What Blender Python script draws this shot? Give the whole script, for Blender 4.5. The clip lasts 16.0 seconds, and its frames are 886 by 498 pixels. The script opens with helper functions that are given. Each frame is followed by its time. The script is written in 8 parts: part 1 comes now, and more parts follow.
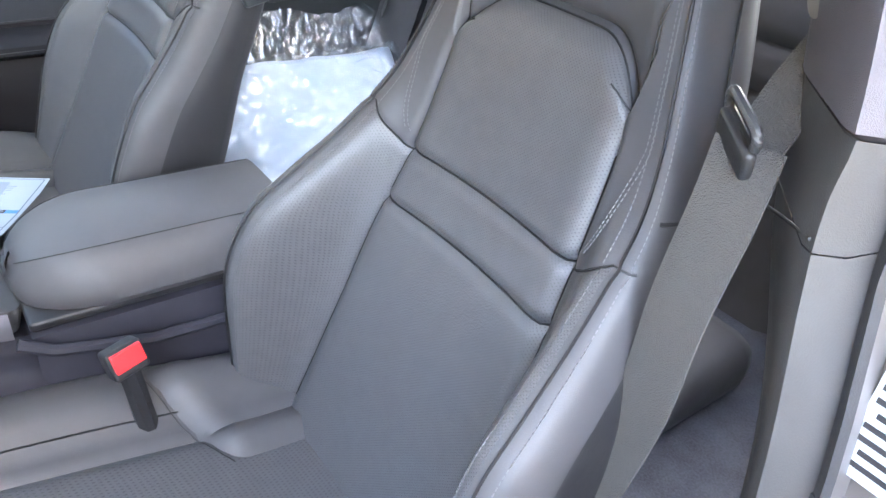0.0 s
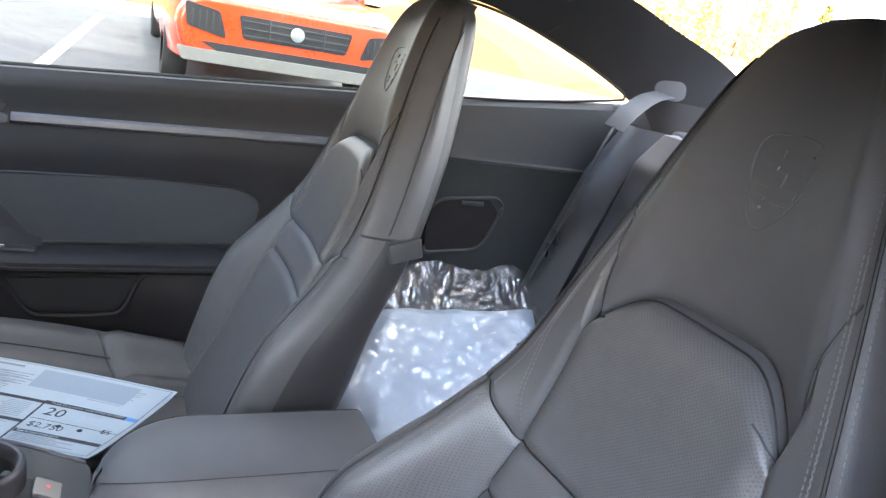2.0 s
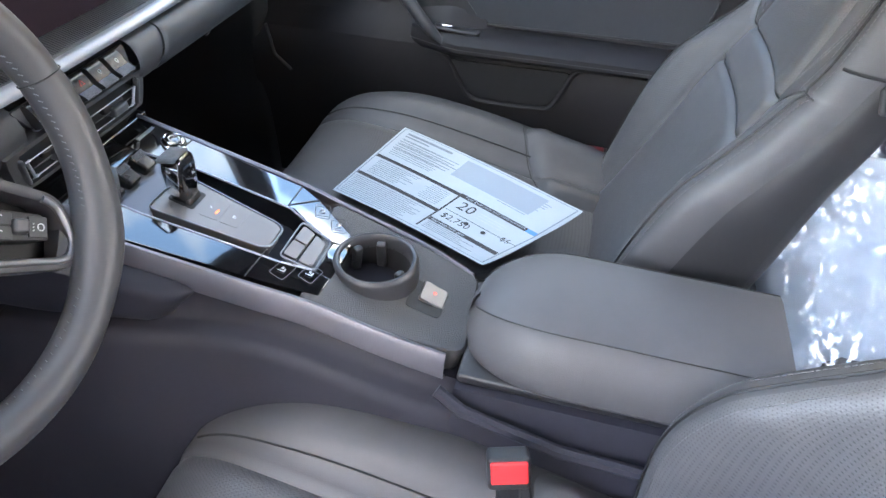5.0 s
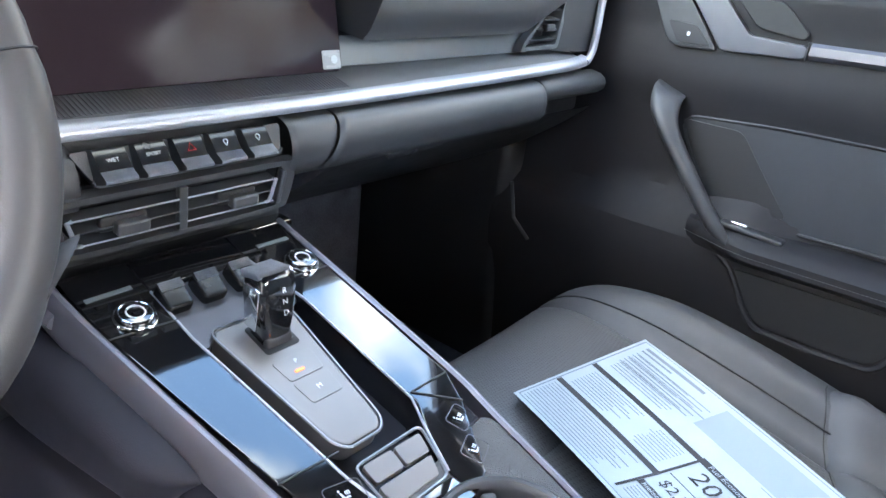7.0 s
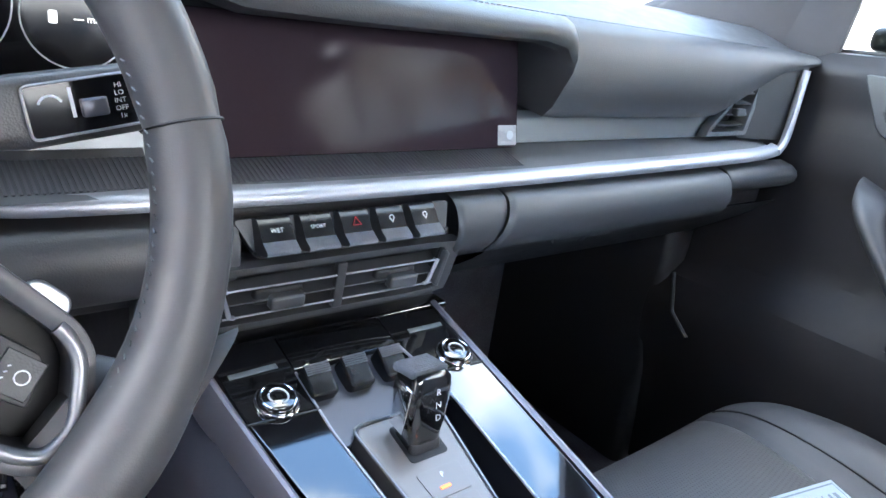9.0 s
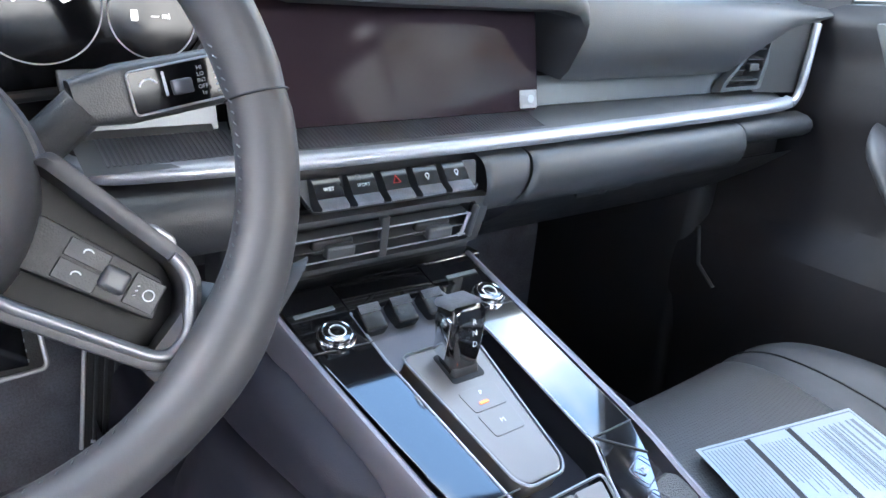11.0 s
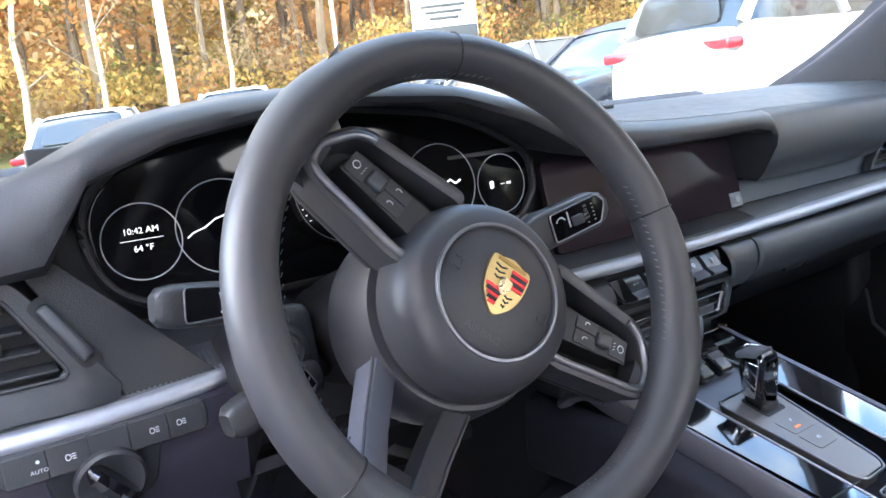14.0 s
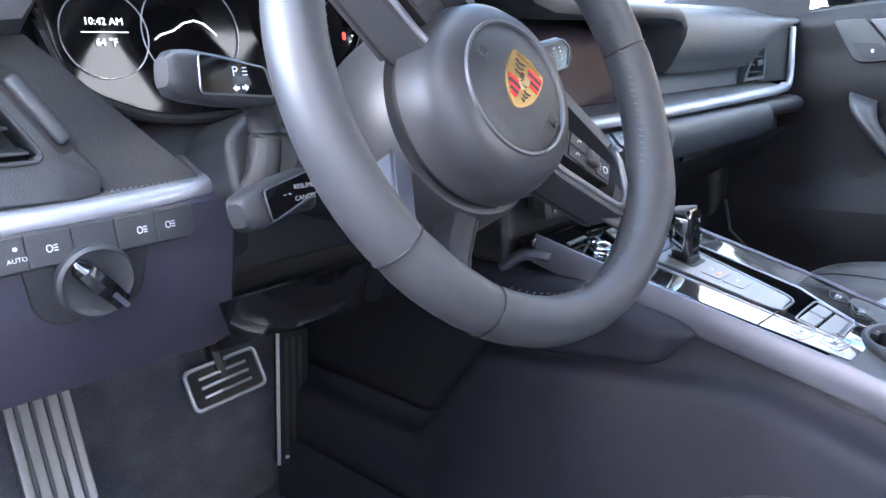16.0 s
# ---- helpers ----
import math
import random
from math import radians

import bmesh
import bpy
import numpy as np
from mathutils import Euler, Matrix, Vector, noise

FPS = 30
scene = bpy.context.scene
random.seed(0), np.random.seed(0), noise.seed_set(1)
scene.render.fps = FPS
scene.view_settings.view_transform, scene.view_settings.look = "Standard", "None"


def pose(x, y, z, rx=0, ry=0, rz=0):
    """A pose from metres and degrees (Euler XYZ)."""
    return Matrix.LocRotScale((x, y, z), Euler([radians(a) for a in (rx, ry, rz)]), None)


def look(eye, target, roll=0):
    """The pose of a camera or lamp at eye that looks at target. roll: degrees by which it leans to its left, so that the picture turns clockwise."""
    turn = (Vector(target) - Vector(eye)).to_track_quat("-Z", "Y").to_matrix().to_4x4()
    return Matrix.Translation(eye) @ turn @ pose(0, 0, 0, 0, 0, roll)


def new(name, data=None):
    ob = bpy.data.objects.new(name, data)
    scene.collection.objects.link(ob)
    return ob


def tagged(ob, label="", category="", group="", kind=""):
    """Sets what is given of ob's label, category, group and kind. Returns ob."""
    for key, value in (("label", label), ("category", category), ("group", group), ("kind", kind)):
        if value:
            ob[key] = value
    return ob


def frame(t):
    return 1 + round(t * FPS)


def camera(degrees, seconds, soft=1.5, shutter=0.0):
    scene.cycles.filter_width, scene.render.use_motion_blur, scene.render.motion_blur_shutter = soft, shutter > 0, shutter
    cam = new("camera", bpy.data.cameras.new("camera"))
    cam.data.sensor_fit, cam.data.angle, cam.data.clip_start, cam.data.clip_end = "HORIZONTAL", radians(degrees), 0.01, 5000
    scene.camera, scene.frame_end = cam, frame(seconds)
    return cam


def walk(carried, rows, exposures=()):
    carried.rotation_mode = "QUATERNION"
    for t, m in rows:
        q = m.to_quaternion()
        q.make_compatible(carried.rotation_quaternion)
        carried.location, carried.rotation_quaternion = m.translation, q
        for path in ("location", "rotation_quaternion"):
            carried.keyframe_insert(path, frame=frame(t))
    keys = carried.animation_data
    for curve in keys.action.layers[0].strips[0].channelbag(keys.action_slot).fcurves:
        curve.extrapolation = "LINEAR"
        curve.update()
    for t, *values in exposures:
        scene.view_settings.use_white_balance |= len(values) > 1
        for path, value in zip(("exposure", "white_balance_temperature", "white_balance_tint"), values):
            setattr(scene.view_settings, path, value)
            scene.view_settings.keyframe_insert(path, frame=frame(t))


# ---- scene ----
cam = camera(64.0, 16.0)
PATH = [
    (0, (-0.768, -0.351, 1.049), (0.501, -1.434, -0.054), 7.6),
    (0.5, (-0.757, -0.354, 1.06), (0.646, -1.571, 0.318), 9.7),
    (1, (-0.752, -0.374, 1.064), (0.771, -1.558, 0.535), 10.5),
    (1.5, (-0.746, -0.392, 1.058), (0.89, -1.435, 0.572), 11.0),
    (2, (-0.725, -0.412, 1.07), (1.022, -1.208, 0.509), 10.2),
    (2.5, (-0.705, -0.442, 1.081), (1.101, -0.965, 0.397), 8.7),
    (3, (-0.683, -0.461, 1.091), (1.127, -0.731, 0.284), 7.0),
    (3.5, (-0.651, -0.476, 1.093), (1.123, -0.585, 0.175), 6.4),
    (3.7, (-0.634, -0.465, 1.086), (1.109, -0.533, 0.109), 6.6),
    (5.8, (-0.472, -0.464, 1.034), (0.999, 0.052, -0.219), 4.1),
    (6, (-0.444, -0.443, 1.001), (1.048, 0.161, -0.186), 4.0),
    (6.2, (-0.424, -0.434, 0.98), (1.073, 0.32, -0.111), 4.2),
    (6.5, (-0.369, -0.431, 0.931), (1.114, 0.494, -0.041), 4.7),
    (7, (-0.279, -0.421, 0.896), (1.178, 0.688, 0.092), 6.6),
    (7.5, (-0.223, -0.427, 0.887), (1.178, 0.822, 0.198), 7.7),
    (8, (-0.246, -0.396, 0.884), (1.02, 1.005, 0.226), 7.9),
    (8.2, (-0.268, -0.386, 0.898), (0.958, 1.052, 0.244), 8.2),
    (10.3, (-0.229, -0.315, 0.883), (1.04, 1.03, 0.122), 8.9),
    (10.5, (-0.251, -0.338, 0.891), (0.964, 1.052, 0.123), 7.5),
    (11, (-0.296, -0.408, 0.897), (0.851, 1.046, 0.141), 4.7),
    (11.5, (-0.335, -0.477, 0.907), (0.747, 1.034, 0.169), 2.9),
    (12, (-0.353, -0.509, 0.931), (0.649, 1.065, 0.212), 1.5),
    (12.5, (-0.396, -0.504, 0.933), (0.513, 1.154, 0.283), -1.5),
    (13, (-0.46, -0.48, 0.948), (0.439, 1.239, 0.458), -4.6),
    (13.5, (-0.517, -0.468, 0.948), (0.469, 1.226, 0.553), -6.1),
    (14, (-0.578, -0.434, 0.919), (0.482, 1.22, 0.545), -6.2),
    (14.5, (-0.630, -0.379, 0.896), (0.470, 1.250, 0.527), -5.8),
    (15, (-0.683, -0.371, 0.843), (0.471, 1.213, 0.442), -5.3),
    (15.5, (-0.690, -0.370, 0.823), (0.573, 1.112, 0.369), -4.3),
    (16, (-0.682, -0.368, 0.823), (0.711, 0.975, 0.319), -2.7),
]
EXPOSURES = (
    (0, 5.8, 6450, 10), (0.5, 5.85, 6450, 10), (1, 5.5, 6450, 10), (1.5, 5.3, 6450, 10), (2, 5.2, 6500, 10), (2.5, 5.25, 6500, 10),
    (3, 5.38, 6500, 10), (3.7, 5.4, 6500, 10), (6, 5.9, 6350, 10), (7, 5.95, 6250, 9), (8, 5.85, 6050, 9), (10.5, 6.1, 5950, 9), (11.5, 5.85, 6100, 9),
    (12.5, 5.75, 6400, 12), (13, 5.5, 6800, 12), (13.5, 5.25, 6850, 11), (14, 5.05, 6000, 11), (14.5, 5.15, 5800, 11), (15, 5.3, 5800, 11), (15.5, 5.7, 5650, 11), (16, 5.8, 5650, 11),
)
walk(cam, [(t, look(eye, target, roll)) for t, eye, target, roll in PATH], EXPOSURES)

# ---- light ----
SUN_DIR = Vector((-1.0, -0.10, 0.52)).normalized()
world = bpy.data.worlds.new("sky")
scene.world = world
world.use_nodes = True
wn = world.node_tree
sky = wn.nodes.new("ShaderNodeTexSky")
sky.sky_type = "NISHITA"
sky.sun_disc = False
sky.sun_elevation = math.asin(SUN_DIR.z)
sky.sun_rotation = math.atan2(SUN_DIR.x, SUN_DIR.y)
sky.air_density, sky.dust_density = 1.0, 1.5
# broken white cloud over the clear sky
where = wn.nodes.new("ShaderNodeTexCoord")
puffs = wn.nodes.new("ShaderNodeTexNoise")
puffs.inputs["Scale"].default_value, puffs.inputs["Detail"].default_value = 2.6, 6
wn.links.new(where.outputs["Generated"], puffs.inputs["Vector"])
cover = wn.nodes.new("ShaderNodeMapRange")
cover.inputs[1].default_value, cover.inputs[2].default_value = 0.45, 0.57
wn.links.new(puffs.outputs[0], cover.inputs[0])
blend = wn.nodes.new("ShaderNodeMix")
blend.data_type = "RGBA"
blend.inputs["B"].default_value = (3.9, 3.7, 3.5, 1)
wn.links.new(cover.outputs[0], blend.inputs["Factor"])
wn.links.new(sky.outputs[0], blend.inputs["A"])
wn.links.new(blend.outputs["Result"], wn.nodes["Background"].inputs[0])
wn.nodes["Background"].inputs[1].default_value = 0.14
sun_data = bpy.data.lights.new("sun", "SUN")
sun_data.energy, sun_data.angle, sun_data.color = 0.72, radians(0.6), (1.0, 0.95, 0.86)
sun = new("sun", sun_data)
sun.matrix_basis = look(SUN_DIR * 50, (0, 0, 0))


# ---- materials ----
def material(name, color, rough=0.5, metal=0.0, var=0.15, scale=60.0, bump=0.0, bump_scale=400.0, coat=0.0, spec=0.5, dirt=0.0):
    """Procedural surface: base colour with two scales of variation and a fine relief."""
    m = bpy.data.materials.new(name)
    m.use_nodes = True
    nt = m.node_tree
    n, l = nt.nodes, nt.links
    b = n["Principled BSDF"]
    co = n.new("ShaderNodeTexCoord")
    fine, broad = n.new("ShaderNodeTexNoise"), n.new("ShaderNodeTexNoise")
    fine.inputs["Scale"].default_value, fine.inputs["Detail"].default_value = scale, 4
    broad.inputs["Scale"].default_value, broad.inputs["Detail"].default_value = scale / 12, 3
    for tex in (fine, broad):
        l.new(co.outputs["Object"], tex.inputs["Vector"])
    add = n.new("ShaderNodeMath")
    add.operation = "ADD"
    l.new(fine.outputs[0], add.inputs[0])
    l.new(broad.outputs[0], add.inputs[1])
    span = n.new("ShaderNodeMapRange")
    span.inputs[1].default_value, span.inputs[2].default_value = 0.6, 1.4
    span.inputs[3].default_value, span.inputs[4].default_value = 1 - var, 1 + var
    l.new(add.outputs[0], span.inputs[0])
    mul = n.new("ShaderNodeVectorMath")
    mul.operation = "SCALE"
    mul.inputs[0].default_value = color
    l.new(span.outputs[0], mul.inputs["Scale"])
    l.new(mul.outputs[0], b.inputs["Base Color"])
    rr = n.new("ShaderNodeMapRange")
    rr.inputs[1].default_value, rr.inputs[2].default_value = 0.6, 1.4
    rr.inputs[3].default_value, rr.inputs[4].default_value = max(0.02, rough - 0.07), rough + 0.07
    l.new(add.outputs[0], rr.inputs[0])
    l.new(rr.outputs[0], b.inputs["Roughness"])
    b.inputs["Metallic"].default_value = metal
    b.inputs["Coat Weight"].default_value = coat
    b.inputs["Coat Roughness"].default_value = 0.04
    b.inputs["Specular IOR Level"].default_value = spec
    if bump:
        vor = n.new("ShaderNodeTexVoronoi")
        vor.inputs["Scale"].default_value = bump_scale
        l.new(co.outputs["Object"], vor.inputs["Vector"])
        bp = n.new("ShaderNodeBump")
        bp.inputs["Strength"].default_value, bp.inputs["Distance"].default_value = bump, 0.002
        l.new(vor.outputs["Distance"], bp.inputs["Height"])
        l.new(bp.outputs[0], b.inputs["Normal"])
    return m


def perforated(name, color, pitch=0.0040, rough=0.45):
    """Leather with rows of punched holes, laid out over x and height."""
    m = material(name, color, rough, bump=0.12, bump_scale=500)
    nt = m.node_tree
    n, l = nt.nodes, nt.links
    b = n["Principled BSDF"]
    co = n.new("ShaderNodeTexCoord")
    sc = n.new("ShaderNodeVectorMath")
    sc.operation = "MULTIPLY"
    k = 2 * math.pi / pitch
    sc.inputs[1].default_value = (k, k * 0.5, k)
    l.new(co.outputs["Object"], sc.inputs[0])
    sep = n.new("ShaderNodeSeparateXYZ")
    l.new(sc.outputs[0], sep.inputs[0])
    zz = n.new("ShaderNodeMath")
    zz.operation = "SUBTRACT"
    l.new(sep.outputs["Z"], zz.inputs[0])
    l.new(sep.outputs["Y"], zz.inputs[1])
    waves = []
    for src in (sep.outputs["X"], zz.outputs[0]):
        w = n.new("ShaderNodeMath")
        w.operation = "COSINE"
        l.new(src, w.inputs[0])
        waves.append(w)
    mul = n.new("ShaderNodeMath")
    mul.operation = "MULTIPLY"
    l.new(waves[0].outputs[0], mul.inputs[0])
    l.new(waves[1].outputs[0], mul.inputs[1])
    hole = n.new("ShaderNodeMapRange")
    hole.inputs[1].default_value, hole.inputs[2].default_value = 0.62, 0.8
    hole.inputs[3].default_value, hole.inputs[4].default_value = 1.0, 0.0
    l.new(mul.outputs[0], hole.inputs[0])
    old = b.inputs["Base Color"].links[0].from_socket
    mix = n.new("ShaderNodeMix")
    mix.data_type = "RGBA"
    mix.inputs["A"].default_value = (0.030, 0.030, 0.032, 1)
    l.new(hole.outputs[0], mix.inputs["Factor"])
    l.new(old, mix.inputs["B"])
    l.new(mix.outputs["Result"], b.inputs["Base Color"])
    return m


def glass(name, tint=(1, 1, 1), rough=0.0, sheen=0.9, base=0.04):
    """A thin pane: clear with a mirror-like sheen."""
    m = bpy.data.materials.new(name)
    m.use_nodes = True
    n, l = m.node_tree.nodes, m.node_tree.links
    n.remove(n["Principled BSDF"])
    tr, gl = n.new("ShaderNodeBsdfTransparent"), n.new("ShaderNodeBsdfGlossy")
    mx, fr = n.new("ShaderNodeMixShader"), n.new("ShaderNodeLayerWeight")
    fr.inputs[0].default_value = 0.5
    pw, ad = n.new("ShaderNodeMath"), n.new("ShaderNodeMath")
    pw.operation, ad.operation = "POWER", "MULTIPLY_ADD"
    pw.inputs[1].default_value = 4.0
    ad.inputs[1].default_value, ad.inputs[2].default_value = sheen, base
    l.new(fr.outputs["Facing"], pw.inputs[0])
    l.new(pw.outputs[0], ad.inputs[0])
    tr.inputs[0].default_value = (*tint, 1)
    gl.inputs["Roughness"].default_value = 0.02 + rough
    l.new(ad.outputs[0], mx.inputs[0])
    l.new(tr.outputs[0], mx.inputs[1])
    l.new(gl.outputs[0], mx.inputs[2])
    l.new(mx.outputs[0], n["Material Output"].inputs[0])
    return m


GLASS = glass("window_glass", (0.43, 0.47, 0.46))


LEATHER = material("black_leather", (0.064, 0.063, 0.067), 0.50, spec=0.38, bump=0.06, bump_scale=900, var=0.12, scale=40)
PERFORATED = perforated("perforated_black_leather", (0.076, 0.075, 0.079))
SOFT = material("soft_grained_plastic", (0.036, 0.037, 0.041), 0.48, bump=0.08, bump_scale=900)
HARD = material("matte_black_plastic", (0.018, 0.018, 0.020), 0.5, bump=0.1, bump_scale=800)
# lighter, lit copy of the slate leatherette; FLANK is the shaded one
PLUM = material("lit_slate_leatherette", (0.033, 0.030, 0.044), 0.46, bump=0.07, bump_scale=900)
GLOSS = material("piano_black", (0.006, 0.006, 0.007), 0.05, var=0.05, coat=1.0)
SATIN = material("satin_silver", (0.36, 0.37, 0.41), 0.44, metal=0.75, var=0.06)
BRUSHED = material("brushed_aluminium", (0.80, 0.81, 0.84), 0.5, metal=0.6, var=0.05)
CHROME = material("polished_chrome", (0.75, 0.76, 0.78), 0.10, metal=1.0, var=0.03)
GREY_TRIM = material("slate_grey_trim", (0.12, 0.13, 0.14), 0.35, metal=0.3, var=0.05)
CARPET = material("charcoal_carpet", (0.115, 0.118, 0.14), 0.95, bump=0.9, bump_scale=900, var=0.4, scale=300)
FABRIC = material("headliner_cloth", (0.022, 0.022, 0.024), 0.9, bump=0.4, bump_scale=1200)
BELT = material("woven_belt", (0.075, 0.073, 0.071), 0.6, bump=0.6, bump_scale=900)
PAPER = material("white_paper", (0.38, 0.43, 0.48), 0.65, var=0.06, scale=30)
PRINT_GREY = material("grey_print", (0.17, 0.20, 0.24), 0.6, var=0.1)
INK = material("black_ink", (0.03, 0.03, 0.035), 0.6, var=0.02)
GREY_INK = material("grey_ink", (0.42, 0.45, 0.50), 0.6, var=0.05)
RED = material("red_plastic", (0.75, 0.03, 0.035), 0.4)
RUBBER = material("black_rubber", (0.02, 0.02, 0.02), 0.75, bump=0.3)
STITCH = material("grey_thread", (0.12, 0.12, 0.123), 0.8)
ORANGE = material("orange_car_paint", (0.78, 0.055, 0.008), 0.3, coat=1.0, var=0.03)
WHITE_PAINT = material("white_car_paint", (0.78, 0.78, 0.78), 0.3, coat=1.0, var=0.02)
DARK_PAINT = material("dark_blue_car_paint", (0.03, 0.035, 0.05), 0.3, coat=1.0, var=0.05)
SILVER_PAINT = material("silver_car_paint", (0.38, 0.39, 0.41), 0.3, metal=0.5, coat=1.0, var=0.05)
ASPHALT = material("weathered_asphalt", (0.09, 0.088, 0.086), 0.9, bump=0.5, bump_scale=120, var=0.3, scale=30)
CONCRETE = material("pale_concrete", (0.34, 0.31, 0.27), 0.85, bump=0.3, bump_scale=150, var=0.15, scale=20)
STRAW = material("straw_mulch_and_dry_grass", (0.30, 0.150, 0.038), 0.95, bump=0.8, bump_scale=60, var=0.5, scale=8)
BARK = material("grey_brown_bark", (0.22, 0.17, 0.12), 0.9, bump=0.8, bump_scale=30, var=0.4, scale=12)
POLE = material("painted_pole", (0.7, 0.7, 0.68), 0.45)




SATIN_DARK = material("satin_dark_grey", (0.10, 0.10, 0.115), 0.35, metal=0.5, var=0.06)
TEXTURED = material("textured_grey", (0.055, 0.055, 0.058), 0.5, bump=0.5, bump_scale=900)
# near-black: shade inside recesses put into the colour; also seams and piping
WELL = material("shade_and_seam_black", (0.008, 0.008, 0.009), 0.6)
GREY_PLATE = material("champagne_grey_plate", (0.16, 0.15, 0.145), 0.38, metal=0.4, var=0.05)
RING = material("dark_satin_ring", (0.034, 0.034, 0.038), 0.42, metal=0.1)
HARD_GREY = material("charcoal_plastic", (0.035, 0.036, 0.039), 0.45, bump=0.1, bump_scale=900)
TRIM_SHELF = material("graphite_trim", (0.15, 0.155, 0.165), 0.42, metal=0.5, var=0.05)
RIB = material("ribbed_graphite", (0.07, 0.072, 0.078), 0.4, metal=0.3)
# reddish base colour stands in for reflections; real specular is kept low
SCREEN = material("reflection_tinted_glass", (0.028, 0.019, 0.024), 0.10, var=0.02, spec=0.07)
DISPLAY = material("display_glass", (0.005, 0.005, 0.006), 0.06, var=0.02, spec=0.2)
RING_SATIN = material("grey_satin_metal", (0.20, 0.205, 0.22), 0.36, metal=0.7, var=0.05)
TAG = material("clear_film_tab", (0.30, 0.31, 0.33), 0.3)
WHEEL_LEATHER = material("smooth_black_leather", (0.050, 0.050, 0.054), 0.47, bump=0.03, bump_scale=1200, var=0.08)
WHEEL_PLASTIC = material("satin_black_plastic", (0.046, 0.046, 0.051), 0.42, var=0.06)
SLATE_METAL = material("slate_satin_metal", (0.16, 0.17, 0.21), 0.38, metal=0.4, var=0.05)
BRASS = material("dark_brass", (0.45, 0.30, 0.10), 0.3, metal=1.0)
PALE_GOLD = material("pale_gold", (0.85, 0.72, 0.45), 0.25, metal=1.0)
GOLD = material("gold_badge", (0.62, 0.46, 0.20), 0.32, metal=1.0)

BODY_GREY = material("grey_body_paint", (0.14, 0.132, 0.128), 0.35, metal=0.3, coat=0.6, var=0.03)
# same leatherette as PLUM, coloured darker for the shaded tunnel sides
FLANK = material("shaded_slate_leatherette", (0.023, 0.023, 0.032), 0.6, bump=0.07, bump_scale=900, spec=0.25)
LINING = material("black_door_lining", (0.017, 0.016, 0.018), 0.58, bump=0.08, bump_scale=900, spec=0.25)
SLATE_LEATHER = material("slate_leather", (0.026, 0.028, 0.033), 0.55, bump=0.05, bump_scale=900)
MIRROR = material("mirror_glass", (0.85, 0.88, 0.9), 0.03, metal=1.0, var=0.0)
SHELF_CLOTH = material("grey_cloth", (0.10, 0.11, 0.11), 0.9, bump=0.5, bump_scale=900)
BELT_LIGHT = material("grey_woven_belt", (0.045, 0.048, 0.052), 0.5, bump=0.3, bump_scale=900)
PILLAR_CLOTH = material("violet_grey_trim", (0.078, 0.074, 0.085), 0.8, bump=0.2, bump_scale=1400)
PILLAR_PLASTIC = material("grained_pillar_plastic", (0.046, 0.046, 0.047), 0.5, bump=0.1, bump_scale=900)
SIDE_TRIM = material("teal_black_leatherette", (0.032, 0.035, 0.038), 0.5, bump=0.07, bump_scale=900)
BELT_RED = material("dark_red_plastic", (0.13, 0.012, 0.016), 0.45)
TOGGLE_BLACK = material("semi_gloss_black", (0.008, 0.008, 0.009), 0.24)
KNURL = material("knurled_satin_silver", (0.26, 0.265, 0.29), 0.42, metal=0.8, bump=1.0, bump_scale=1500, var=0.3, scale=1500)
A_PILLAR = material("dark_grey_pillar_cloth", (0.040, 0.038, 0.043), 0.85, bump=0.2, bump_scale=1400)
RAIL = material("satin_violet_grey_rail", (0.150, 0.147, 0.170), 0.38, metal=0.45, var=0.05)
TAUPE = material("taupe_plastic", (0.17, 0.155, 0.14), 0.5)
PALE_BLUE = material("pale_blue_tint", (0.26, 0.31, 0.37), 0.6, var=0.02)
BLUE_INK = material("blue_ink", (0.08, 0.25, 0.60), 0.6)
WHITE_FILM = material("milky_film", (0.297, 0.350, 0.426), 0.52, bump=0.12, bump_scale=14, var=0.12, scale=30)


def clear_film(name):
    """Thin clear plastic: mostly see-through, with glossy creases and a slight milkiness."""
    m = glass(name, (0.97, 0.975, 0.98), 0.05, 0.6, 0.09)
    n, l = m.node_tree.nodes, m.node_tree.links
    last = n["Material Output"].inputs[0].links[0].from_socket
    di, mx = n.new("ShaderNodeBsdfDiffuse"), n.new("ShaderNodeMixShader")
    di.inputs[0].default_value = (0.9, 0.92, 0.95, 1)
    mx.inputs[0].default_value = 0.03
    l.new(last, mx.inputs[1])
    l.new(di.outputs[0], mx.inputs[2])
    l.new(mx.outputs[0], n["Material Output"].inputs[0])
    co, ridge, bp = n.new("ShaderNodeTexCoord"), n.new("ShaderNodeTexNoise"), n.new("ShaderNodeBump")
    ridge.noise_type = "RIDGED_MULTIFRACTAL"
    ridge.inputs["Scale"].default_value, ridge.inputs["Detail"].default_value, ridge.inputs["Distortion"].default_value = 13.0, 5.0, 1.2
    bp.inputs["Strength"].default_value, bp.inputs["Distance"].default_value = 1.0, 0.022
    l.new(co.outputs["Object"], ridge.inputs["Vector"])
    l.new(ridge.outputs[0], bp.inputs["Height"])
    for node in n:
        if node.type == "BSDF_GLOSSY":
            l.new(bp.outputs[0], node.inputs["Normal"])
    return m


FILM = clear_film("clear_film")
# wall of the unseen building, kept pale to bounce light into the car
WALL = material("cream_siding", (0.74, 0.69, 0.64), 0.8, var=0.2, scale=3)

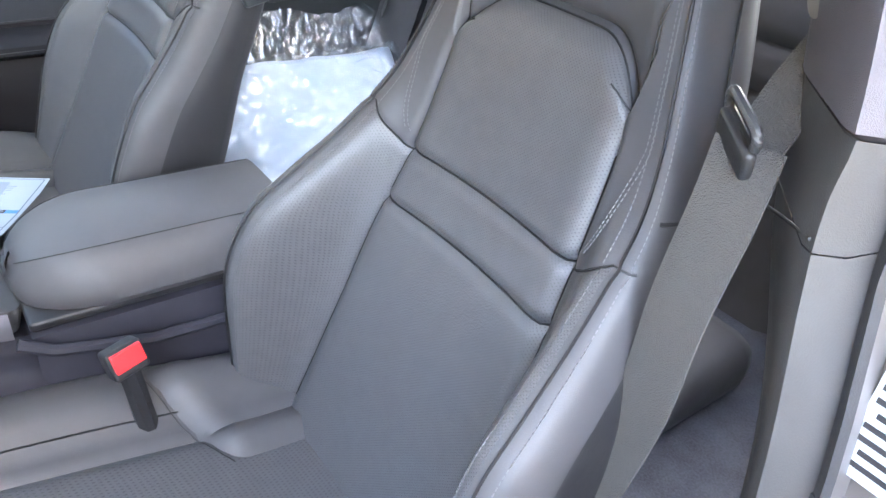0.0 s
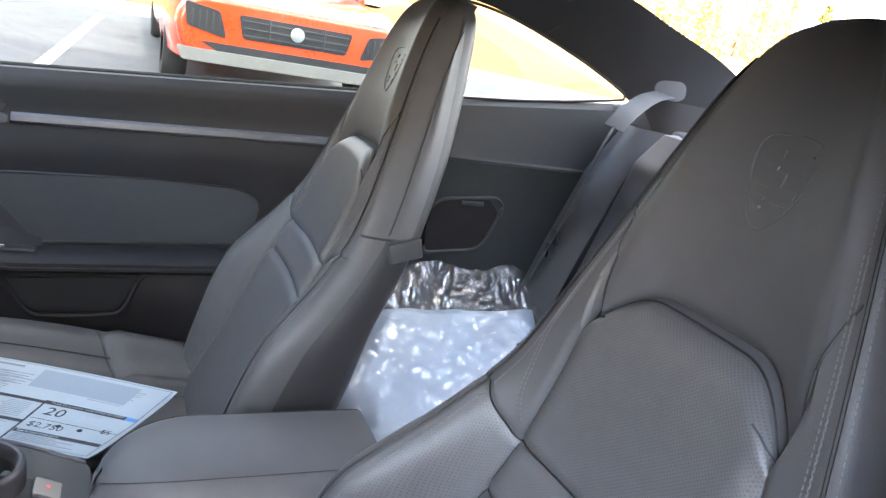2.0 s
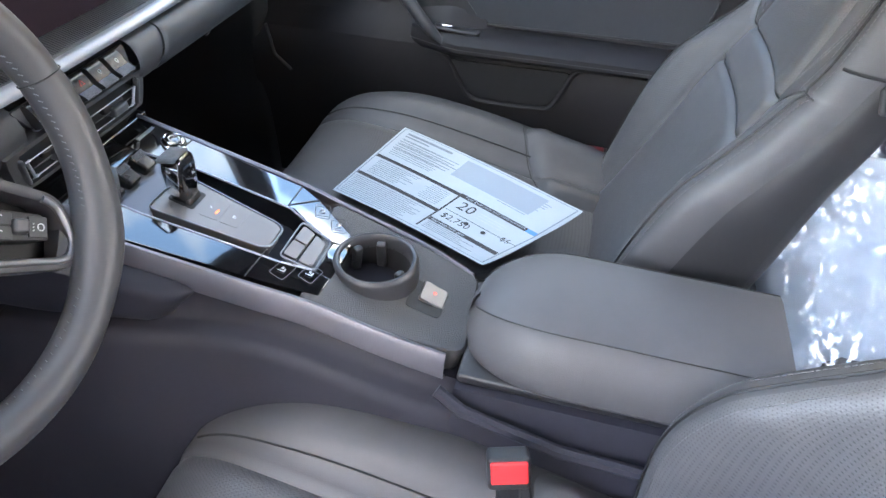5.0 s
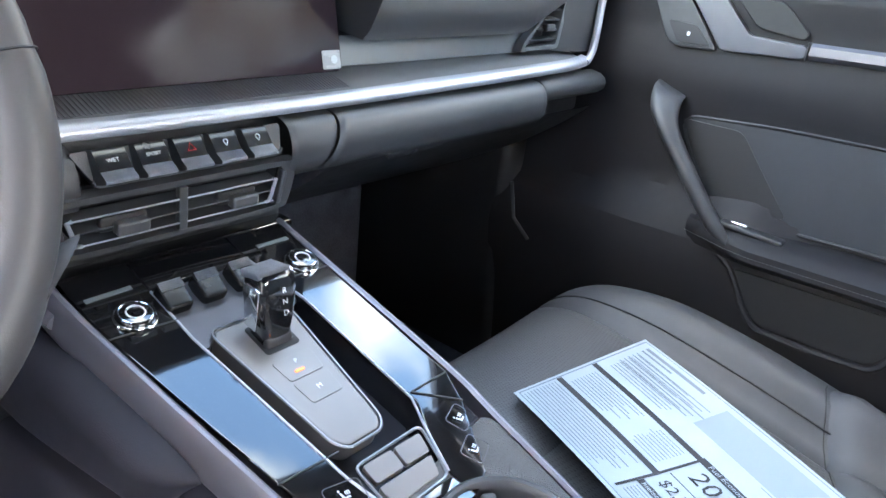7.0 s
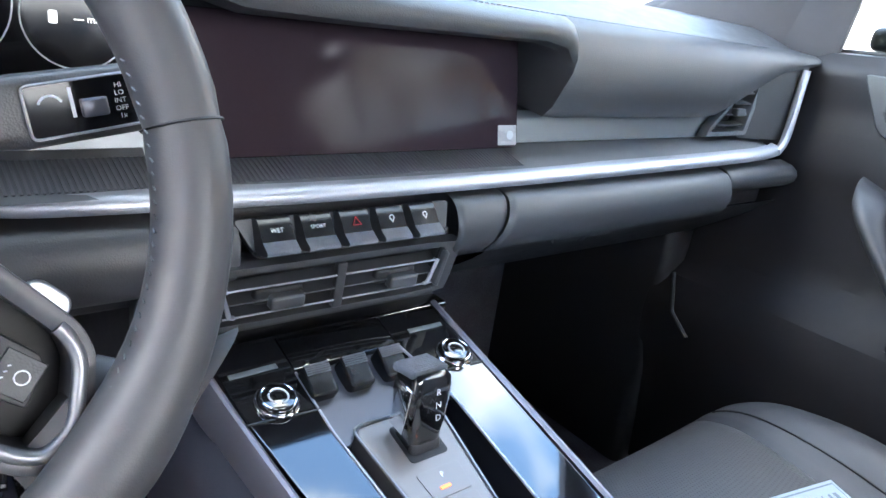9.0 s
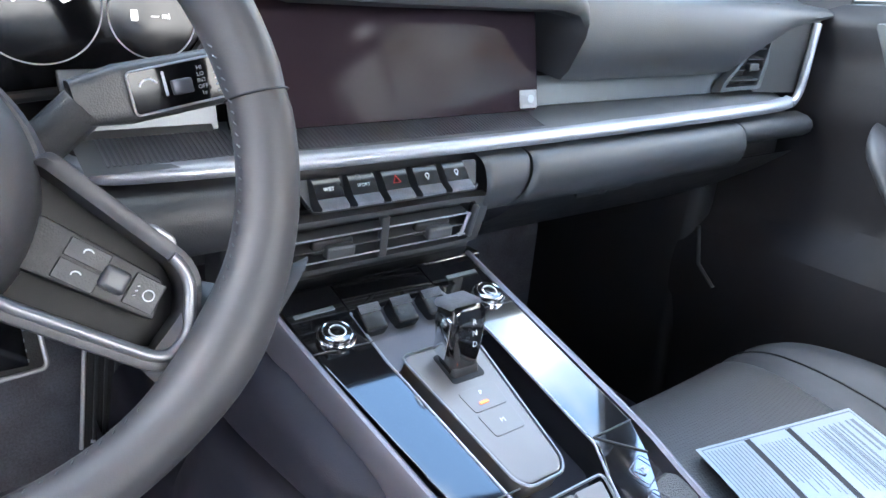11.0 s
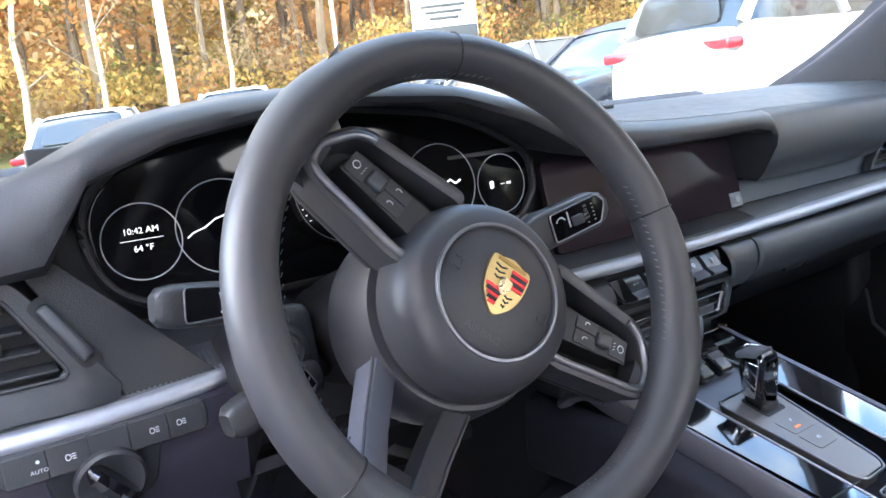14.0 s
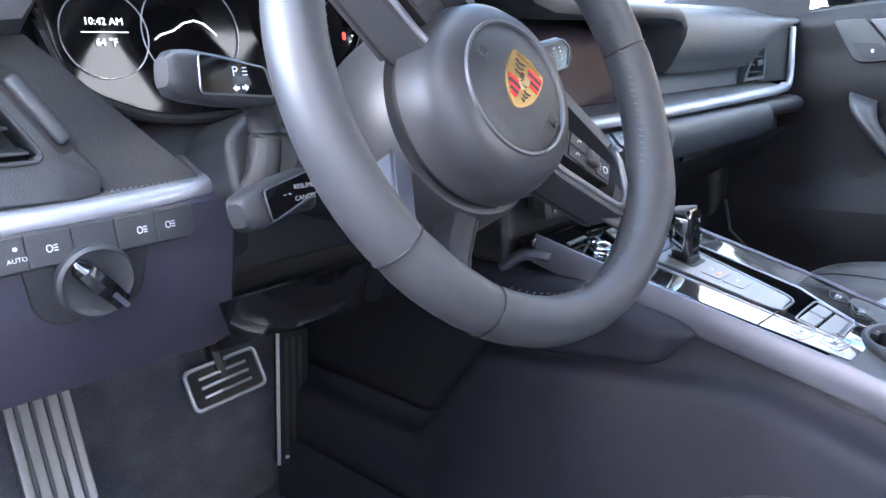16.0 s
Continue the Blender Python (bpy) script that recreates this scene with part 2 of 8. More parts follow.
LINE_PAINT = material("white_road_paint", (0.55, 0.55, 0.53), 0.8, var=0.2, scale=30)
GRASS = material("dry_green_grass", (0.20, 0.19, 0.05), 0.95, bump=0.6, bump_scale=40, var=0.35, scale=4)
DARK_GLASS = material("tinted_car_glass", (0.03, 0.035, 0.04), 0.06, coat=1.0, var=0.03)
LAMP_GLASS = material("clear_lamp_glass", (0.45, 0.50, 0.58), 0.12, metal=0.4)
TAIL_RED = material("red_lamp_glass", (0.55, 0.02, 0.03), 0.2, coat=0.8)
GREY_PLASTIC = material("grey_lip_plastic", (0.16, 0.155, 0.14), 0.5)
PALE_BARK = material("pale_bark", (0.42, 0.34, 0.25), 0.85, var=0.3, scale=6)


def leaf(name, color):
    """Leaves that let some light through."""
    m = material(name, color, 0.7, var=0.45, scale=3)
    b = m.node_tree.nodes["Principled BSDF"]
    n, l = m.node_tree.nodes, m.node_tree.links
    tl, mx = n.new("ShaderNodeBsdfTranslucent"), n.new("ShaderNodeMixShader")
    tl.inputs[0].default_value = (*color, 1)
    mx.inputs[0].default_value = 0.5
    l.new(b.outputs[0], mx.inputs[1])
    l.new(tl.outputs[0], mx.inputs[2])
    l.new(mx.outputs[0], n["Material Output"].inputs[0])
    return m


LEAF_GOLD = leaf("golden_leaves", (0.60, 0.42, 0.13))
LEAF_RUST = leaf("rusty_leaves", (0.52, 0.27, 0.10))
LEAF_GREEN = leaf("yellow_green_leaves", (0.26, 0.26, 0.07))
LEAF_BROWN = leaf("dry_brown_leaves", (0.46, 0.33, 0.18))


def lamp_material(name, color, strength, base=(0.6, 0.6, 0.6)):
    m = material(name, base, 0.5)
    b = m.node_tree.nodes["Principled BSDF"]
    b.inputs["Emission Color"].default_value = (*color, 1)
    b.inputs["Emission Strength"].default_value = strength
    return m


WHITE_MARK = material("white_print", (0.62, 0.63, 0.65), 0.5, var=0.02)
WHITE_GLOW = lamp_material("lit_read_out", (1.0, 0.97, 0.92), 0.06)
AMBER = lamp_material("amber_lamp", (1.0, 0.14, 0.04), 0.05, (0.5, 0.2, 0.05))
RED_LAMP = lamp_material("red_lamp", (1.0, 0.10, 0.06), 0.05, (0.5, 0.05, 0.04))


# ---- builders ----
# box-like parts whose broad faces stay flat up to their rounded edges
FLAT_FACED = {"toggle", "toggle_tip", "button", "roller", "grey_band", "switch_key", "tab", "slat", "memory_plate", "facade", "housing", "release_button", "cap", "board"}


def part(name, bm, mat, parent=None, label="", smooth=True):
    """One mesh object from a bmesh built in world coordinates, under its thing or part."""
    me = bpy.data.meshes.new(name)
    bmesh.ops.recalc_face_normals(bm, faces=bm.faces[:])
    bm.to_mesh(me)
    bm.free()
    me.materials.append(mat)
    if smooth:
        me.polygons.foreach_set("use_smooth", [True] * len(me.polygons))
        me.set_sharp_from_angle(angle=radians(42))
    ob = new(name, me)
    if smooth and any(len(p.vertices) > 4 for p in me.polygons) or name in FLAT_FACED:
        even = ob.modifiers.new("even_normals", "WEIGHTED_NORMAL")
        even.keep_sharp = True
    if parent is not None:
        ob.parent = parent
        if parent.type == "EMPTY":
            ob.matrix_basis = Matrix.Translation(-parent.location)
    if label:
        tagged(ob, label)
    return ob


def thing(name, loc, label, category, group="", kind=""):
    ob = new(name)
    ob.location = loc
    ob.empty_display_size = 0.05
    return tagged(ob, label, category, group, kind)


def grid(rows, closed=False, cap=False):
    """A surface through rows of points, each row as long as the next."""
    bm = bmesh.new()
    vs = [[bm.verts.new(p) for p in row] for row in rows]
    n = len(rows[0])
    for a, b in zip(vs, vs[1:]):
        for i in range(n if closed else n - 1):
            j = (i + 1) % n
            bm.faces.new((a[i], a[j], b[j], b[i]))
    if cap:
        bm.faces.new(vs[0])
        bm.faces.new(vs[-1][::-1])
    return bm


def rbox(c, s, bevel=0.005, turn=None, seg=3):
    """A box with rounded edges: centre, sizes, radius, and a turn about its centre in degrees."""
    bm = bmesh.new()
    bmesh.ops.create_cube(bm, size=1.0, matrix=Matrix.Diagonal((*s, 1)))
    if bevel:
        bmesh.ops.bevel(bm, geom=bm.edges[:], offset=min(bevel, 0.49 * min(s)), segments=seg, profile=0.5, affect="EDGES")
    m = pose(*c, *(turn or (0, 0, 0)))
    bmesh.ops.transform(bm, matrix=m, verts=bm.verts[:])
    return bm


def prism(outline, depth, m, bevel=0.002, seg=2):
    """A flat outline (x, y) given a depth along -z, edges rounded, set at the pose m."""
    bm = bmesh.new()
    top = [bm.verts.new((x, y, 0)) for x, y in outline]
    f = bm.faces.new(top)
    f.normal_update()
    if f.normal.z < 0:
        f.normal_flip()
    ret = bmesh.ops.extrude_face_region(bm, geom=[f])
    bmesh.ops.translate(bm, vec=(0, 0, -depth), verts=[v for v in ret["geom"] if isinstance(v, bmesh.types.BMVert)])
    if bevel:
        up = [e for e in bm.edges if all(abs(v.co.z) < 1e-7 for v in e.verts)]
        if not up:
            up = bm.edges[:]
        bmesh.ops.bevel(bm, geom=up, offset=bevel, segments=seg, profile=0.5, affect="EDGES", clamp_overlap=True)
    bmesh.ops.transform(bm, matrix=m, verts=bm.verts[:])
    return bm


def rounded(w, h, r, n=6, cx=0.0, cy=0.0):
    """Outline of a rounded rectangle."""
    out = []
    for qx, qy, a0 in ((1, 1, 0), (-1, 1, 90), (-1, -1, 180), (1, -1, 270)):
        for k in range(n + 1):
            a = radians(a0 + 90 * k / n)
            out.append((cx + qx * (w / 2 - r) + r * math.cos(a), cy + qy * (h / 2 - r) + r * math.sin(a)))
    return out


def soften(points, r=0.01, n=4):
    """Outline with its corners cut by small arcs."""
    out = []
    k = len(points)
    for i in range(k):
        a, b, c = (Vector(points[(i + d) % k]) for d in (-1, 0, 1))
        u, v = (a - b), (c - b)
        d = min(r, u.length * 0.45, v.length * 0.45)
        p, q = b + u.normalized() * d, b + v.normalized() * d
        for j in range(n + 1):
            s = j / n
            out.append(tuple((1 - s) ** 2 * p + 2 * s * (1 - s) * b + s * s * q))
    return out


def smooth_line(points, n=8, closed=False):
    """Catmull-Rom curve through the points."""
    pts = [Vector(p) for p in points]
    k = len(pts)
    out = []
    for i in range(k if closed else k - 1):
        if closed:
            p0, p1, p2, p3 = (pts[(i + d) % k] for d in (-1, 0, 1, 2))
        else:
            p0, p1, p2, p3 = pts[max(i - 1, 0)], pts[i], pts[i + 1], pts[min(i + 2, k - 1)]
        for j in range(n):
            s = j / n
            out.append(0.5 * (2 * p1 + (p2 - p0) * s + (2 * p0 - 5 * p1 + 4 * p2 - p3) * s * s + (3 * p1 - p0 - 3 * p2 + p3) * s ** 3))
    if not closed:
        out.append(pts[-1])
    return out


def tube(points, r, seg=8, closed=False, flat=1.0, up=(0, 0, 1)):
    """A round (or flattened) bar along a line."""
    pts = [Vector(p) for p in points]
    k = len(pts)
    rows = []
    for i, p in enumerate(pts):
        a = pts[(i - 1) % k] if closed or i else p
        b = pts[(i + 1) % k] if closed or i < k - 1 else p
        t = (b - a).normalized()
        s = t.cross(Vector(up))
        s = s.normalized() if s.length > 1e-4 else t.orthogonal().normalized()
        w = s.cross(t)
        rr = r(i / (k - 1)) if callable(r) else r
        rows.append([p + rr * (math.cos(2 * math.pi * j / seg) * s + flat * math.sin(2 * math.pi * j / seg) * w) for j in range(seg)])
    if closed:
        rows.append(rows[0])
    return grid(rows, closed=True, cap=not closed)


def lathe(profile, m, seg=32, cap=False):
    """A turned body: (radius, height) pairs about z, at the pose m."""
    rows = [[m @ Vector((r * math.cos(2 * math.pi * j / seg), r * math.sin(2 * math.pi * j / seg), h)) for j in range(seg)] for r, h in profile]
    return grid(rows, closed=True, cap=cap)


def joined(*bms):
    """Several bmeshes as one."""
    out = bmesh.new()
    for bm in bms:
        me = bpy.data.meshes.new("piece")
        bm.to_mesh(me)
        bm.free()
        out.from_mesh(me)
        bpy.data.meshes.remove(me)
    return out


def table(zs, vs):
    """Smooth curve through a table of values."""
    pts = smooth_line([(z, v, 0) for z, v in zip(zs, vs)], 10)
    xs, ys = [p.x for p in pts], [p.y for p in pts]
    return lambda z: float(np.interp(z, xs, ys))


def stitches(line, length=0.0032, gap=0.0016, r=0.0005, lift=(0, 0, 0)):
    """A row of thread stitches along a line."""
    pts = [Vector(p) + Vector(lift) for p in line]
    bm = bmesh.new()
    d = 0.0
    seg_i, seg_s = 0, 0.0

    def walk_to(dist):
        acc = 0.0
        for a, b in zip(pts, pts[1:]):
            ln = (b - a).length
            if acc + ln >= dist:
                return a + (b - a) * ((dist - acc) / max(ln, 1e-9))
            acc += ln
        return None
    while True:
        a, b = walk_to(d), walk_to(d + length)
        if a is None or b is None:
            break
        t = (b - a).normalized()
        s = t.orthogonal().normalized()
        w = t.cross(s)
        ring = [[bm.verts.new(p + r * (math.cos(q) * s + math.sin(q) * w)) for q in (0, 2.1, 4.2)] for p in (a, b)]
        for i in range(3):
            bm.faces.new((ring[0][i], ring[0][(i + 1) % 3], ring[1][(i + 1) % 3], ring[1][i]))
        d += length + gap
    return bm


def text_mesh(body, size, m, align="CENTER", shear=0.0):
    """Lettering in the built-in font as a flat bmesh at the pose m."""
    cu = bpy.data.curves.new("lettering", "FONT")
    cu.body, cu.size, cu.align_x, cu.align_y, cu.shear = body, size, align, "CENTER", shear
    cu.resolution_u = 2
    ob = bpy.data.objects.new("lettering", cu)
    me = bpy.data.meshes.new_from_object(ob)
    bm = bmesh.new()
    bm.from_mesh(me)
    bpy.data.objects.remove(ob)
    bpy.data.meshes.remove(me)
    bmesh.ops.transform(bm, matrix=m, verts=bm.verts[:])
    return bm


def frame_of(o, x, y):
    """A pose with origin o, x along x, y towards y."""
    o, x = Vector(o), Vector(x).normalized()
    z = x.cross(Vector(y)).normalized()
    y = z.cross(x)
    return Matrix(((x.x, y.x, z.x, o.x), (x.y, y.y, z.y, o.y), (x.z, y.z, z.z, o.z), (0, 0, 0, 1)))


# ---- seats ----
def bez(a, b, c, d, n, last=False):
    out = []
    for i in range(n + (1 if last else 0)):
        s = i / n
        out.append(tuple((1 - s) ** 3 * p + 3 * s * (1 - s) ** 2 * q + 3 * s * s * (1 - s) * r + s ** 3 * t for p, q, r, t in zip(a, b, c, d)))
    return out


Z = (0.33, 0.45, 0.56, 0.63, 0.67, 0.72, 0.78, 0.83, 0.87, 0.90, 0.95, 1.02, 1.08, 1.115, 1.132)
BACK_Y = table(Z, (-0.622, -0.668, -0.708, -0.730, -0.746, -0.766, -0.785, -0.798, -0.808, -0.815, -0.826, -0.840, -0.856, -0.872, -0.890))
BACK_W = table(Z, (0.205, 0.222, 0.232, 0.230, 0.222, 0.207, 0.190, 0.174, 0.160, 0.149, 0.131, 0.107, 0.087, 0.066, 0.034))
BACK_P = table(Z, (0.155, 0.148, 0.140, 0.132, 0.127, 0.121, 0.116, 0.112, 0.106, 0.100, 0.088, 0.072, 0.058, 0.043, 0.021))
BACK_H = table(Z, (0.040, 0.090, 0.128, 0.122, 0.098, 0.062, 0.028, 0.018, 0.016, 0.014, 0.010, 0.005, 0.0, -0.006, -0.010))
BACK_B = table(Z, (-0.775, -0.795, -0.815, -0.828, -0.84, -0.862, -0.885, -0.90, -0.91, -0.917, -0.925, -0.932, -0.936, -0.936, -0.930))


def back_section(z, swell=1.0):
    y, w, p, h, b = BACK_Y(z), BACK_W(z), BACK_P(z), BACK_H(z) * swell, BACK_B(z)
    d = w - p
    half = [(p * i / 16, 0.010 * (i / 16) ** 2 + 0.004) for i in range(16)]
    half += bez((p, 0.014), (p + 0.30 * d, 0.016), (p + 0.36 * d, h), (p + 0.66 * d, h), 16)
    edge = h - 0.040 - 0.2 * max(h, 0)
    half += bez((p + 0.66 * d, h), (p + 0.92 * d, h), (w, h - 0.010), (w, edge), 10)
    back = b - y
    half += bez((w, edge), (w + 0.004, 0.5 * (back + h)), (w, back + 0.05), (w - 0.01, back + 0.03), 8)
    half += bez((w - 0.01, back + 0.03), (w - 0.02, back), (w * 0.7, back), (0, back), 8, True)
    return [(x, y + v) for x, v in half], p, w


def groove(v, w):
    return math.exp(-(v / w) ** 2)


def arch(a):
    """Height of the rounded top edge of the centre panel."""
    return 0.893 - 0.062 * max(0.0, (a - 0.045) / 0.068) ** 2.4


def build_seat(name, cx, label, recline=0.0, swell=1.0):
    seat = thing(name, (cx, -0.45, 0.18), label, "car seat", "front seats")
    NZ = 170
    zs = [0.33 + 0.802 * i / NZ for i in range(NZ + 1)]
    fine = [back_section(0.33 + 0.802 * k / 400, swell) for k in range(401)]

    def shape(i, z):
        """Point i of the cross-section at a height, with the panel's and the seat's half width there."""
        f = min(max((z - 0.33) / 0.802 * 400, 0.0), 399.999)
        k, f = int(f), f - int(f)
        (a, pa, wa), (b, pb, wb) = fine[k], fine[k + 1]
        return a[i][0] + (b[i][0] - a[i][0]) * f, a[i][1] + (b[i][1] - a[i][1]) * f, pa + (pb - pa) * f, wa + (wb - wa) * f

    def bent(i, z):
        """Heights along a row: the rows follow the arch, the wing seam and the collar seam."""
        x = BACK_P(0.87) * min(i, 16) / 16
        t = 1.0 if i <= 16 else max(0.0, 1 - (i - 16) / 5)
        dip = (0.893 - arch(x)) * t * max(0.0, 1 - abs(z - 0.893) / (0.105 if z < 0.893 else 0.12))
        rise = 0.0 if i <= 16 else 0.04 * min(1.0, (i - 16) / 16) * max(0.0, 1 - abs(z - 0.718) / 0.1)
        return z - dip + rise

    rows, keys = [], []
    J_ARCH, J_WING = (min(range(NZ + 1), key=lambda q: abs(zs[q] - v)) for v in (0.893, 0.718))
    for j, z0 in enumerate(zs):
        pts, ks = [], []
        for i in range(len(fine[0][0])):
            z = bent(i, z0)
            x, y, p, w = shape(i, z)
            sd = max(0.0, (x - p) / max(w - p, 1e-4))
            g = 0.0
            if i < 34:
                g += 0.008 * groove(x - p, 0.0040) * (1.0 if z < 0.82 else max(0.0, 1 - (z - 0.82) / 0.03))
            if i <= 24:
                near = 1.0 if i <= 16 else max(0.0, 1 - (i - 16) / 7)
                over = (z0 - 0.893) * 0.9
                g += 0.007 * groove(over, 0.006) * near
                if over > 0:
                    g += 0.015 * max(0.0, 1 - over / 0.075) ** 1.5 * near
            if i <= 16:
                g += 0.007 * (groove(z - 0.722, 0.0045) + groove(z - 0.666, 0.0045))
                if z0 <= 0.893:
                    g -= 0.006 * min(1.0, min(0.893 - z0, max(p - x, 0.0)) / 0.02)
            elif i < 42:
                g += 0.004 * groove(z0 - 0.718, 0.0035)
            pts.append((x, y - g, z))
            if i < 16:
                ks.append("lower_back_panel" if z0 < 0.666 else "lumbar_band" if z0 < 0.722 else "upper_back_panel" if j < J_ARCH else "headrest_pad")
            elif i < 32:
                ks.append("side_bolster" if j < J_WING else "headrest_pad" if j >= J_ARCH else "shoulder_wing")
            elif i < 42:
                ks.append("edge_roll")
            elif i < 50:
                ks.append("side_gusset" if z0 > 0.775 else "side_cover")
            else:
                ks.append("back_shell")
        rows.append([(cx - x, y, z) for x, y, z in reversed(pts[1:])] + [(cx + x, y, z) for x, y, z in pts])
        keys.append(list(reversed(ks[:-1])) + ks[:-1])
    n = len(rows[0])
    mid = n // 2
    sides = ("side_bolster", "shoulder_wing", "edge_roll", "side_gusset", "side_cover", "back_shell")
    regions = {}
    for j in range(NZ):
        for i in range(n - 1):
            k = keys[j][i]
            regions.setdefault((k, (i >= mid) if k in sides else True), []).append((j, i))
    for (k, s), quads in regions.items():
        bm, vs = bmesh.new(), {}
        for j, i in quads:
            bm.faces.new([vs.get(q) or vs.setdefault(q, bm.verts.new(rows[q[0]][q[1]])) for q in ((j, i), (j, i + 1), (j + 1, i + 1), (j + 1, i))])
        mat = PERFORATED if k in ("lower_back_panel", "lumbar_band", "upper_back_panel", "side_bolster") else HARD if k in ("back_shell", "side_cover") else LEATHER
        part(k, bm, mat, seat, {"headrest_pad": "smooth leather integrated headrest with an embossed shield", "side_cover": "hard grained side cover", "upper_back_panel": "perforated leather centre panel"}.get(k, ""))
    part("headrest_top", grid([rows[-1], [(cx + (p[0] - cx) * 0.4, p[1] * 0.5 - 0.455, 1.137) for p in rows[-1]], [(cx, -0.91, 1.138)] * n]), LEATHER, seat)
    for s in (-1, 1):
        line = [Vector(r[mid + s * 33]) + Vector((s * 0.0005, 0.0012, 0)) for r, z in zip(rows, zs) if 0.36 < z < 1.10]
        part("edge_piping", tube(line, 0.0014, 5), WELL, seat)
        for k, off in ((30, 0.0008), (35, 0.0008)):
            part("stitching", stitches([Vector(r[mid + s * k]) + Vector((s * 0.0004, off, 0)) for r, z in zip(rows, zs) if 0.37 < z < 1.10], 0.0034, 0.0016, 0.00055), STITCH, seat)
        part("gusset_seam", tube([Vector(r[mid + s * 42]) + Vector((s * 0.001, 0, 0)) for r, z in zip(rows, zs) if 0.78 < z < 1.09], 0.0012, 5), WELL, seat)
        j = min(range(NZ), key=lambda q: abs(zs[q] - 0.775))
        part("cover_seam", tube([Vector(rows[j][mid + s * k]) + Vector((s * 0.001, 0.0, 0.0)) for k in range(36, 50)], 0.0018, 5), WELL, seat)
        part("recliner_cap", rbox((cx + s * (BACK_W(0.77) + 0.004), -0.845, 0.782), (0.010, 0.05, 0.030), 0.008, (-20, 0, 0)), HARD_GREY, seat)

    def on_back(i, z, lift=0.0008):
        f = min(max((z - 0.33) / 0.802 * NZ, 0), NZ - 1e-6)
        j = int(f)
        i0 = math.floor(i)
        at = lambda q: Vector(rows[j][mid + q]).lerp(Vector(rows[j + 1][mid + q]), f - j)
        return at(i0).lerp(at(min(i0 + 1, mid)), i - i0) + Vector((0, lift, 0))

    for s in (-1, 1):
        part("panel_seam", tube([on_back(s * 16, z) for z in np.linspace(0.36, 0.835, 60)], 0.0011, 5), WELL, seat)
        part("wing_seam", tube([on_back(s * k, 0.718) for k in range(16, 37)], 0.0011, 5), WELL, seat)
        part("collar_seam", tube([on_back(s * k, 0.880 + 0.085 * (k - 13) / 20) for k in range(13, 33)], 0.0010, 5), WELL, seat)
        for off in (0.0, 1.6):
            path = [on_back(s * (18 + 12.5 * min(1.0, (z - 0.733) / 0.10) ** 0.65 - off), z, 0.0012) for z in np.linspace(0.735, 0.99, 48)]
            part("stitching", stitches(path, 0.0034, 0.0016, 0.00055), STITCH, seat)
    part("panel_seam", tube([on_back(k, 0.893, 0.001) for k in range(-16, 17)], 0.0011, 5), WELL, seat)
    for z in (0.722, 0.666):
        part("band_seam", tube([on_back(k, z) for k in range(-16, 17)], 0.0010, 5), WELL, seat)
    def on_front(x, z, lift):
        """A point on the headrest's front, x from the seat's middle."""
        return Vector((cx + x, BACK_Y(z) + 0.004 + 0.010 * (x / 0.08) ** 2 + lift, z))

    EX, EZ = -0.010, 1.012
    ring = [(EX + 1.50 * p.x, EZ + 1.50 * p.y) for p in smooth_line([(-0.0175, 0.020, 0), (0.0, 0.0235, 0), (0.0175, 0.020, 0), (0.0180, 0.004, 0), (0.011, -0.014, 0), (0, -0.0235, 0), (-0.011, -0.014, 0), (-0.0180, 0.004, 0)], 6, True)]
    part("embossed_shield", tube([on_front(x, z, 0.0) for x, z in ring], 0.0011, 6, True), LEATHER, seat)

    def emboss(name, x0, x1, z0, z1):
        rows_ = [[on_front(x, z, lift) for x, lift in ((x0, -0.001), (x0 + 0.0012, 0.0014), (0.5 * (x0 + x1), 0.0016), (x1 - 0.0012, 0.0014), (x1, -0.001))] for z in np.linspace(z0, z1, 4)]
        part(name, grid([[p + Vector((0, -0.0025, 0)) for p in rows_[0]]] + rows_ + [[p + Vector((0, -0.0025, 0)) for p in rows_[-1]]]), LEATHER, seat)

    for k in range(2):
        emboss("embossed_bar", EX + 0.003, EX + 0.0245, EZ + 0.018 - 0.012 * k, EZ + 0.024 - 0.012 * k)
        emboss("embossed_bar", EX - 0.022 + 0.005 * k, EX - 0.003, EZ - 0.008 - 0.012 * k, EZ - 0.002 - 0.012 * k)
    for k in range(3):
        emboss("embossed_antler", EX - 0.023, EX - 0.005, EZ + 0.0225 - 0.007 * k, EZ + 0.0250 - 0.007 * k)
        emboss("embossed_antler", EX + 0.004, EX + 0.020 - 0.004 * k, EZ - 0.0065 - 0.007 * k, EZ - 0.0040 - 0.007 * k)
    emboss("embossed_centre", EX - 0.007, EX + 0.007, EZ - 0.008, EZ + 0.009)
    tilt = pose(0, -0.56, 0.40) @ pose(0, 0, 0, recline) @ pose(0, 0.56, -0.40)
    for ob in seat.children:
        ob.data.transform(tilt)
    # cushion
    ys = [-0.76 + 0.68 * i / 80 for i in range(81)]
    zc = table((-0.76, -0.66, -0.55, -0.40, -0.28, -0.20, -0.15, -0.115, -0.095, -0.08), (0.350, 0.362, 0.377, 0.405, 0.425, 0.43, 0.422, 0.40, 0.36, 0.30))
    wc = table((-0.76, -0.6, -0.4, -0.2, -0.12, -0.08), (0.24, 0.26, 0.262, 0.255, 0.24, 0.225))
    hc = table((-0.76, -0.6, -0.45, -0.3, -0.2, -0.12, -0.08), (0.015, 0.038, 0.046, 0.042, 0.026, 0.008, 0.0))
    pc = table((-0.76, -0.5, -0.25, -0.12, -0.08), (0.135, 0.145, 0.155, 0.17, 0.175))
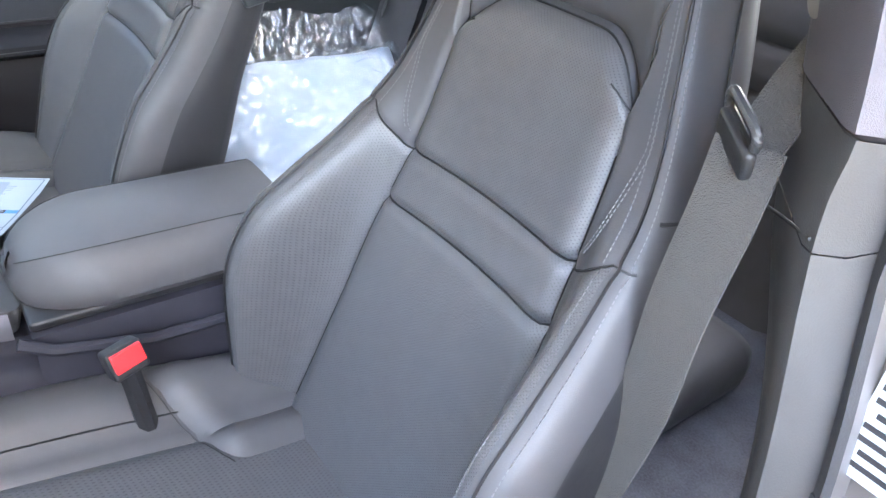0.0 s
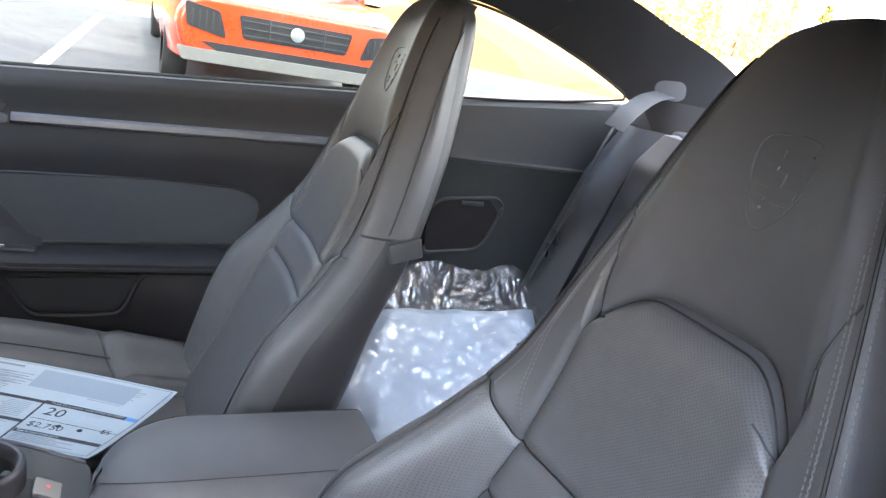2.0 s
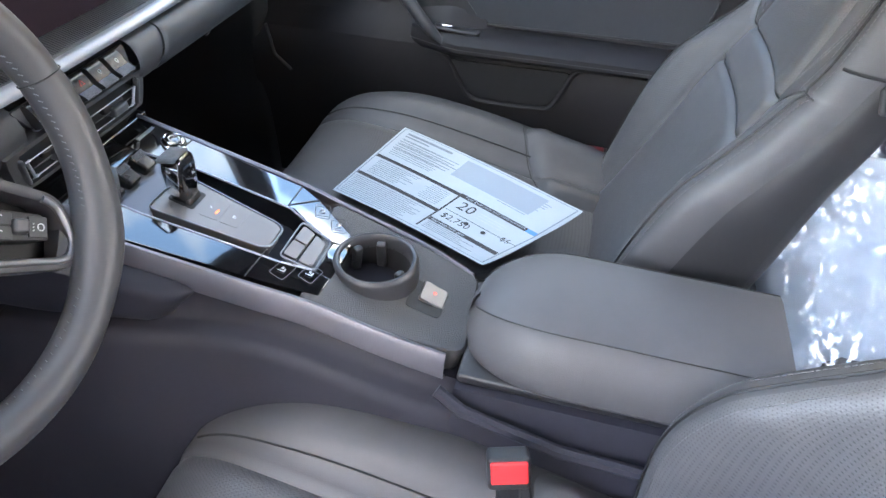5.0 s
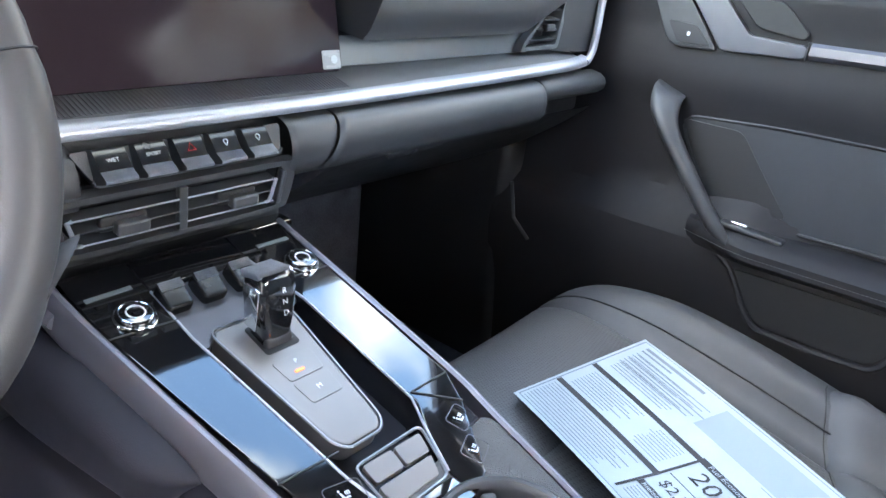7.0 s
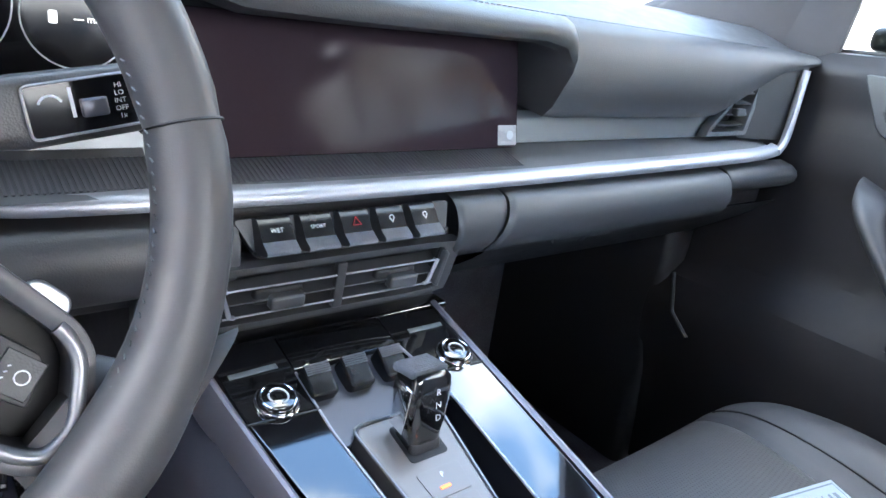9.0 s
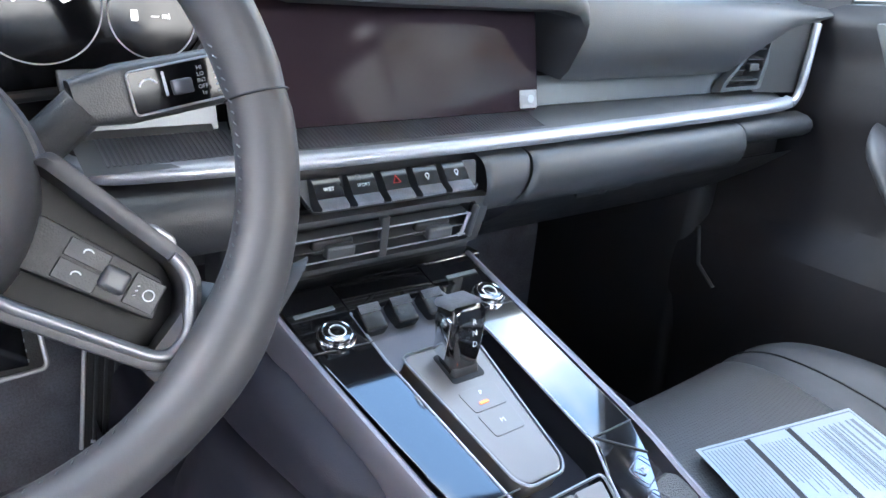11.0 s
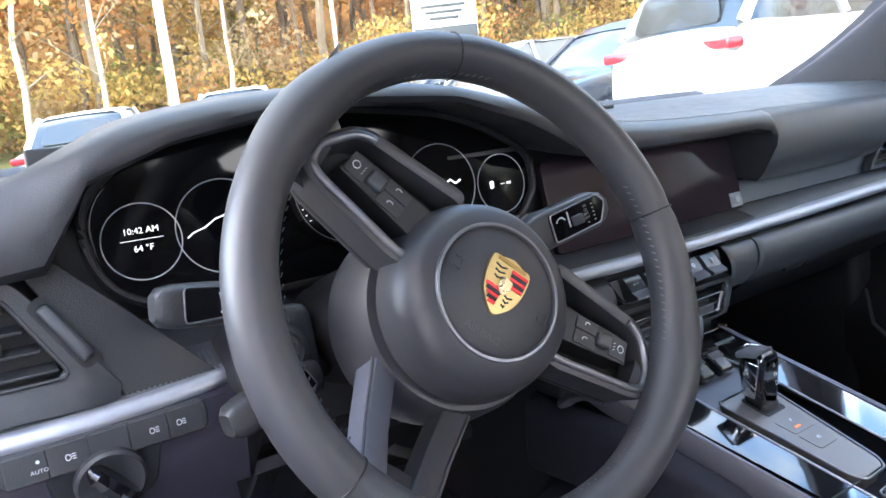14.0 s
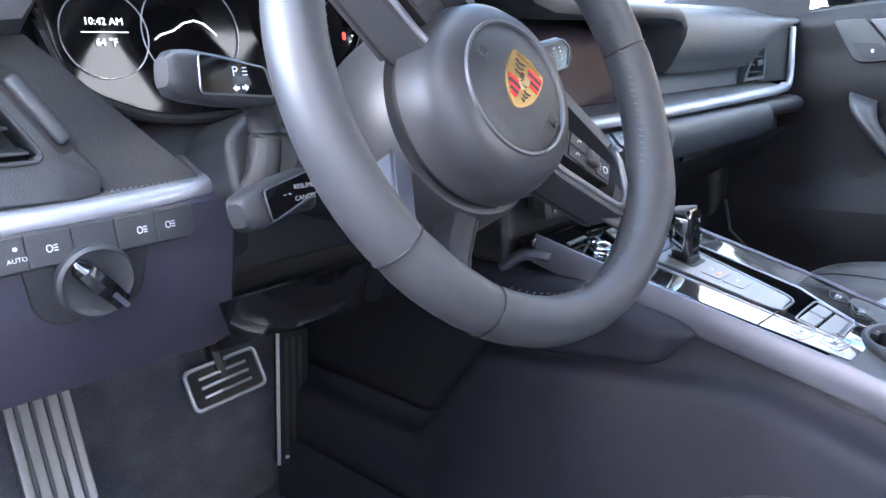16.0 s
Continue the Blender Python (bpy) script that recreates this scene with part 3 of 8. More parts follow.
    crow = []
    for y in ys:
        z, w, h, p = zc(y), wc(y), hc(y), pc(y)
        d = w - p
        half = [(p * i / 14, 0.006 * (i / 14) ** 2) for i in range(14)]
        half += bez((p, 0.006), (p + 0.3 * d, 0.008), (p + 0.3 * d, h), (p + 0.6 * d, h), 14)
        half += bez((p + 0.6 * d, h), (p + 0.9 * d, h), (w, h - 0.01), (w, h - 0.05), 8)
        half += bez((w, h - 0.05), (w, h - 0.1), (w - 0.005, 0.24 - z), (w - 0.02, 0.22 - z), 6, True)
        pts = []
        for i, (x, v) in enumerate(half):
            g = 0.006 * groove(x - p, 0.004) if i < 26 else 0
            if i <= 14:
                g += 0.005 * groove(y + 0.30, 0.004)
            pts.append((x, z + v - g))
        crow.append([(cx - x, y, v) for x, v in reversed(pts[1:])] + [(cx + x, y, v) for x, v in pts])
    m2 = len(crow[0]) // 2
    sub = lambda a, b, c, d: grid([r[a:b + 1] for r in crow[c:d + 1]])
    part("seat_panel", sub(m2 - 14, m2 + 14, 0, 54), PERFORATED, seat)
    part("thigh_panel", sub(m2 - 14, m2 + 14, 54, 80), PERFORATED, seat)
    part("cushion_bolster", sub(0, m2 - 14, 0, 80), LEATHER, seat)
    part("cushion_bolster", sub(m2 + 14, 2 * m2, 0, 80), LEATHER, seat)
    for sx in (0, 1):
        line = [Vector(r[m2 + (20 if sx else -20)]) + Vector((0, 0, 0.0008)) for r in crow[12:76]]
        part("cushion_seam", tube(line, 0.0012, 5), WELL, seat)
    def on_cushion(a, y):
        r = crow[min(range(81), key=lambda q: abs(ys[q] - y))]
        return float(np.interp(a, [p[0] - cx for p in r[m2:m2 + 34]], [p[2] for p in r[m2:m2 + 34]]))

    for s in (-1, 1):
        wrows = []
        for u in np.linspace(0, 1, 22):
            a = 0.098 + 0.152 * u
            yf = -0.478 - 0.052 * max(0.0, (0.225 - a) / 0.115) ** 1.3
            wrows.append([(cx + s * a, y, on_cushion(a, y) - 0.003 + 0.020 * (1 - (1 - min(1.0, v * 4)) ** 2) * min(1.0, (1 - u) * 5, u * 6 + 0.15)) for v, y in ((v, yf + (-0.66 - yf) * v) for v in np.linspace(0, 1, 20))])
        part("hip_wedge", grid(wrows), LEATHER, seat)
        part("wedge_seam", tube([Vector(r[0]) + Vector((0, 0.001, 0.003)) for r in wrows], 0.0011, 5), WELL, seat)
    part("cushion_front", grid([crow[-1], [(p[0], -0.10, 0.22) for p in crow[-1]]]), LEATHER, seat)
    part("seat_base", rbox((cx, -0.42, 0.21), (0.44, 0.6, 0.06), 0.02), HARD, seat)
    for s in (-1, 1):
        part("seat_rail", rbox((cx + s * 0.19, -0.40, 0.19), (0.03, 0.62, 0.03), 0.006), SATIN, seat)
    return seat


driver_seat = build_seat("sport_seat", -0.34, "black leather sport seat with perforated panels and integrated headrest")
passenger_seat = build_seat("sport_seat", -0.34, "black leather sport seat leaned back, under a price sheet", 4.6, 0.45)
passenger_seat.location = (0.348, -0.33, 0.205)

# ---- centre console ----
CON = frame_of((0, 0, 0.63115), (1, 0, 0), (0, 1, 0.285))
SLOPE = math.hypot(1, 0.285)


def con_z(y):
    return 0.63115 + 0.285 * y


def deck(points, h=0.0):
    """Console deck outline from plan points."""
    return [(x, y * SLOPE) for x, y in points]


def on_deck(h):
    return CON @ Matrix.Translation((0, 0, h))


def bar(a, b, w, h0, depth):
    """A strip on the deck from a to b (plan points)."""
    a, b = Vector((a[0], a[1] * SLOPE)), Vector((b[0], b[1] * SLOPE))
    n = Vector((-(b - a).y, (b - a).x)).normalized() * w / 2
    return prism([tuple(a + n), tuple(b + n), tuple(b - n), tuple(a - n)], depth, on_deck(h0), bevel=min(w, depth) * 0.2)


console = thing("centre_console", (0.01, -0.15, 0.19), "dark slate centre console with a gloss black control deck", "car console")
left = table((-0.40, -0.37, -0.30, -0.226, -0.158, 0.0, 0.06), (-0.05, -0.058, -0.064, -0.066, -0.076, -0.098, -0.103))
right = table((-0.40, -0.355, -0.30, -0.2, -0.15, 0.0, 0.06), (0.070, 0.080, 0.092, 0.100, 0.104, 0.100, 0.098))
rows = []
crease = table((-0.42, -0.30, -0.205, -0.066, 0.19), (0.515, 0.530, 0.535, 0.531, 0.508))
for i in range(49):
    y = 0.50 - 0.90 * i / 48
    z, a, b = con_z(y), left(y), right(y)
    z = max(min(z, con_z(0.05) - 1.3 * (y - 0.05)), 0.42) if y > 0.05 else z
    q = min(crease(y), z - 0.050)
    flank = [(0.0, z - 0.030), (0.004, q + 0.35 * (z - 0.03 - q)), (0.008, q + 0.004), (0.012, q), (0.024, q - 0.001), (0.031, q - 0.006), (0.036, q - 0.018), (0.052, q - 0.12), (0.062, 0.30), (0.068, 0.19)]
    rows.append([(a - d, y, h) for d, h in reversed(flank)] + [(b + d, y, h) for d, h in flank])
part("tunnel_side", grid(rows), FLANK, console, "slate leatherette tunnel side in the shaded copy of its colour")
# added box that blocks light crossing between the footwells
part("tunnel_front", rbox((0, 0.30, 0.45), (0.19, 0.44, 0.50), 0.02), HARD, console)
# satin rails along both edges of the deck
for edge, s in ((left, -1), (right, 1)):
    rows = []
    for i in range(33):
        y = 0.055 - 0.425 * i / 32
        e, z = edge(y), con_z(y)
        rows.append([(e + s * dx, y, z + dz) for dx, dz in ((-0.003, 0.001), (-0.0005, 0.0028), (0.002, 0.0024), (0.0045, -0.001), (0.0095, -0.022), (0.0085, -0.026), (-0.002, -0.030))])
    part("side_rail", grid(rows), RAIL, console, "satin violet grey rail")
    part("rail_arch", tube(smooth_line([(s * 0.103, 0.035, con_z(0.035) - 0.014), (s * 0.110, 0.065, 0.628), (s * 0.114, 0.090, 0.612)], 6), 0.011, 10, flat=0.6), RAIL, console)
rear_outline = [Vector(p) for p in deck(soften([(left(-0.2), -0.215), (right(-0.2), -0.19), (right(-0.3), -0.30), (0.078, -0.378), (-0.048, -0.388), (left(-0.3), -0.30)], 0.016))]
hub_pt = Vector((0.022, -0.268 * SLOPE))


def to_edge(a):
    """Where a ray from the cup's centre leaves the deck's outline."""
    d, best = Vector((math.cos(a), math.sin(a))), 0.0
    for p, q in zip(rear_outline, rear_outline[1:] + rear_outline[:1]):
        e, f = q - p, p - hub_pt
        den = d.x * e.y - d.y * e.x
        if abs(den) > 1e-9:
            s, u = (f.x * e.y - f.y * e.x) / den, (f.x * d.y - f.y * d.x) / den
            if s > 0 and -1e-6 <= u <= 1 + 1e-6:
                best = max(best, s)
    return hub_pt + d * best


turns = [2 * math.pi * k / 96 for k in range(96)]
rims = [to_edge(a) for a in turns]
part("deck_rear", grid([[on_deck(-0.035) @ p.to_3d() for p in rims], [on_deck(-0.003) @ p.to_3d() for p in rims], [on_deck(0.0) @ (p + (hub_pt - p).normalized() * 0.003).to_3d() for p in rims], [on_deck(0.0) @ Vector((hub_pt.x + 0.047 * math.cos(a), hub_pt.y + 0.047 * math.sin(a), 0)) for a in turns], [on_deck(-0.03) @ Vector((hub_pt.x + 0.045 * math.cos(a), hub_pt.y + 0.045 * math.sin(a), 0)) for a in turns]], True), TEXTURED, console, "fine-textured grey deck round the cup holder")
for outline in (
    [(-0.097, 0.052), (-0.046, 0.052), (-0.046, -0.035), (-0.030, -0.178), (-0.022, -0.213), (-0.024, -0.232), (-0.052, -0.230), (-0.068, -0.158), (-0.094, 0.0)],
    [(0.040, 0.052), (0.095, 0.052), (0.099, -0.150), (0.088, -0.176), (0.054, -0.226), (0.034, -0.234), (0.030, -0.213), (0.045, -0.178), (0.056, -0.158), (0.050, -0.020), (0.040, 0.022)],
    [(-0.0455, 0.052), (0.0395, 0.052), (0.0395, 0.022), (-0.0455, 0.021)],
    [(-0.0235, -0.2325), (0.0335, -0.2335), (0.0295, -0.2145), (-0.0215, -0.2145)],
):
    part("gloss_panel", prism(deck(outline), 0.03, on_deck(0.001), 0.0012), GLOSS, console, "gloss black panel that mirrors the sky")
for a, b in (((-0.094, -0.012), (-0.045, -0.015)), ((-0.069, -0.158), (-0.022, -0.160)), ((0.052, -0.012), (0.097, -0.014)), ((0.058, -0.150), (0.098, -0.150)), ((0.058, -0.150), (0.088, -0.176))):
    part("deck_joint", bar(a, b, 0.0012, 0.0022, 0.001), HARD, console)
for a, b in (((-0.090, 0.026), (-0.056, 0.027)), ((0.056, 0.030), (0.088, 0.030))):
    part("indicator_strip", bar(a, b, 0.004, 0.0024, 0.001), GREY_TRIM, console)
# recessed selector tray
tray = soften([(-0.046, 0.020), (0.038, 0.022), (0.050, -0.020), (0.056, -0.158), (0.045, -0.178), (0.030, -0.214), (-0.022, -0.215), (-0.030, -0.178), (-0.046, -0.035)], 0.010)
part("selector_tray", prism(deck(soften([(-0.046, 0.020), (0.038, 0.022), (0.050, -0.020), (0.0505, -0.034), (0.034, -0.030), (-0.026, -0.034), (-0.040, -0.046), (-0.0455, -0.035)], 0.006)), 0.004, on_deck(-0.0030), 0.001), SATIN_DARK, console, "satin grey surround of the climate toggles")
# floor sheet coloured near-black to deepen the shade of the well
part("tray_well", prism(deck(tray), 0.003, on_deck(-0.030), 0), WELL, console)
part("trench_edge", tube([on_deck(0.0012) @ Vector((x, y * SLOPE, 0)) for x, y in ((0.0400, 0.018), (0.0485, -0.020), (0.0515, -0.035), (0.0545, -0.154), (0.044, -0.177), (0.031, -0.211))], 0.0011, 6), SATIN, console)
part("trench_edge", tube([on_deck(0.0012) @ Vector((x, y * SLOPE, 0)) for x, y in ((-0.0462, 0.018), (-0.0458, -0.035), (-0.0305, -0.177), (-0.0225, -0.211))], 0.0011, 6), SATIN, console)
part("selector_plate", prism(deck(soften([(-0.033, -0.036), (0.034, -0.036), (0.022, -0.152), (0.016, -0.160), (-0.014, -0.160), (-0.020, -0.152)], 0.008)), 0.016, on_deck(0.0015), 0.0020), GREY_PLATE, console, "champagne grey selector plate")
part("plate_rim", tube([on_deck(0.0012) @ Vector((x, y * SLOPE, 0)) for x, y in soften([(-0.034, -0.035), (0.035, -0.035), (0.023, -0.153), (0.016, -0.162), (-0.014, -0.162), (-0.021, -0.153)], 0.008)], 0.0012, 6, True), RING_SATIN, console)
part("lift_slot", prism(rounded(0.030, 0.030, 0.003, 4, 0.004, -0.058 * SLOPE), 0.002, on_deck(0.0020), 0), WELL, console)
for cy, w in ((-0.090, 0.034), (-0.112, 0.031)):
    part("mode_button", prism(deck(soften([(0.003 - w / 2, cy + 0.010), (0.003 + w / 2, cy + 0.010), (0.003 + w / 2 - 0.002, cy - 0.010), (0.003 - w / 2 + 0.002, cy - 0.010)], 0.003)), 0.002, on_deck(0.0022), 0.0005), GREY_PLATE, console)
part("parking_letter", text_mesh("P", 0.0055, on_deck(0.0025) @ Matrix.Translation((0.003, -0.086 * SLOPE, 0))), WHITE_MARK, console)
part("parking_lamp", prism([(0.0 + x, -0.094 * SLOPE + y) for x, y in rounded(0.008, 0.0022, 0.0008)], 0.0006, on_deck(0.0028), 0.0001), AMBER, console, "lit amber parking lamp")
part("manual_letter", text_mesh("M", 0.0055, on_deck(0.0025) @ Matrix.Translation((0.003, -0.112 * SLOPE, 0))), WHITE_MARK, console)
for pts in ([(-0.016, -0.176), (0.010, -0.177), (0.008, -0.192), (-0.017, -0.191)], [(0.012, -0.177), (0.037, -0.178), (0.032, -0.193), (0.010, -0.192)], [(-0.018, -0.1935), (0.031, -0.195), (0.024, -0.209), (-0.018, -0.209)]):
    part("touch_key", prism(deck(soften(pts, 0.003)), 0.004, on_deck(0.0010), 0.001), GREY_PLATE, console)
part("key_frame", tube([on_deck(0.0005) @ Vector((x, y * SLOPE, 0)) for x, y in soften([(-0.021, -0.174), (0.042, -0.174), (0.029, -0.213), (-0.022, -0.213)], 0.006)], 0.0011, 6, True), RING_SATIN, console)
for c, w, t in (((-0.040, -0.186), 0.026, -12), ((-0.030, -0.212), 0.024, -12), ((0.072, -0.186), 0.020, 20), ((0.060, -0.210), 0.020, 24)):
    m = on_deck(0.0028) @ Matrix.Translation((c[0], c[1] * SLOPE, 0)) @ pose(0, 0, 0, 0, 0, t)
    part("touch_field", tube([m @ Vector((x, y, 0)) for x, y in rounded(w, 0.017, 0.003)], 0.0004, 5, True), SATIN_DARK, console)
    part("seat_icon", joined(prism([(-0.0034, 0.0020), (-0.0022, 0.0024), (-0.0010, -0.0014), (0.0026, -0.0012), (0.0028, -0.0026), (-0.0020, -0.0028)], 0.0004, m, 0), prism(rounded(0.0014, 0.0014, 0.0006, 3, -0.0032, 0.0036), 0.0004, m, 0), *[prism(rounded(0.0005, 0.0030, 0.0002, 2, 0.0006 + 0.0013 * q, 0.0012), 0.0004, m, 0) for q in range(3)]), GREY_INK, console)
# rotary knobs
for x in (-0.069, 0.078):
    m = on_deck(0.0) @ Matrix.Translation((x, -0.001, 0))
    knob = part("rotary_knob", lathe([(0.0148, 0.001), (0.0148, 0.0022), (0.0136, 0.0030), (0.0133, 0.0034), (0.0133, 0.0052)], m, 36), CHROME, console, "polished volume knob")
    part("knob_face", lathe([(0.0133, 0.0050), (0.0129, 0.0064), (0.0118, 0.0071), (0.0001, 0.0071)], m, 36), GLOSS, knob)
    part("knob_rim", lathe([(0.0116, 0.0071), (0.0111, 0.0073), (0.0106, 0.0071)], m, 36), CHROME, knob)
    for a0, a1 in ((20, 130), (145, 250), (270, 380)):
        part("knob_mark", tube([m @ Vector((0.0062 * math.cos(radians(a)), 0.0062 * math.sin(radians(a)), 0.0073)) for a in np.linspace(a0, a1, 10)], 0.0007, 5), WHITE_MARK, knob)
# climate toggles
for x in (-0.037, -0.008, 0.022):
    m = on_deck(0.0) @ pose(x, 0.004, 0.004, 18)
    t = part("climate_toggle", prism(rounded(0.0195, 0.024, 0.003), 0.014, m @ Matrix.Translation((0, 0, 0.006)), 0.003, 3), TOGGLE_BLACK, console)
    part("toggle_tip", joined(*[rbox((0, 0.004 + 0.0016 * k, 0.0066), (0.0180, 0.0010, 0.0012), 0.0002, seg=1) for k in range(5)]), KNURL, t)
    t.children[0].data.transform(m)
part("temp_lettering", text_mesh("TEMP", 0.006, on_deck(-0.0056) @ Matrix.Translation((-0.031, -0.024 * SLOPE, 0))), WHITE_MARK, console)
part("fan_icon", joined(*[prism([(x + 0.0 + 0.003 * math.cos(a), y - 0.022 + 0.003 * math.sin(a)) for x, y in rounded(0.0026, 0.0026, 0.0012, 3)], 0.0003, on_deck(-0.0056), 0) for a in (0, 1.57, 3.14, 4.71)]), WHITE_MARK, console)

# gear selector
sel = thing("gear_selector", (0.010, -0.045, 0.628), "stubby black gear selector with a knurled silver cap", "gear selector")
M = CON @ pose(0.004, -0.060 * SLOPE, -0.006, -24)
part("foot", rbox(M @ Vector((0, 0, 0.006)), (0.024, 0.022, 0.012), 0.003, (-8, 0, 0)), HARD, sel)
stalk = [(-0.0125, 0.010, 0.002), (-0.0125, 0.012, 0.022), (-0.0140, 0.014, 0.044), (-0.0130, 0.012, 0.050)]
part("stick", grid([[M @ Vector((sx * w, sy * d - lean, h)) for sx, sy in soften([(1, 1), (-1, 1), (-1, -1), (1, -1)], 0.5, 4)] for w, d, h, lean in ((0.0120, 0.010, 0.002, 0), (0.0125, 0.011, 0.014, 0.000), (0.0155, 0.0120, 0.028, 0.001), (0.0165, 0.0130, 0.046, 0.003), (0.0155, 0.0120, 0.055, 0.004), (0.012, 0.009, 0.059, 0.004))], True, True), GLOSS, sel)
cap = part("cap", rbox((0, 0.000, 0.0582), (0.0285, 0.023, 0.006), 0.0025), KNURL, sel, "knurled satin cap")
cap.data.transform(M)
for k in range(9):
    part("knurl", rbox((0, 0.0090 - 0.0025 * k, 0.0612), (0.0255, 0.0014, 0.0010), 0.0003, seg=1), KNURL, cap).data.transform(M)
part("cap_edge", rbox(M @ Vector((-0.0165, -0.003, 0.036)), (0.0016, 0.014, 0.034), 0.0007, (8, 0, 0)), CHROME, sel)
LET = frame_of(M @ Vector((0.002, -0.0158, 0.038)), (1, 0, 0), (0, 0.16, 1))
for k, ch in enumerate("RND"):
    part("gear_letter", text_mesh(ch, 0.0062, LET @ Matrix.Translation((0, 0.009 - 0.0085 * k, 0.0018))), WHITE_MARK, sel)

# cup holder
cup = thing("cup_holder", (0.022, -0.267, 0.50), "round black cup holder with spring clips in the console", "cup holder")
CUP = Matrix.Translation((0.022, -0.268, con_z(-0.268)))
part("ring", lathe([(0.0392, -0.002), (0.0392, 0.007), (0.0398, 0.0120), (0.0415, 0.0150), (0.0442, 0.0158), (0.0468, 0.0142), (0.0482, 0.0105), (0.0485, 0.006), (0.0485, -0.012)], CUP, 56), RING, cup, "satin dark grey ring")
part("liner", lathe([(0.0393, 0.001), (0.0390, -0.03), (0.0370, -0.075), (0.0001, -0.076)], CUP, 40), WELL, cup)
for a in (58, 8, 250):
    m = CUP @ pose(0, 0, 0, 0, 0, a) @ pose(0.0345, 0, -0.008, 0, -8, 0)
    part("clip", rbox((0, 0, 0), (0.009, 0.011, 0.036), 0.003), HARD, cup).data.transform(m)
pb = on_deck(0.0) @ Matrix.Translation((0.0155, -0.337 * SLOPE, 0))
part("brake_pocket", prism(rounded(0.044, 0.040, 0.005), 0.003, on_deck(0.0012) @ Matrix.Translation((0.008, -0.331 * SLOPE, 0)), 0.0005), WELL, console)
part("parking_brake_switch", prism(rounded(0.030, 0.030, 0.004), 0.008, pb @ Matrix.Translation((0, 0, 0.004)) @ pose(0, 0, 0, 8), 0.002), GREY_PLATE, console)
part("brake_lamp", lathe([(0.0022, 0.0058), (0.0001, 0.0058)], pb, 12), RED_LAMP, console, "small lit red brake symbol")

# armrest over the rear console
rows = []
for i in range(41):
    y = -0.382 - 0.315 * i / 40
    k = min(1.0, i / 13)
    w, zt = 0.022 + 0.066 * math.sqrt(max(0.0, 1 - (1 - k) ** 2)), 0.548 + 0.040 * math.sqrt(max(0.0, 1 - (1 - k) ** 2)) - 0.0006 * i / 8
    zb = 0.516
    c = 0.010
    sec = [(-w + 0.004, zb), (-w - 0.003, zb + 0.010), (-w - 0.001, zb + 0.026), (-w + 0.016, zt - 0.012), (-w + 0.026, zt - 0.005), (-w + 0.040, zt - 0.001), (0, zt), (w - 0.034, zt - 0.001), (w - 0.020, zt - 0.005), (w - 0.010, zt - 0.012), (w + 0.001, zb + 0.026), (w + 0.003, zb + 0.010), (w - 0.004, zb)]
    rows.append([(c + x, y, z) for x, z in sec])
arm = thing("armrest", (0.01, -0.53, 0.515), "black leather padded armrest lid with a stitched seam", "armrest")
part("top_cushion", grid([r[4:9] for r in rows]), LEATHER, arm)
part("side_cushion", grid([r[:5] for r in rows]), LEATHER, arm)
part("side_cushion", grid([r[8:] for r in rows]), LEATHER, arm)
part("front_nose", grid([rows[0], [(0.01, -0.378, 0.53)] * 13]), LEATHER, arm)
part("rear_face", grid([rows[-1], [(0.01, -0.700, 0.545)] * 13]), LEATHER, arm)
part("base", rbox((0.01, -0.54, 0.512), (0.165, 0.31, 0.012), 0.004), HARD, arm)
for i in (4, 8):
    line = [Vector(r[i]) for r in rows[1:]]
    part("seam", tube([p + Vector((0, 0, 0.0002)) for p in line], 0.0009, 5), WELL, arm)
    part("stitching", stitches([p + Vector((-0.003 if i == 4 else 0.003, 0, -0.0028)) for p in line]), STITCH, arm)
rows = []
for i in range(12):
    y = -0.385 - 0.315 * i / 11
    rows.append([(-0.105, y, 0.19), (-0.098, y, 0.36), (-0.088, y, 0.475), (-0.080, y, 0.505), (0.100, y, 0.505), (0.108, y, 0.475), (0.118, y, 0.36), (0.125, y, 0.19)])
part("rear_tunnel", grid(rows), FLANK, console)
part("rear_tunnel_end", rbox((0.01, -0.695, 0.35), (0.205, 0.02, 0.30), 0.006), FLANK, console)
part("tunnel_rail", tube([(-0.108, -0.70, 0.472), (-0.106, -0.50, 0.478), (-0.103, -0.40, 0.50), (-0.096, -0.37, 0.515)], 0.007, 8), FLANK, console)
pad_rows = []
for i in range(49):
    f = 0.5 - 0.5 * math.cos(math.pi * i / 48)
    y = 0.150 - 0.238 * f
    bulge = math.sqrt(max(0.0, 1 - (1 - min(1.0, (0.150 - y) / 0.02, (y + 0.088) / 0.026)) ** 2))
    lo, hi = crease(y) + 0.006, min(con_z(y) - 0.024, 0.612)
    mid, half = (lo + hi) / 2, (hi - lo) / 2 * (0.62 + 0.38 * bulge)
    pad_rows.append([(left(max(min(y, 0.06), -0.3)) - 0.006 - 0.024 * bulge * math.sqrt(max(0.0, 1 - abs(k) ** 5)), y - 0.013 * (k + 1) * (0.150 - y) / 0.238, mid + half * k) for k in np.sin(np.linspace(-math.pi / 2, math.pi / 2, 17))])
part("knee_pad", grid(pad_rows), FLANK, console, "padded slate knee rest")

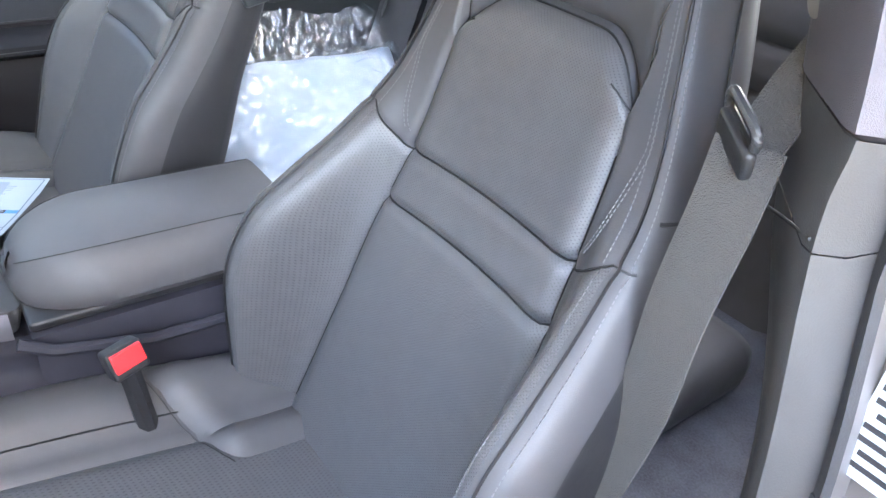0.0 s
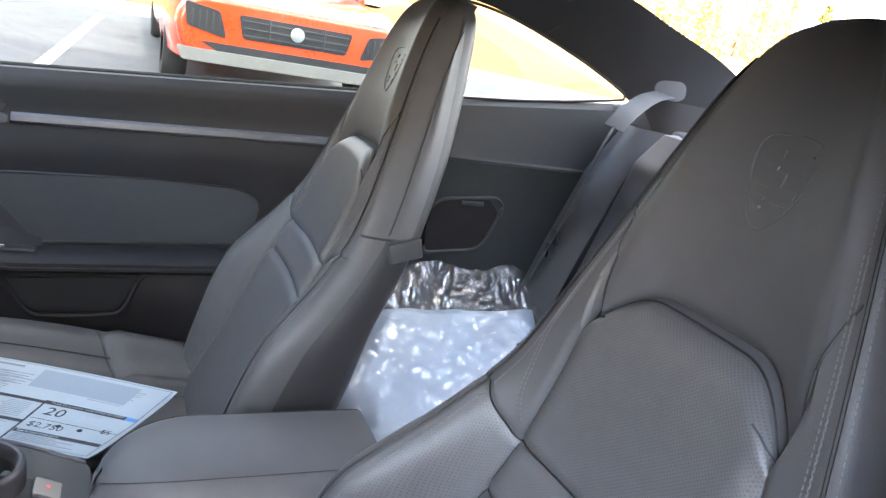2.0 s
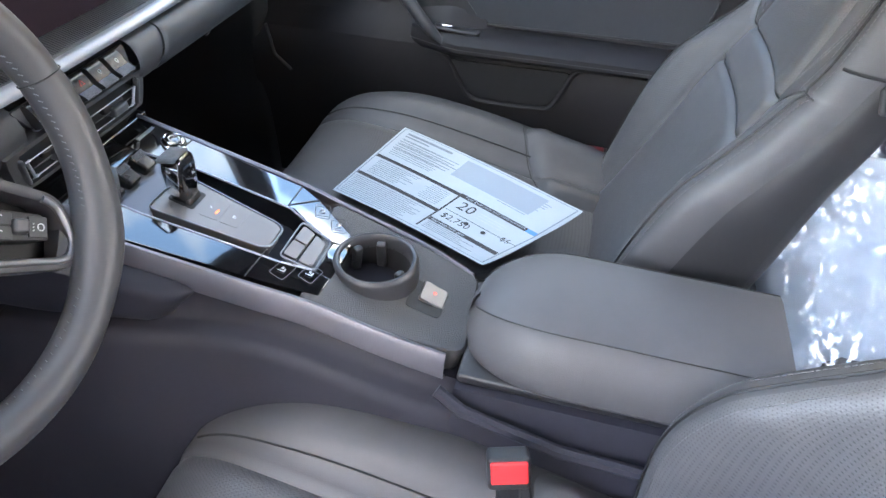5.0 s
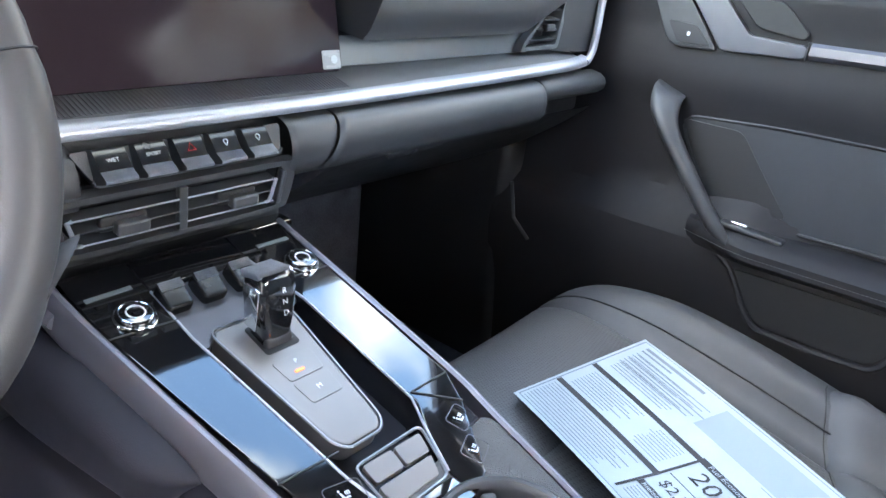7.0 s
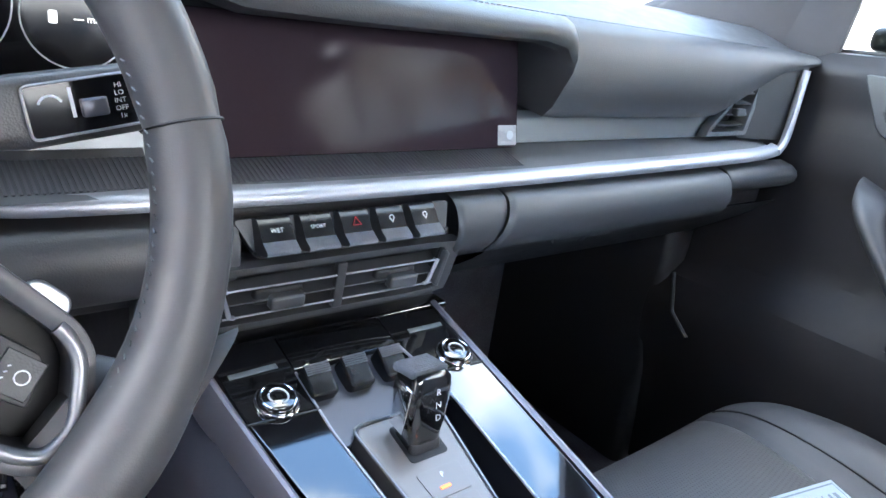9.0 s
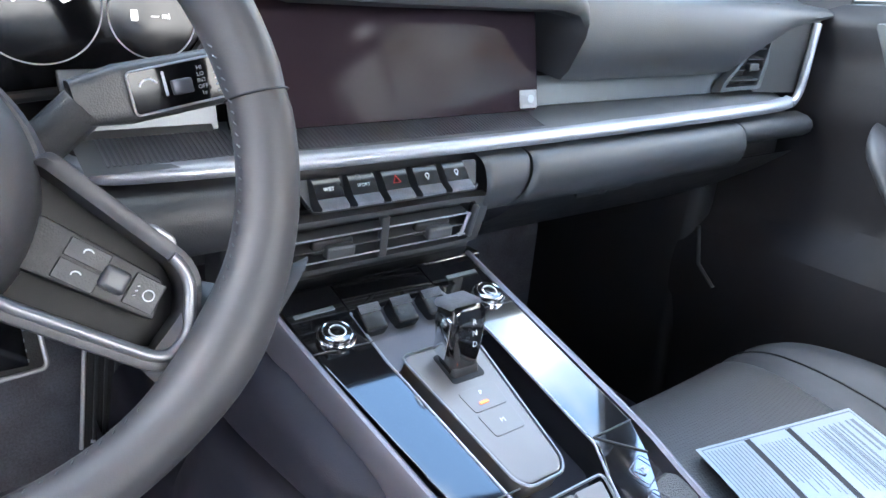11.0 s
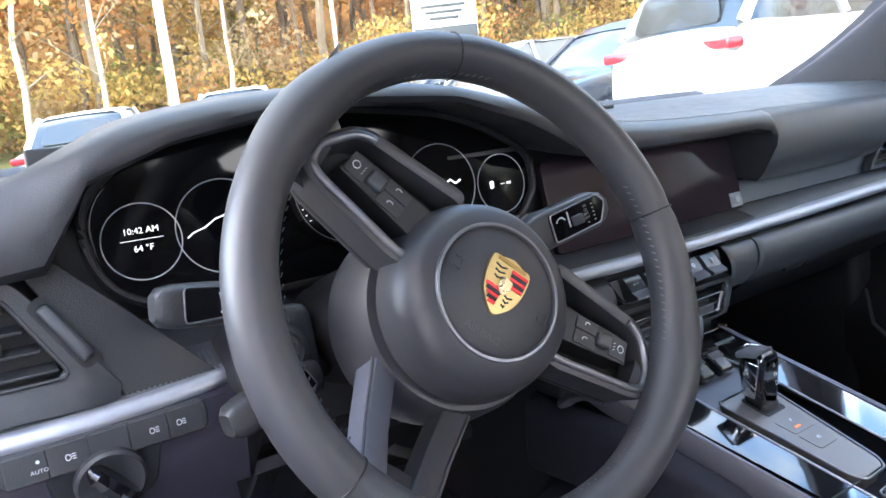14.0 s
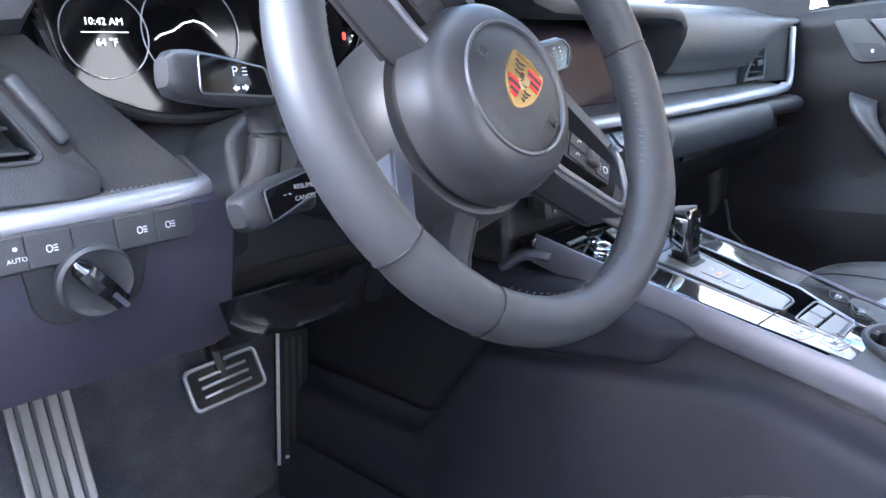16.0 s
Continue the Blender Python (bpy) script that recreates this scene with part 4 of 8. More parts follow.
for cx, y0, lab in ((-0.172, -0.458, "red seat belt release in a black buckle"),):
    bk = thing("belt_buckle", (cx, y0, 0.45), lab, "belt buckle")
    m = frame_of((cx, y0, 0.515), (0.25, -0.95, 0.1), (0.35, 0.1, 0.9))
    part("housing", rbox((0, 0, -0.012), (0.040, 0.034, 0.024), 0.005), HARD, bk).data.transform(m)
    part("release_button", rbox((0, 0.004, 0.0022), (0.034, 0.022, 0.005), 0.002), RED, bk, "bright red release").data.transform(m)
    part("stem", tube([m @ Vector((0, -0.01, -0.012)), (cx + 0.01, y0 - 0.01, 0.40), (cx + 0.02, y0 - 0.02, 0.24)], 0.012, 8), HARD, bk)
bk2 = thing("belt_buckle", (0.60, -0.56, 0.42), "red belt buckle beside the passenger seat", "belt buckle")
part("housing", rbox((0.645, -0.47, 0.392), (0.026, 0.085, 0.026), 0.006), HARD, bk2)
part("release_button", rbox((0.640, -0.47, 0.402), (0.022, 0.070, 0.012), 0.004), BELT_RED, bk2, "dark red release")
# ---- dashboard ----
dash = thing("dashboard", (0, 0.2, 0.5), "black leather dashboard with a silver trim line", "dashboard")
XS = (-0.69, -0.60, -0.552, -0.535, -0.520, -0.467, -0.408, -0.33, -0.24, -0.17, -0.135, -0.112, -0.08, 0.0, 0.17, 0.195, 0.206, 0.212, 0.24, 0.45, 0.495, 0.60, 0.69)
LOW = (0.844, 0.846, 0.848, 0.874, 0.898, 0.917, 0.927, 0.931, 0.925, 0.902, 0.884, 0.870, 0.862, 0.861, 0.861, 0.856, 0.842, 0.798, 0.797, 0.797, 0.799, 0.848, 0.862)
XT = (-0.69, -0.62, -0.56, -0.527, -0.49, -0.42, -0.34, -0.25, -0.17, -0.10, 0.0, 0.2, 0.45, 0.69)
TOP = (0.868, 0.884, 0.906, 0.921, 0.936, 0.946, 0.949, 0.944, 0.926, 0.905, 0.890, 0.884, 0.880, 0.876)
low_z = lambda x: float(np.interp(x, XS, LOW))
top_z = table(XT, TOP)
cols = sorted(set([round(-0.69 + 1.38 * i / 140, 4) for i in range(141)] + list(XS)))


def brow(x):
    lo, hi = low_z(x), top_z(x)
    d = hi - lo
    y0 = 0.045 + (0.02 if x > 0.21 else 0.0)
    return [(x, 0.130, lo + 0.006), (x, y0 + 0.012, lo), (x, y0 + 0.002, lo + 0.12 * d), (x, y0, lo + 0.35 * d), (x, y0 + 0.002, lo + 0.6 * d), (x, y0 + 0.010, lo + 0.86 * d), (x, y0 + 0.022, hi - 0.001), (x, y0 + 0.045, hi + 0.002), (x, 0.16, max(hi - 0.004, 0.897)), (x, 0.28, 0.905), (x, 0.56, 0.900)]


sec = [brow(x) for x in cols]
part("upper_pad", grid(sec), SOFT, dash, "grained leather upper dash pad with instrument hood")
part("pad_stitching", stitches([Vector(b[6]) + Vector((0, -0.001, 0.0008)) for x, b in zip(cols, sec) if -0.1 < x < 0.6], 0.004, 0.002), STITCH, dash)
part("pad_backing", rbox((0, 0.32, 0.765), (1.36, 0.38, 0.23), 0.02), HARD, dash)
grille = thing("speaker_grille", (0.09, 0.27, 0.905), "fine dark mesh loudspeaker cover on the dash top", "speaker grille")
part("cover", prism(soften([(-0.07, -0.035), (0.05, -0.045), (0.07, 0.02), (-0.05, 0.045)], 0.02), 0.004, Matrix.Translation((0.09, 0.27, 0.9062)), 0.0005), HARD_GREY, grille)
for k in range(-4, 5):
    part("slot", rbox((0.09 + 0.012 * k, 0.27 - 0.003 * k, 0.9062), (0.004, 0.05, 0.0014), 0.0003, None, 1), WELL, grille)

# trim shelf with the satin front edge
shelf = thing("trim_shelf", (0.1, 0.06, 0.75), "dark ribbed trim shelf with a satin silver front edge", "dash trim")


def shelf_rows(x0, x1, n, zf=0.750):
    rows = []
    for i in range(n + 1):
        x = x0 + (x1 - x0) * i / n
        rows.append([(x, 0.108, 0.772), (x, 0.095, 0.7695), (x, 0.058, zf + 0.0085), (x, 0.054, zf + 0.0065)])
    return rows


def edge_rows(xs, ys, zs):
    return [[(x, y + dy, z + dz) for dy, dz in ((0.010, 0.0105), (0.003, 0.0092), (-0.002, 0.0065), (-0.004, 0.0020), (-0.003, -0.0015), (0.002, -0.0035), (0.02, -0.005))] for x, y, z in zip(xs, ys, zs)]


part("right_shelf", grid(shelf_rows(-0.215, 0.625, 30)), TRIM_SHELF, shelf)
xs = [-0.228, -0.222, -0.212, -0.19, -0.1, 0.0, 0.2, 0.4, 0.55, 0.600, 0.622, 0.636, 0.644, 0.648, 0.652]
ys = [0.098, 0.080, 0.066, 0.058, 0.052, 0.05, 0.05, 0.05, 0.052, 0.054, 0.056, 0.058, 0.06, 0.062, 0.064]
zs = [0.762, 0.756, 0.752, 0.750, 0.749, 0.748, 0.748, 0.750, 0.752, 0.754, 0.757, 0.766, 0.785, 0.82, 0.855]
pts = smooth_line(list(zip(xs, ys, zs)), 6)
part("right_edge", grid(edge_rows([p.x for p in pts[:-24]], [p.y for p in pts[:-24]], [p.z for p in pts[:-24]])), SATIN, shelf, "satin silver edge")
part("right_upturn", tube([p + Vector((0, 0, 0.002)) for p in pts[-26:]], 0.0055, 8), SATIN, shelf)
part("rib", joined(*[rbox((-0.20 + 0.0036 * k, 0.0765, 0.7642), (0.0017, 0.034, 0.0013), 0, (16.5, 0, 0), 1) for k in range(107)]), RING_SATIN, shelf)
part("left_shelf", grid([[(x, 0.10, 0.772), (x, 0.085, 0.7695), (x, 0.056, 0.758)] for x in np.linspace(-0.634, -0.446, 12)]), TRIM_SHELF, shelf)
lx = [-0.668, -0.662, -0.655, -0.645, -0.630, -0.60, -0.55, -0.50, -0.460, -0.443, -0.436, -0.433]
ly = [0.064, 0.062, 0.060, 0.057, 0.055, 0.052, 0.05, 0.052, 0.056, 0.066, 0.080, 0.10]
lz = [0.858, 0.820, 0.785, 0.762, 0.752, 0.749, 0.748, 0.749, 0.751, 0.754, 0.758, 0.762]
pts = smooth_line(list(zip(lx, ly, lz)), 6)
part("left_edge", grid(edge_rows([p.x for p in pts[22:]], [p.y for p in pts[22:]], [p.z for p in pts[22:]])), SATIN, shelf, "satin silver edge")
part("left_upturn", tube([p + Vector((0, 0, 0.002)) for p in pts[:25]], 0.0055, 8), SATIN, shelf)
part("rib", joined(*[rbox((-0.60 + 0.0036 * k, 0.0705, 0.7640), (0.0017, 0.025, 0.0013), 0, (21.6, 0, 0), 1) for k in range(40)]), RING_SATIN, shelf)

# grey band behind the shelf and the recess walls
part("grey_band", rbox((0.36, 0.100, 0.7835), (0.325, 0.008, 0.029), 0.001, (-14, 0, 0)), GREY_TRIM, dash, "plain slate grey band")
part("grey_band", rbox((-0.165, 0.106, 0.79), (0.10, 0.008, 0.045), 0.001, (-14, 0, 0)), GREY_TRIM, dash)
part("recess_wall", rbox((0.0, 0.128, 0.82), (0.42, 0.02, 0.12), 0.002), HARD, dash)

# centre screen
# the screen's reddish reflection is a tint of its glass colour
scr = thing("touch_screen", (0.04, 0.10, 0.77), "dark switched-off touch screen with reddish reflections tinted into its colour", "touch screen")
SC = frame_of((0.0425, 0.094, 0.8145), (1, 0, 0), (0, 0.22, 1))
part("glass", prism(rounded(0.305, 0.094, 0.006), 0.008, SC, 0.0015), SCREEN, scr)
part("film_tag", prism(rounded(0.022, 0.017, 0.001), 0.0006, SC @ Matrix.Translation((0.139, -0.036, 0.0012)), 0), TAG, scr, "clear grey pull tab")
part("tag_dot", lathe([(0.004, 0.0016), (0.0001, 0.0016)], SC @ Matrix.Translation((0.142, -0.036, 0)), 12), GREY_INK, scr)

# instrument cluster
clu = thing("instrument_cluster", (-0.32, 0.10, 0.80), "black curved instrument display with lit white read-outs", "instrument cluster")
CL = frame_of((-0.318, 0.116, 0.857), (1, 0, -0.012), (0, 0.10, 1))
outline = soften([(-0.205, 0.020), (-0.160, 0.058), (-0.02, 0.078), (0.12, 0.062), (0.200, 0.020), (0.206, -0.015), (0.180, -0.048), (0.06, -0.062), (-0.14, -0.064), (-0.195, -0.040)], 0.045, 8)
part("display_glass", prism(outline, 0.012, CL, 0.003), DISPLAY, clu)
part("bezel", tube([CL @ Vector((x * 1.015, y * 1.02, 0.001)) for x, y in outline], 0.004, 8, True), HARD, clu)
dials = [(-0.166, -0.008, 0.028), (-0.106, -0.006, 0.036), (0.097, -0.002, 0.0385), (0.167, -0.009, 0.0285)]
for x, y, r in dials:
    part("dial_ring", tube([CL @ Vector((x + r * math.cos(a), y + r * math.sin(a), 0.0012)) for a in np.linspace(0, 2 * math.pi, 49)[:-1]], 0.0005, 5, True), WHITE_MARK, clu)
TA = CL @ Matrix.Translation((-0.003, 0.010, 0.004))
tach = part("rev_counter", lathe([(0.050, -0.006), (0.050, 0.004), (0.047, 0.007), (0.044, 0.004), (0.044, 0.001), (0.0001, 0.001)], TA, 48), DISPLAY, clu, "rev counter with a raised ring")
part("counter_ring", lathe([(0.0475, 0.0066), (0.0455, 0.0060)], TA, 48), GREY_TRIM, tach)
for k in range(9):
    a = radians(215 - 31.0 * k)
    part("numeral", text_mesh(str(k), 0.009, TA @ Matrix.Translation((0.034 * math.cos(a), 0.034 * math.sin(a), 0.0018))), WHITE_GLOW if k < 8 else RED_LAMP, tach)
part("tick", joined(*[rbox(TA @ Vector((0.0415 * math.cos(radians(215 - 7.75 * k)), 0.0415 * math.sin(radians(215 - 7.75 * k)), 0.0016)), (0.0010, 0.0010, 0.0006), 0) for k in range(33)]), WHITE_GLOW, tach)
part("needle", tube([TA @ Vector((0, 0, 0.003)), TA @ Vector((0.036 * math.cos(radians(215)), 0.036 * math.sin(radians(215)), 0.003))], 0.0009, 6), WHITE_GLOW, tach)
glow = lambda s, size, x, y: part("read_out", text_mesh(s, size, CL @ Matrix.Translation((x, y, 0.0016))), WHITE_GLOW, clu)
glow("10:42 AM", 0.0064, -0.166, 0.000)
glow("64 °F", 0.0066, -0.166, -0.013)
part("read_out_rule", rbox((-0.166, -0.0065, 0.0016), (0.030, 0.0004, 0.0004), 0), WHITE_GLOW, clu).data.transform(CL)
glow("162 mi", 0.0048, -0.104, -0.036)
glow("--- mi", 0.0058, 0.172, -0.009)
part("fuel_symbol", prism(rounded(0.0045, 0.007, 0.001, 3), 0.0003, CL @ Matrix.Translation((0.155, -0.009, 0.0016)), 0), WHITE_GLOW, clu)
part("car_outline", tube([CL @ Vector((x, y, 0.0016)) for x, y in ((-0.134, -0.011), (-0.130, -0.008), (-0.120, -0.005), (-0.112, 0.000), (-0.104, 0.002), (-0.097, 0.000), (-0.091, -0.005), (-0.088, -0.008))], 0.0006, 5), WHITE_GLOW, clu)
part("model_script", tube([CL @ Vector((0.074 + 0.0056 * k, 0.000 + 0.0022 * math.sin(k * 2.4), 0.0016)) for k in range(9)], 0.0010, 5), WHITE_GLOW, clu)
part("hood_shadow_panel", rbox((-0.325, 0.150, 0.86), (0.44, 0.006, 0.13), 0.02), HARD, clu)
part("binnacle_floor", grid([[(x, 0.122, 0.792), (x, 0.110, 0.786), (x, 0.094, 0.770), (x, 0.088, 0.752)] for x in np.linspace(-0.535, -0.12, 16)]), HARD_GREY, clu)


# air vents
def ring_plate(outer, inner, depth, m):
    """A flat plate with an opening through it."""
    def even(pts, n=64):
        pts = [Vector(p) for p in pts]
        c = Vector((sum(p.x for p in inner_v) / len(inner_v), sum(p.y for p in inner_v) / len(inner_v)))
        out = []
        for k in range(n):
            a = 2 * math.pi * k / n
            d = Vector((math.cos(a), math.sin(a)))
            best = 0.0
            for p, q in zip(pts, pts[1:] + pts[:1]):
                e = q - p
                det = d.x * -e.y + d.y * e.x
                if abs(det) > 1e-12:
                    w = p - c
                    t = (w.x * -e.y + w.y * e.x) / det
                    u = (d.x * w.y - d.y * w.x) / det
                    if t > 0 and -1e-6 <= u <= 1 + 1e-6:
                        best = max(best, t)
            out.append(c + d * best)
        return out
    inner_v = [Vector(p) for p in inner]
    o, i = even(outer), even(inner)
    lay = lambda pts, z: [m @ Vector((p.x, p.y, z)) for p in pts]
    return grid([lay(o, -depth), lay(o, -0.001), lay([q + (p - q) * 0.96 for p, q in zip(o, i)], 0.0), lay([q + (p - q) * 0.08 for p, q in zip(o, i)], 0.0), lay(i, -0.0015), lay(i, -depth - 0.012)], True)


def vent(name, m, w, h, slats, tabs, label, skew=0.0):
    v = thing(name, m.translation, label, "air vent", "dash air vents")
    shape = lambda a, b, r: [(x + skew * y, y) for x, y in rounded(a, b, r)]
    # back and walls coloured near-black so the cavity looks fully shaded
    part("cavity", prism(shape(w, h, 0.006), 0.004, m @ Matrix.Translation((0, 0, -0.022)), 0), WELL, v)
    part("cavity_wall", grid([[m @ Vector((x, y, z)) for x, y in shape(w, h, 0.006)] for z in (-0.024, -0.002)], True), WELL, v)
    part("frame", tube([m @ Vector((x, y, 0.0005)) for x, y in shape(w + 0.002, h + 0.002, 0.007)], 0.0014, 8, True), HARD_GREY, v)
    for k in range(slats):
        y = h * ((k + 0.5) / slats - 0.5)
        part("slat", rbox((skew * y, y, -0.009), (w - 0.004, 0.0022, 0.016), 0.0008, (18, 0, 0), 2), HARD_GREY, v).data.transform(m)
    for tx, ty in tabs:
        part("tab", rbox((tx, ty, 0.001), (0.026, 0.009, 0.009), 0.002), RIB, v).data.transform(m)
    return v


VL = frame_of((-0.598, 0.066, 0.8105), (1, 0, -0.02), (0, 0.22, 1))
lv = vent("air_vent", VL, 0.066, 0.056, 4, [(0.002, -0.003)], "black slatted air vent at the end of the dash", -0.55)
part("vent_plate", ring_plate(soften([(-0.060, 0.041), (0.024, 0.040), (0.080, -0.046), (0.070, -0.052), (-0.030, -0.050)], 0.012), [(x - 0.55 * y, y) for x, y in rounded(0.066, 0.056, 0.006)], 0.004, VL), HARD_GREY, lv)
part("thumb_wheel", rbox((0, 0, 0), (0.009, 0.044, 0.012), 0.003), RIB, lv).data.transform(VL @ pose(0.050, -0.001, 0.0, 0, 0, 30))
part("wheel_slot", prism(rounded(0.014, 0.054, 0.005), 0.001, VL @ pose(0.050, -0.001, 0.0002, 0, 0, 30), 0), WELL, lv)
part("side_fascia", prism(soften([(0.030, 0.045), (0.052, 0.045), (0.140, -0.050), (0.078, -0.050)], 0.004), 0.006, VL @ Matrix.Translation((0, 0, -0.004)), 0.001), HARD, lv)
VR = frame_of((0.560, 0.083, 0.8075), (1, 0, 0.0), (0, 0.10, 1))
rv = thing("air_vent", VR.translation, "black slatted air vent at the passenger end", "air vent", "dash air vents")
RO = soften([(-0.078, -0.034), (0.020, -0.033), (0.046, 0.044), (0.034, 0.047)], 0.004)
RI = soften([(-0.060, -0.029), (0.013, -0.028), (0.034, 0.036), (0.026, 0.040)], 0.004)
part("frame", ring_plate(RO, RI, 0.012, VR), GREY_TRIM, rv, "slate grey vent surround")
part("cavity", prism(RI, 0.003, VR @ Matrix.Translation((0, 0, -0.026)), 0), WELL, rv)
for k in range(5):
    y = -0.020 + 0.0125 * k
    x0, x1 = -0.060 + 0.086 * (y + 0.029) / 0.069 + 0.002, 0.013 + 0.021 * (y + 0.028) / 0.064 - 0.002
    part("slat", rbox((0.5 * (x0 + x1), y, -0.008), (x1 - x0, 0.0022, 0.014), 0.0008, (14, 0, 0), 2), HARD_GREY, rv).data.transform(VR)
part("tab", rbox((-0.006, -0.006, 0.0), (0.020, 0.009, 0.009), 0.002), RIB, rv).data.transform(VR)
part("end_fascia", grid([[(0.572, 0.086, 0.770), (0.612, 0.074, 0.770), (0.652, 0.066, 0.770)], [(0.600, 0.084, 0.858), (0.632, 0.074, 0.861), (0.662, 0.066, 0.864)]]), HARD_GREY, rv)
VC = frame_of((-0.0045, 0.040, 0.6865), (1, 0, 0), (0, -0.10, 1))
cv = thing("air_vent", VC.translation, "wide centre air vent with satin outlined slats", "air vent", "dash air vents")
VO = soften([(-0.1105, 0.0235), (0.1105, 0.0235), (0.101, -0.0225), (-0.101, -0.0225)], 0.007)
VI = soften([(-0.098, 0.0180), (0.098, 0.0180), (0.090, -0.0180), (-0.090, -0.0180)], 0.005)
part("frame", ring_plate(VO, VI, 0.012, VC), HARD_GREY, cv, "charcoal vent surround")
part("cavity", prism(VI, 0.003, VC @ Matrix.Translation((0, 0, -0.030)), 0), WELL, cv)
for y, mat in ((0.0085, SATIN), (-0.0015, RIB), (-0.0115, SATIN)):
    part("slat", rbox((0, y, -0.005), (0.172, 0.0018 if mat is SATIN else 0.0014, 0.012), 0.0006, (8, 0, 0), 2), HARD_GREY, cv).data.transform(VC)
    part("slat_edge", rbox((0, y, 0.0012), (0.170, 0.0014 if mat is SATIN else 0.0008, 0.0012), 0.0004, None, 1), mat, cv, "satin slat edge").data.transform(VC)
for s in (-1, 1):
    part("slat_outline", tube([VC @ Vector((s * x, y, 0.0012)) for x, y in ((0.083, 0.0090), (0.0865, 0.0085), (0.0805, -0.0108), (0.077, -0.0115))], 0.0018, 6), SATIN, cv)
    part("wheel_slot", prism(soften([(s * 0.0905, 0.0165), (s * 0.0985, 0.0165), (s * 0.0925, -0.0165), (s * 0.0845, -0.0165)], 0.003), 0.002, VC @ Matrix.Translation((0, 0, -0.002)), 0), WELL, cv)
    part("thumb_wheel", rbox((0, 0, 0), (0.0045, 0.030, 0.010), 0.002), RIB, cv).data.transform(VC @ pose(s * 0.0915, 0, -0.001, 0, 0, -10 * s))
part("divider", rbox((0, 0.0, -0.001), (0.0075, 0.036, 0.006), 0.001), HARD_GREY, cv).data.transform(VC)
for tx in (-0.0415, 0.0535):
    part("tab", rbox((tx, -0.0035, 0.0022), (0.025, 0.0105, 0.010), 0.0025), RIB, cv, "ribbed steering tab").data.transform(VC)
    part("tab_cup", rbox((tx - 0.004, -0.0005, -0.004), (0.036, 0.0125, 0.008), 0.003), WELL, cv).data.transform(VC)

# switch row above the centre vent
sw = thing("switch_row", (0.005, 0.045, 0.725), "row of five silver-tipped toggle switches", "switches")
SW = frame_of((0.005, 0.044, 0.7275), (1, 0, 0), (0, 0.35, 1))
part("tray", prism(soften([(-0.087, 0.0125), (0.088, 0.0125), (0.083, -0.0120), (-0.073, -0.0120)], 0.005), 0.006, SW, 0.001), HARD_GREY, sw)
part("tray_rim", tube([SW @ Vector((x, y, 0.0006)) for x, y in soften([(-0.0875, 0.0130), (-0.073, -0.0125), (0.083, -0.0125), (0.0885, 0.0130)], 0.004)[5:-5]], 0.0016, 6), HARD_GREY, sw)
for k in range(5):
    x = -0.0625 + 0.0295 * k
    top = [(0.0125, -0.002), (0.0125, 0.0050), (0.0110, 0.0075), (0.0060, 0.0100), (-0.0010, 0.0122), (-0.0032, 0.0132)]
    nose = [(-0.0032, 0.0132), (-0.0040, 0.0138), (-0.0096, 0.0190), (-0.0112, 0.0188), (-0.0120, 0.0172), (-0.0112, -0.002)]
    t = part("toggle", grid([[SW @ Vector((x + dx, y, h)) for y, h in top] for dx in (-0.0112, -0.0103, 0.0103, 0.0112)]), TOGGLE_BLACK, sw)
    for dx in (-0.0112, 0.0112):
        side = bmesh.new()
        side.faces.new([side.verts.new(SW @ Vector((x + dx, y, h))) for y, h in top + nose[1:]])
        part("toggle_cheek", side, HARD, t, smooth=False)
    tip_nose = [nose[0], nose[1]] + [(nose[1][0] - 0.0054 * (q + 0.5 * b) / 6 + 0.0003 * b, nose[1][1] + 0.0050 * (q + 0.5 * b) / 6 - 0.0003 * b) for q in range(6) for b in (0, 1)] + nose[2:]
    part("toggle_tip", grid([[SW @ Vector((x + dx, y, h)) for y, h in tip_nose] for dx in (-0.0114, -0.0105, 0.0105, 0.0114)]), KNURL, t, "knurled silver tip")
TX = SW @ pose(0, 0.0036, 0.0114, -17)
part("switch_lettering", text_mesh("WET", 0.0042, TX @ Matrix.Translation((-0.0625, 0, 0))), WHITE_MARK, sw)
part("switch_lettering", text_mesh("SPORT", 0.0038, TX @ Matrix.Translation((-0.033, 0, 0))), WHITE_MARK, sw)
part("hazard_triangle", tube([TX @ Vector((-0.0035 + 0.0038 * math.cos(a), 0.0038 * math.sin(a), 0)) for a in (1.57, 3.66, 5.76)], 0.0005, 5, True), RED, sw)
for x in (0.026, 0.0555):
    part("switch_icon", tube([TX @ Vector((x + 0.0018 * math.cos(a), 0.0008 + 0.0018 * math.sin(a), 0)) for a in np.linspace(-0.9, 4.0, 9)] + [TX @ Vector((x, -0.0028, 0))], 0.0004, 4, True), WHITE_MARK, sw)

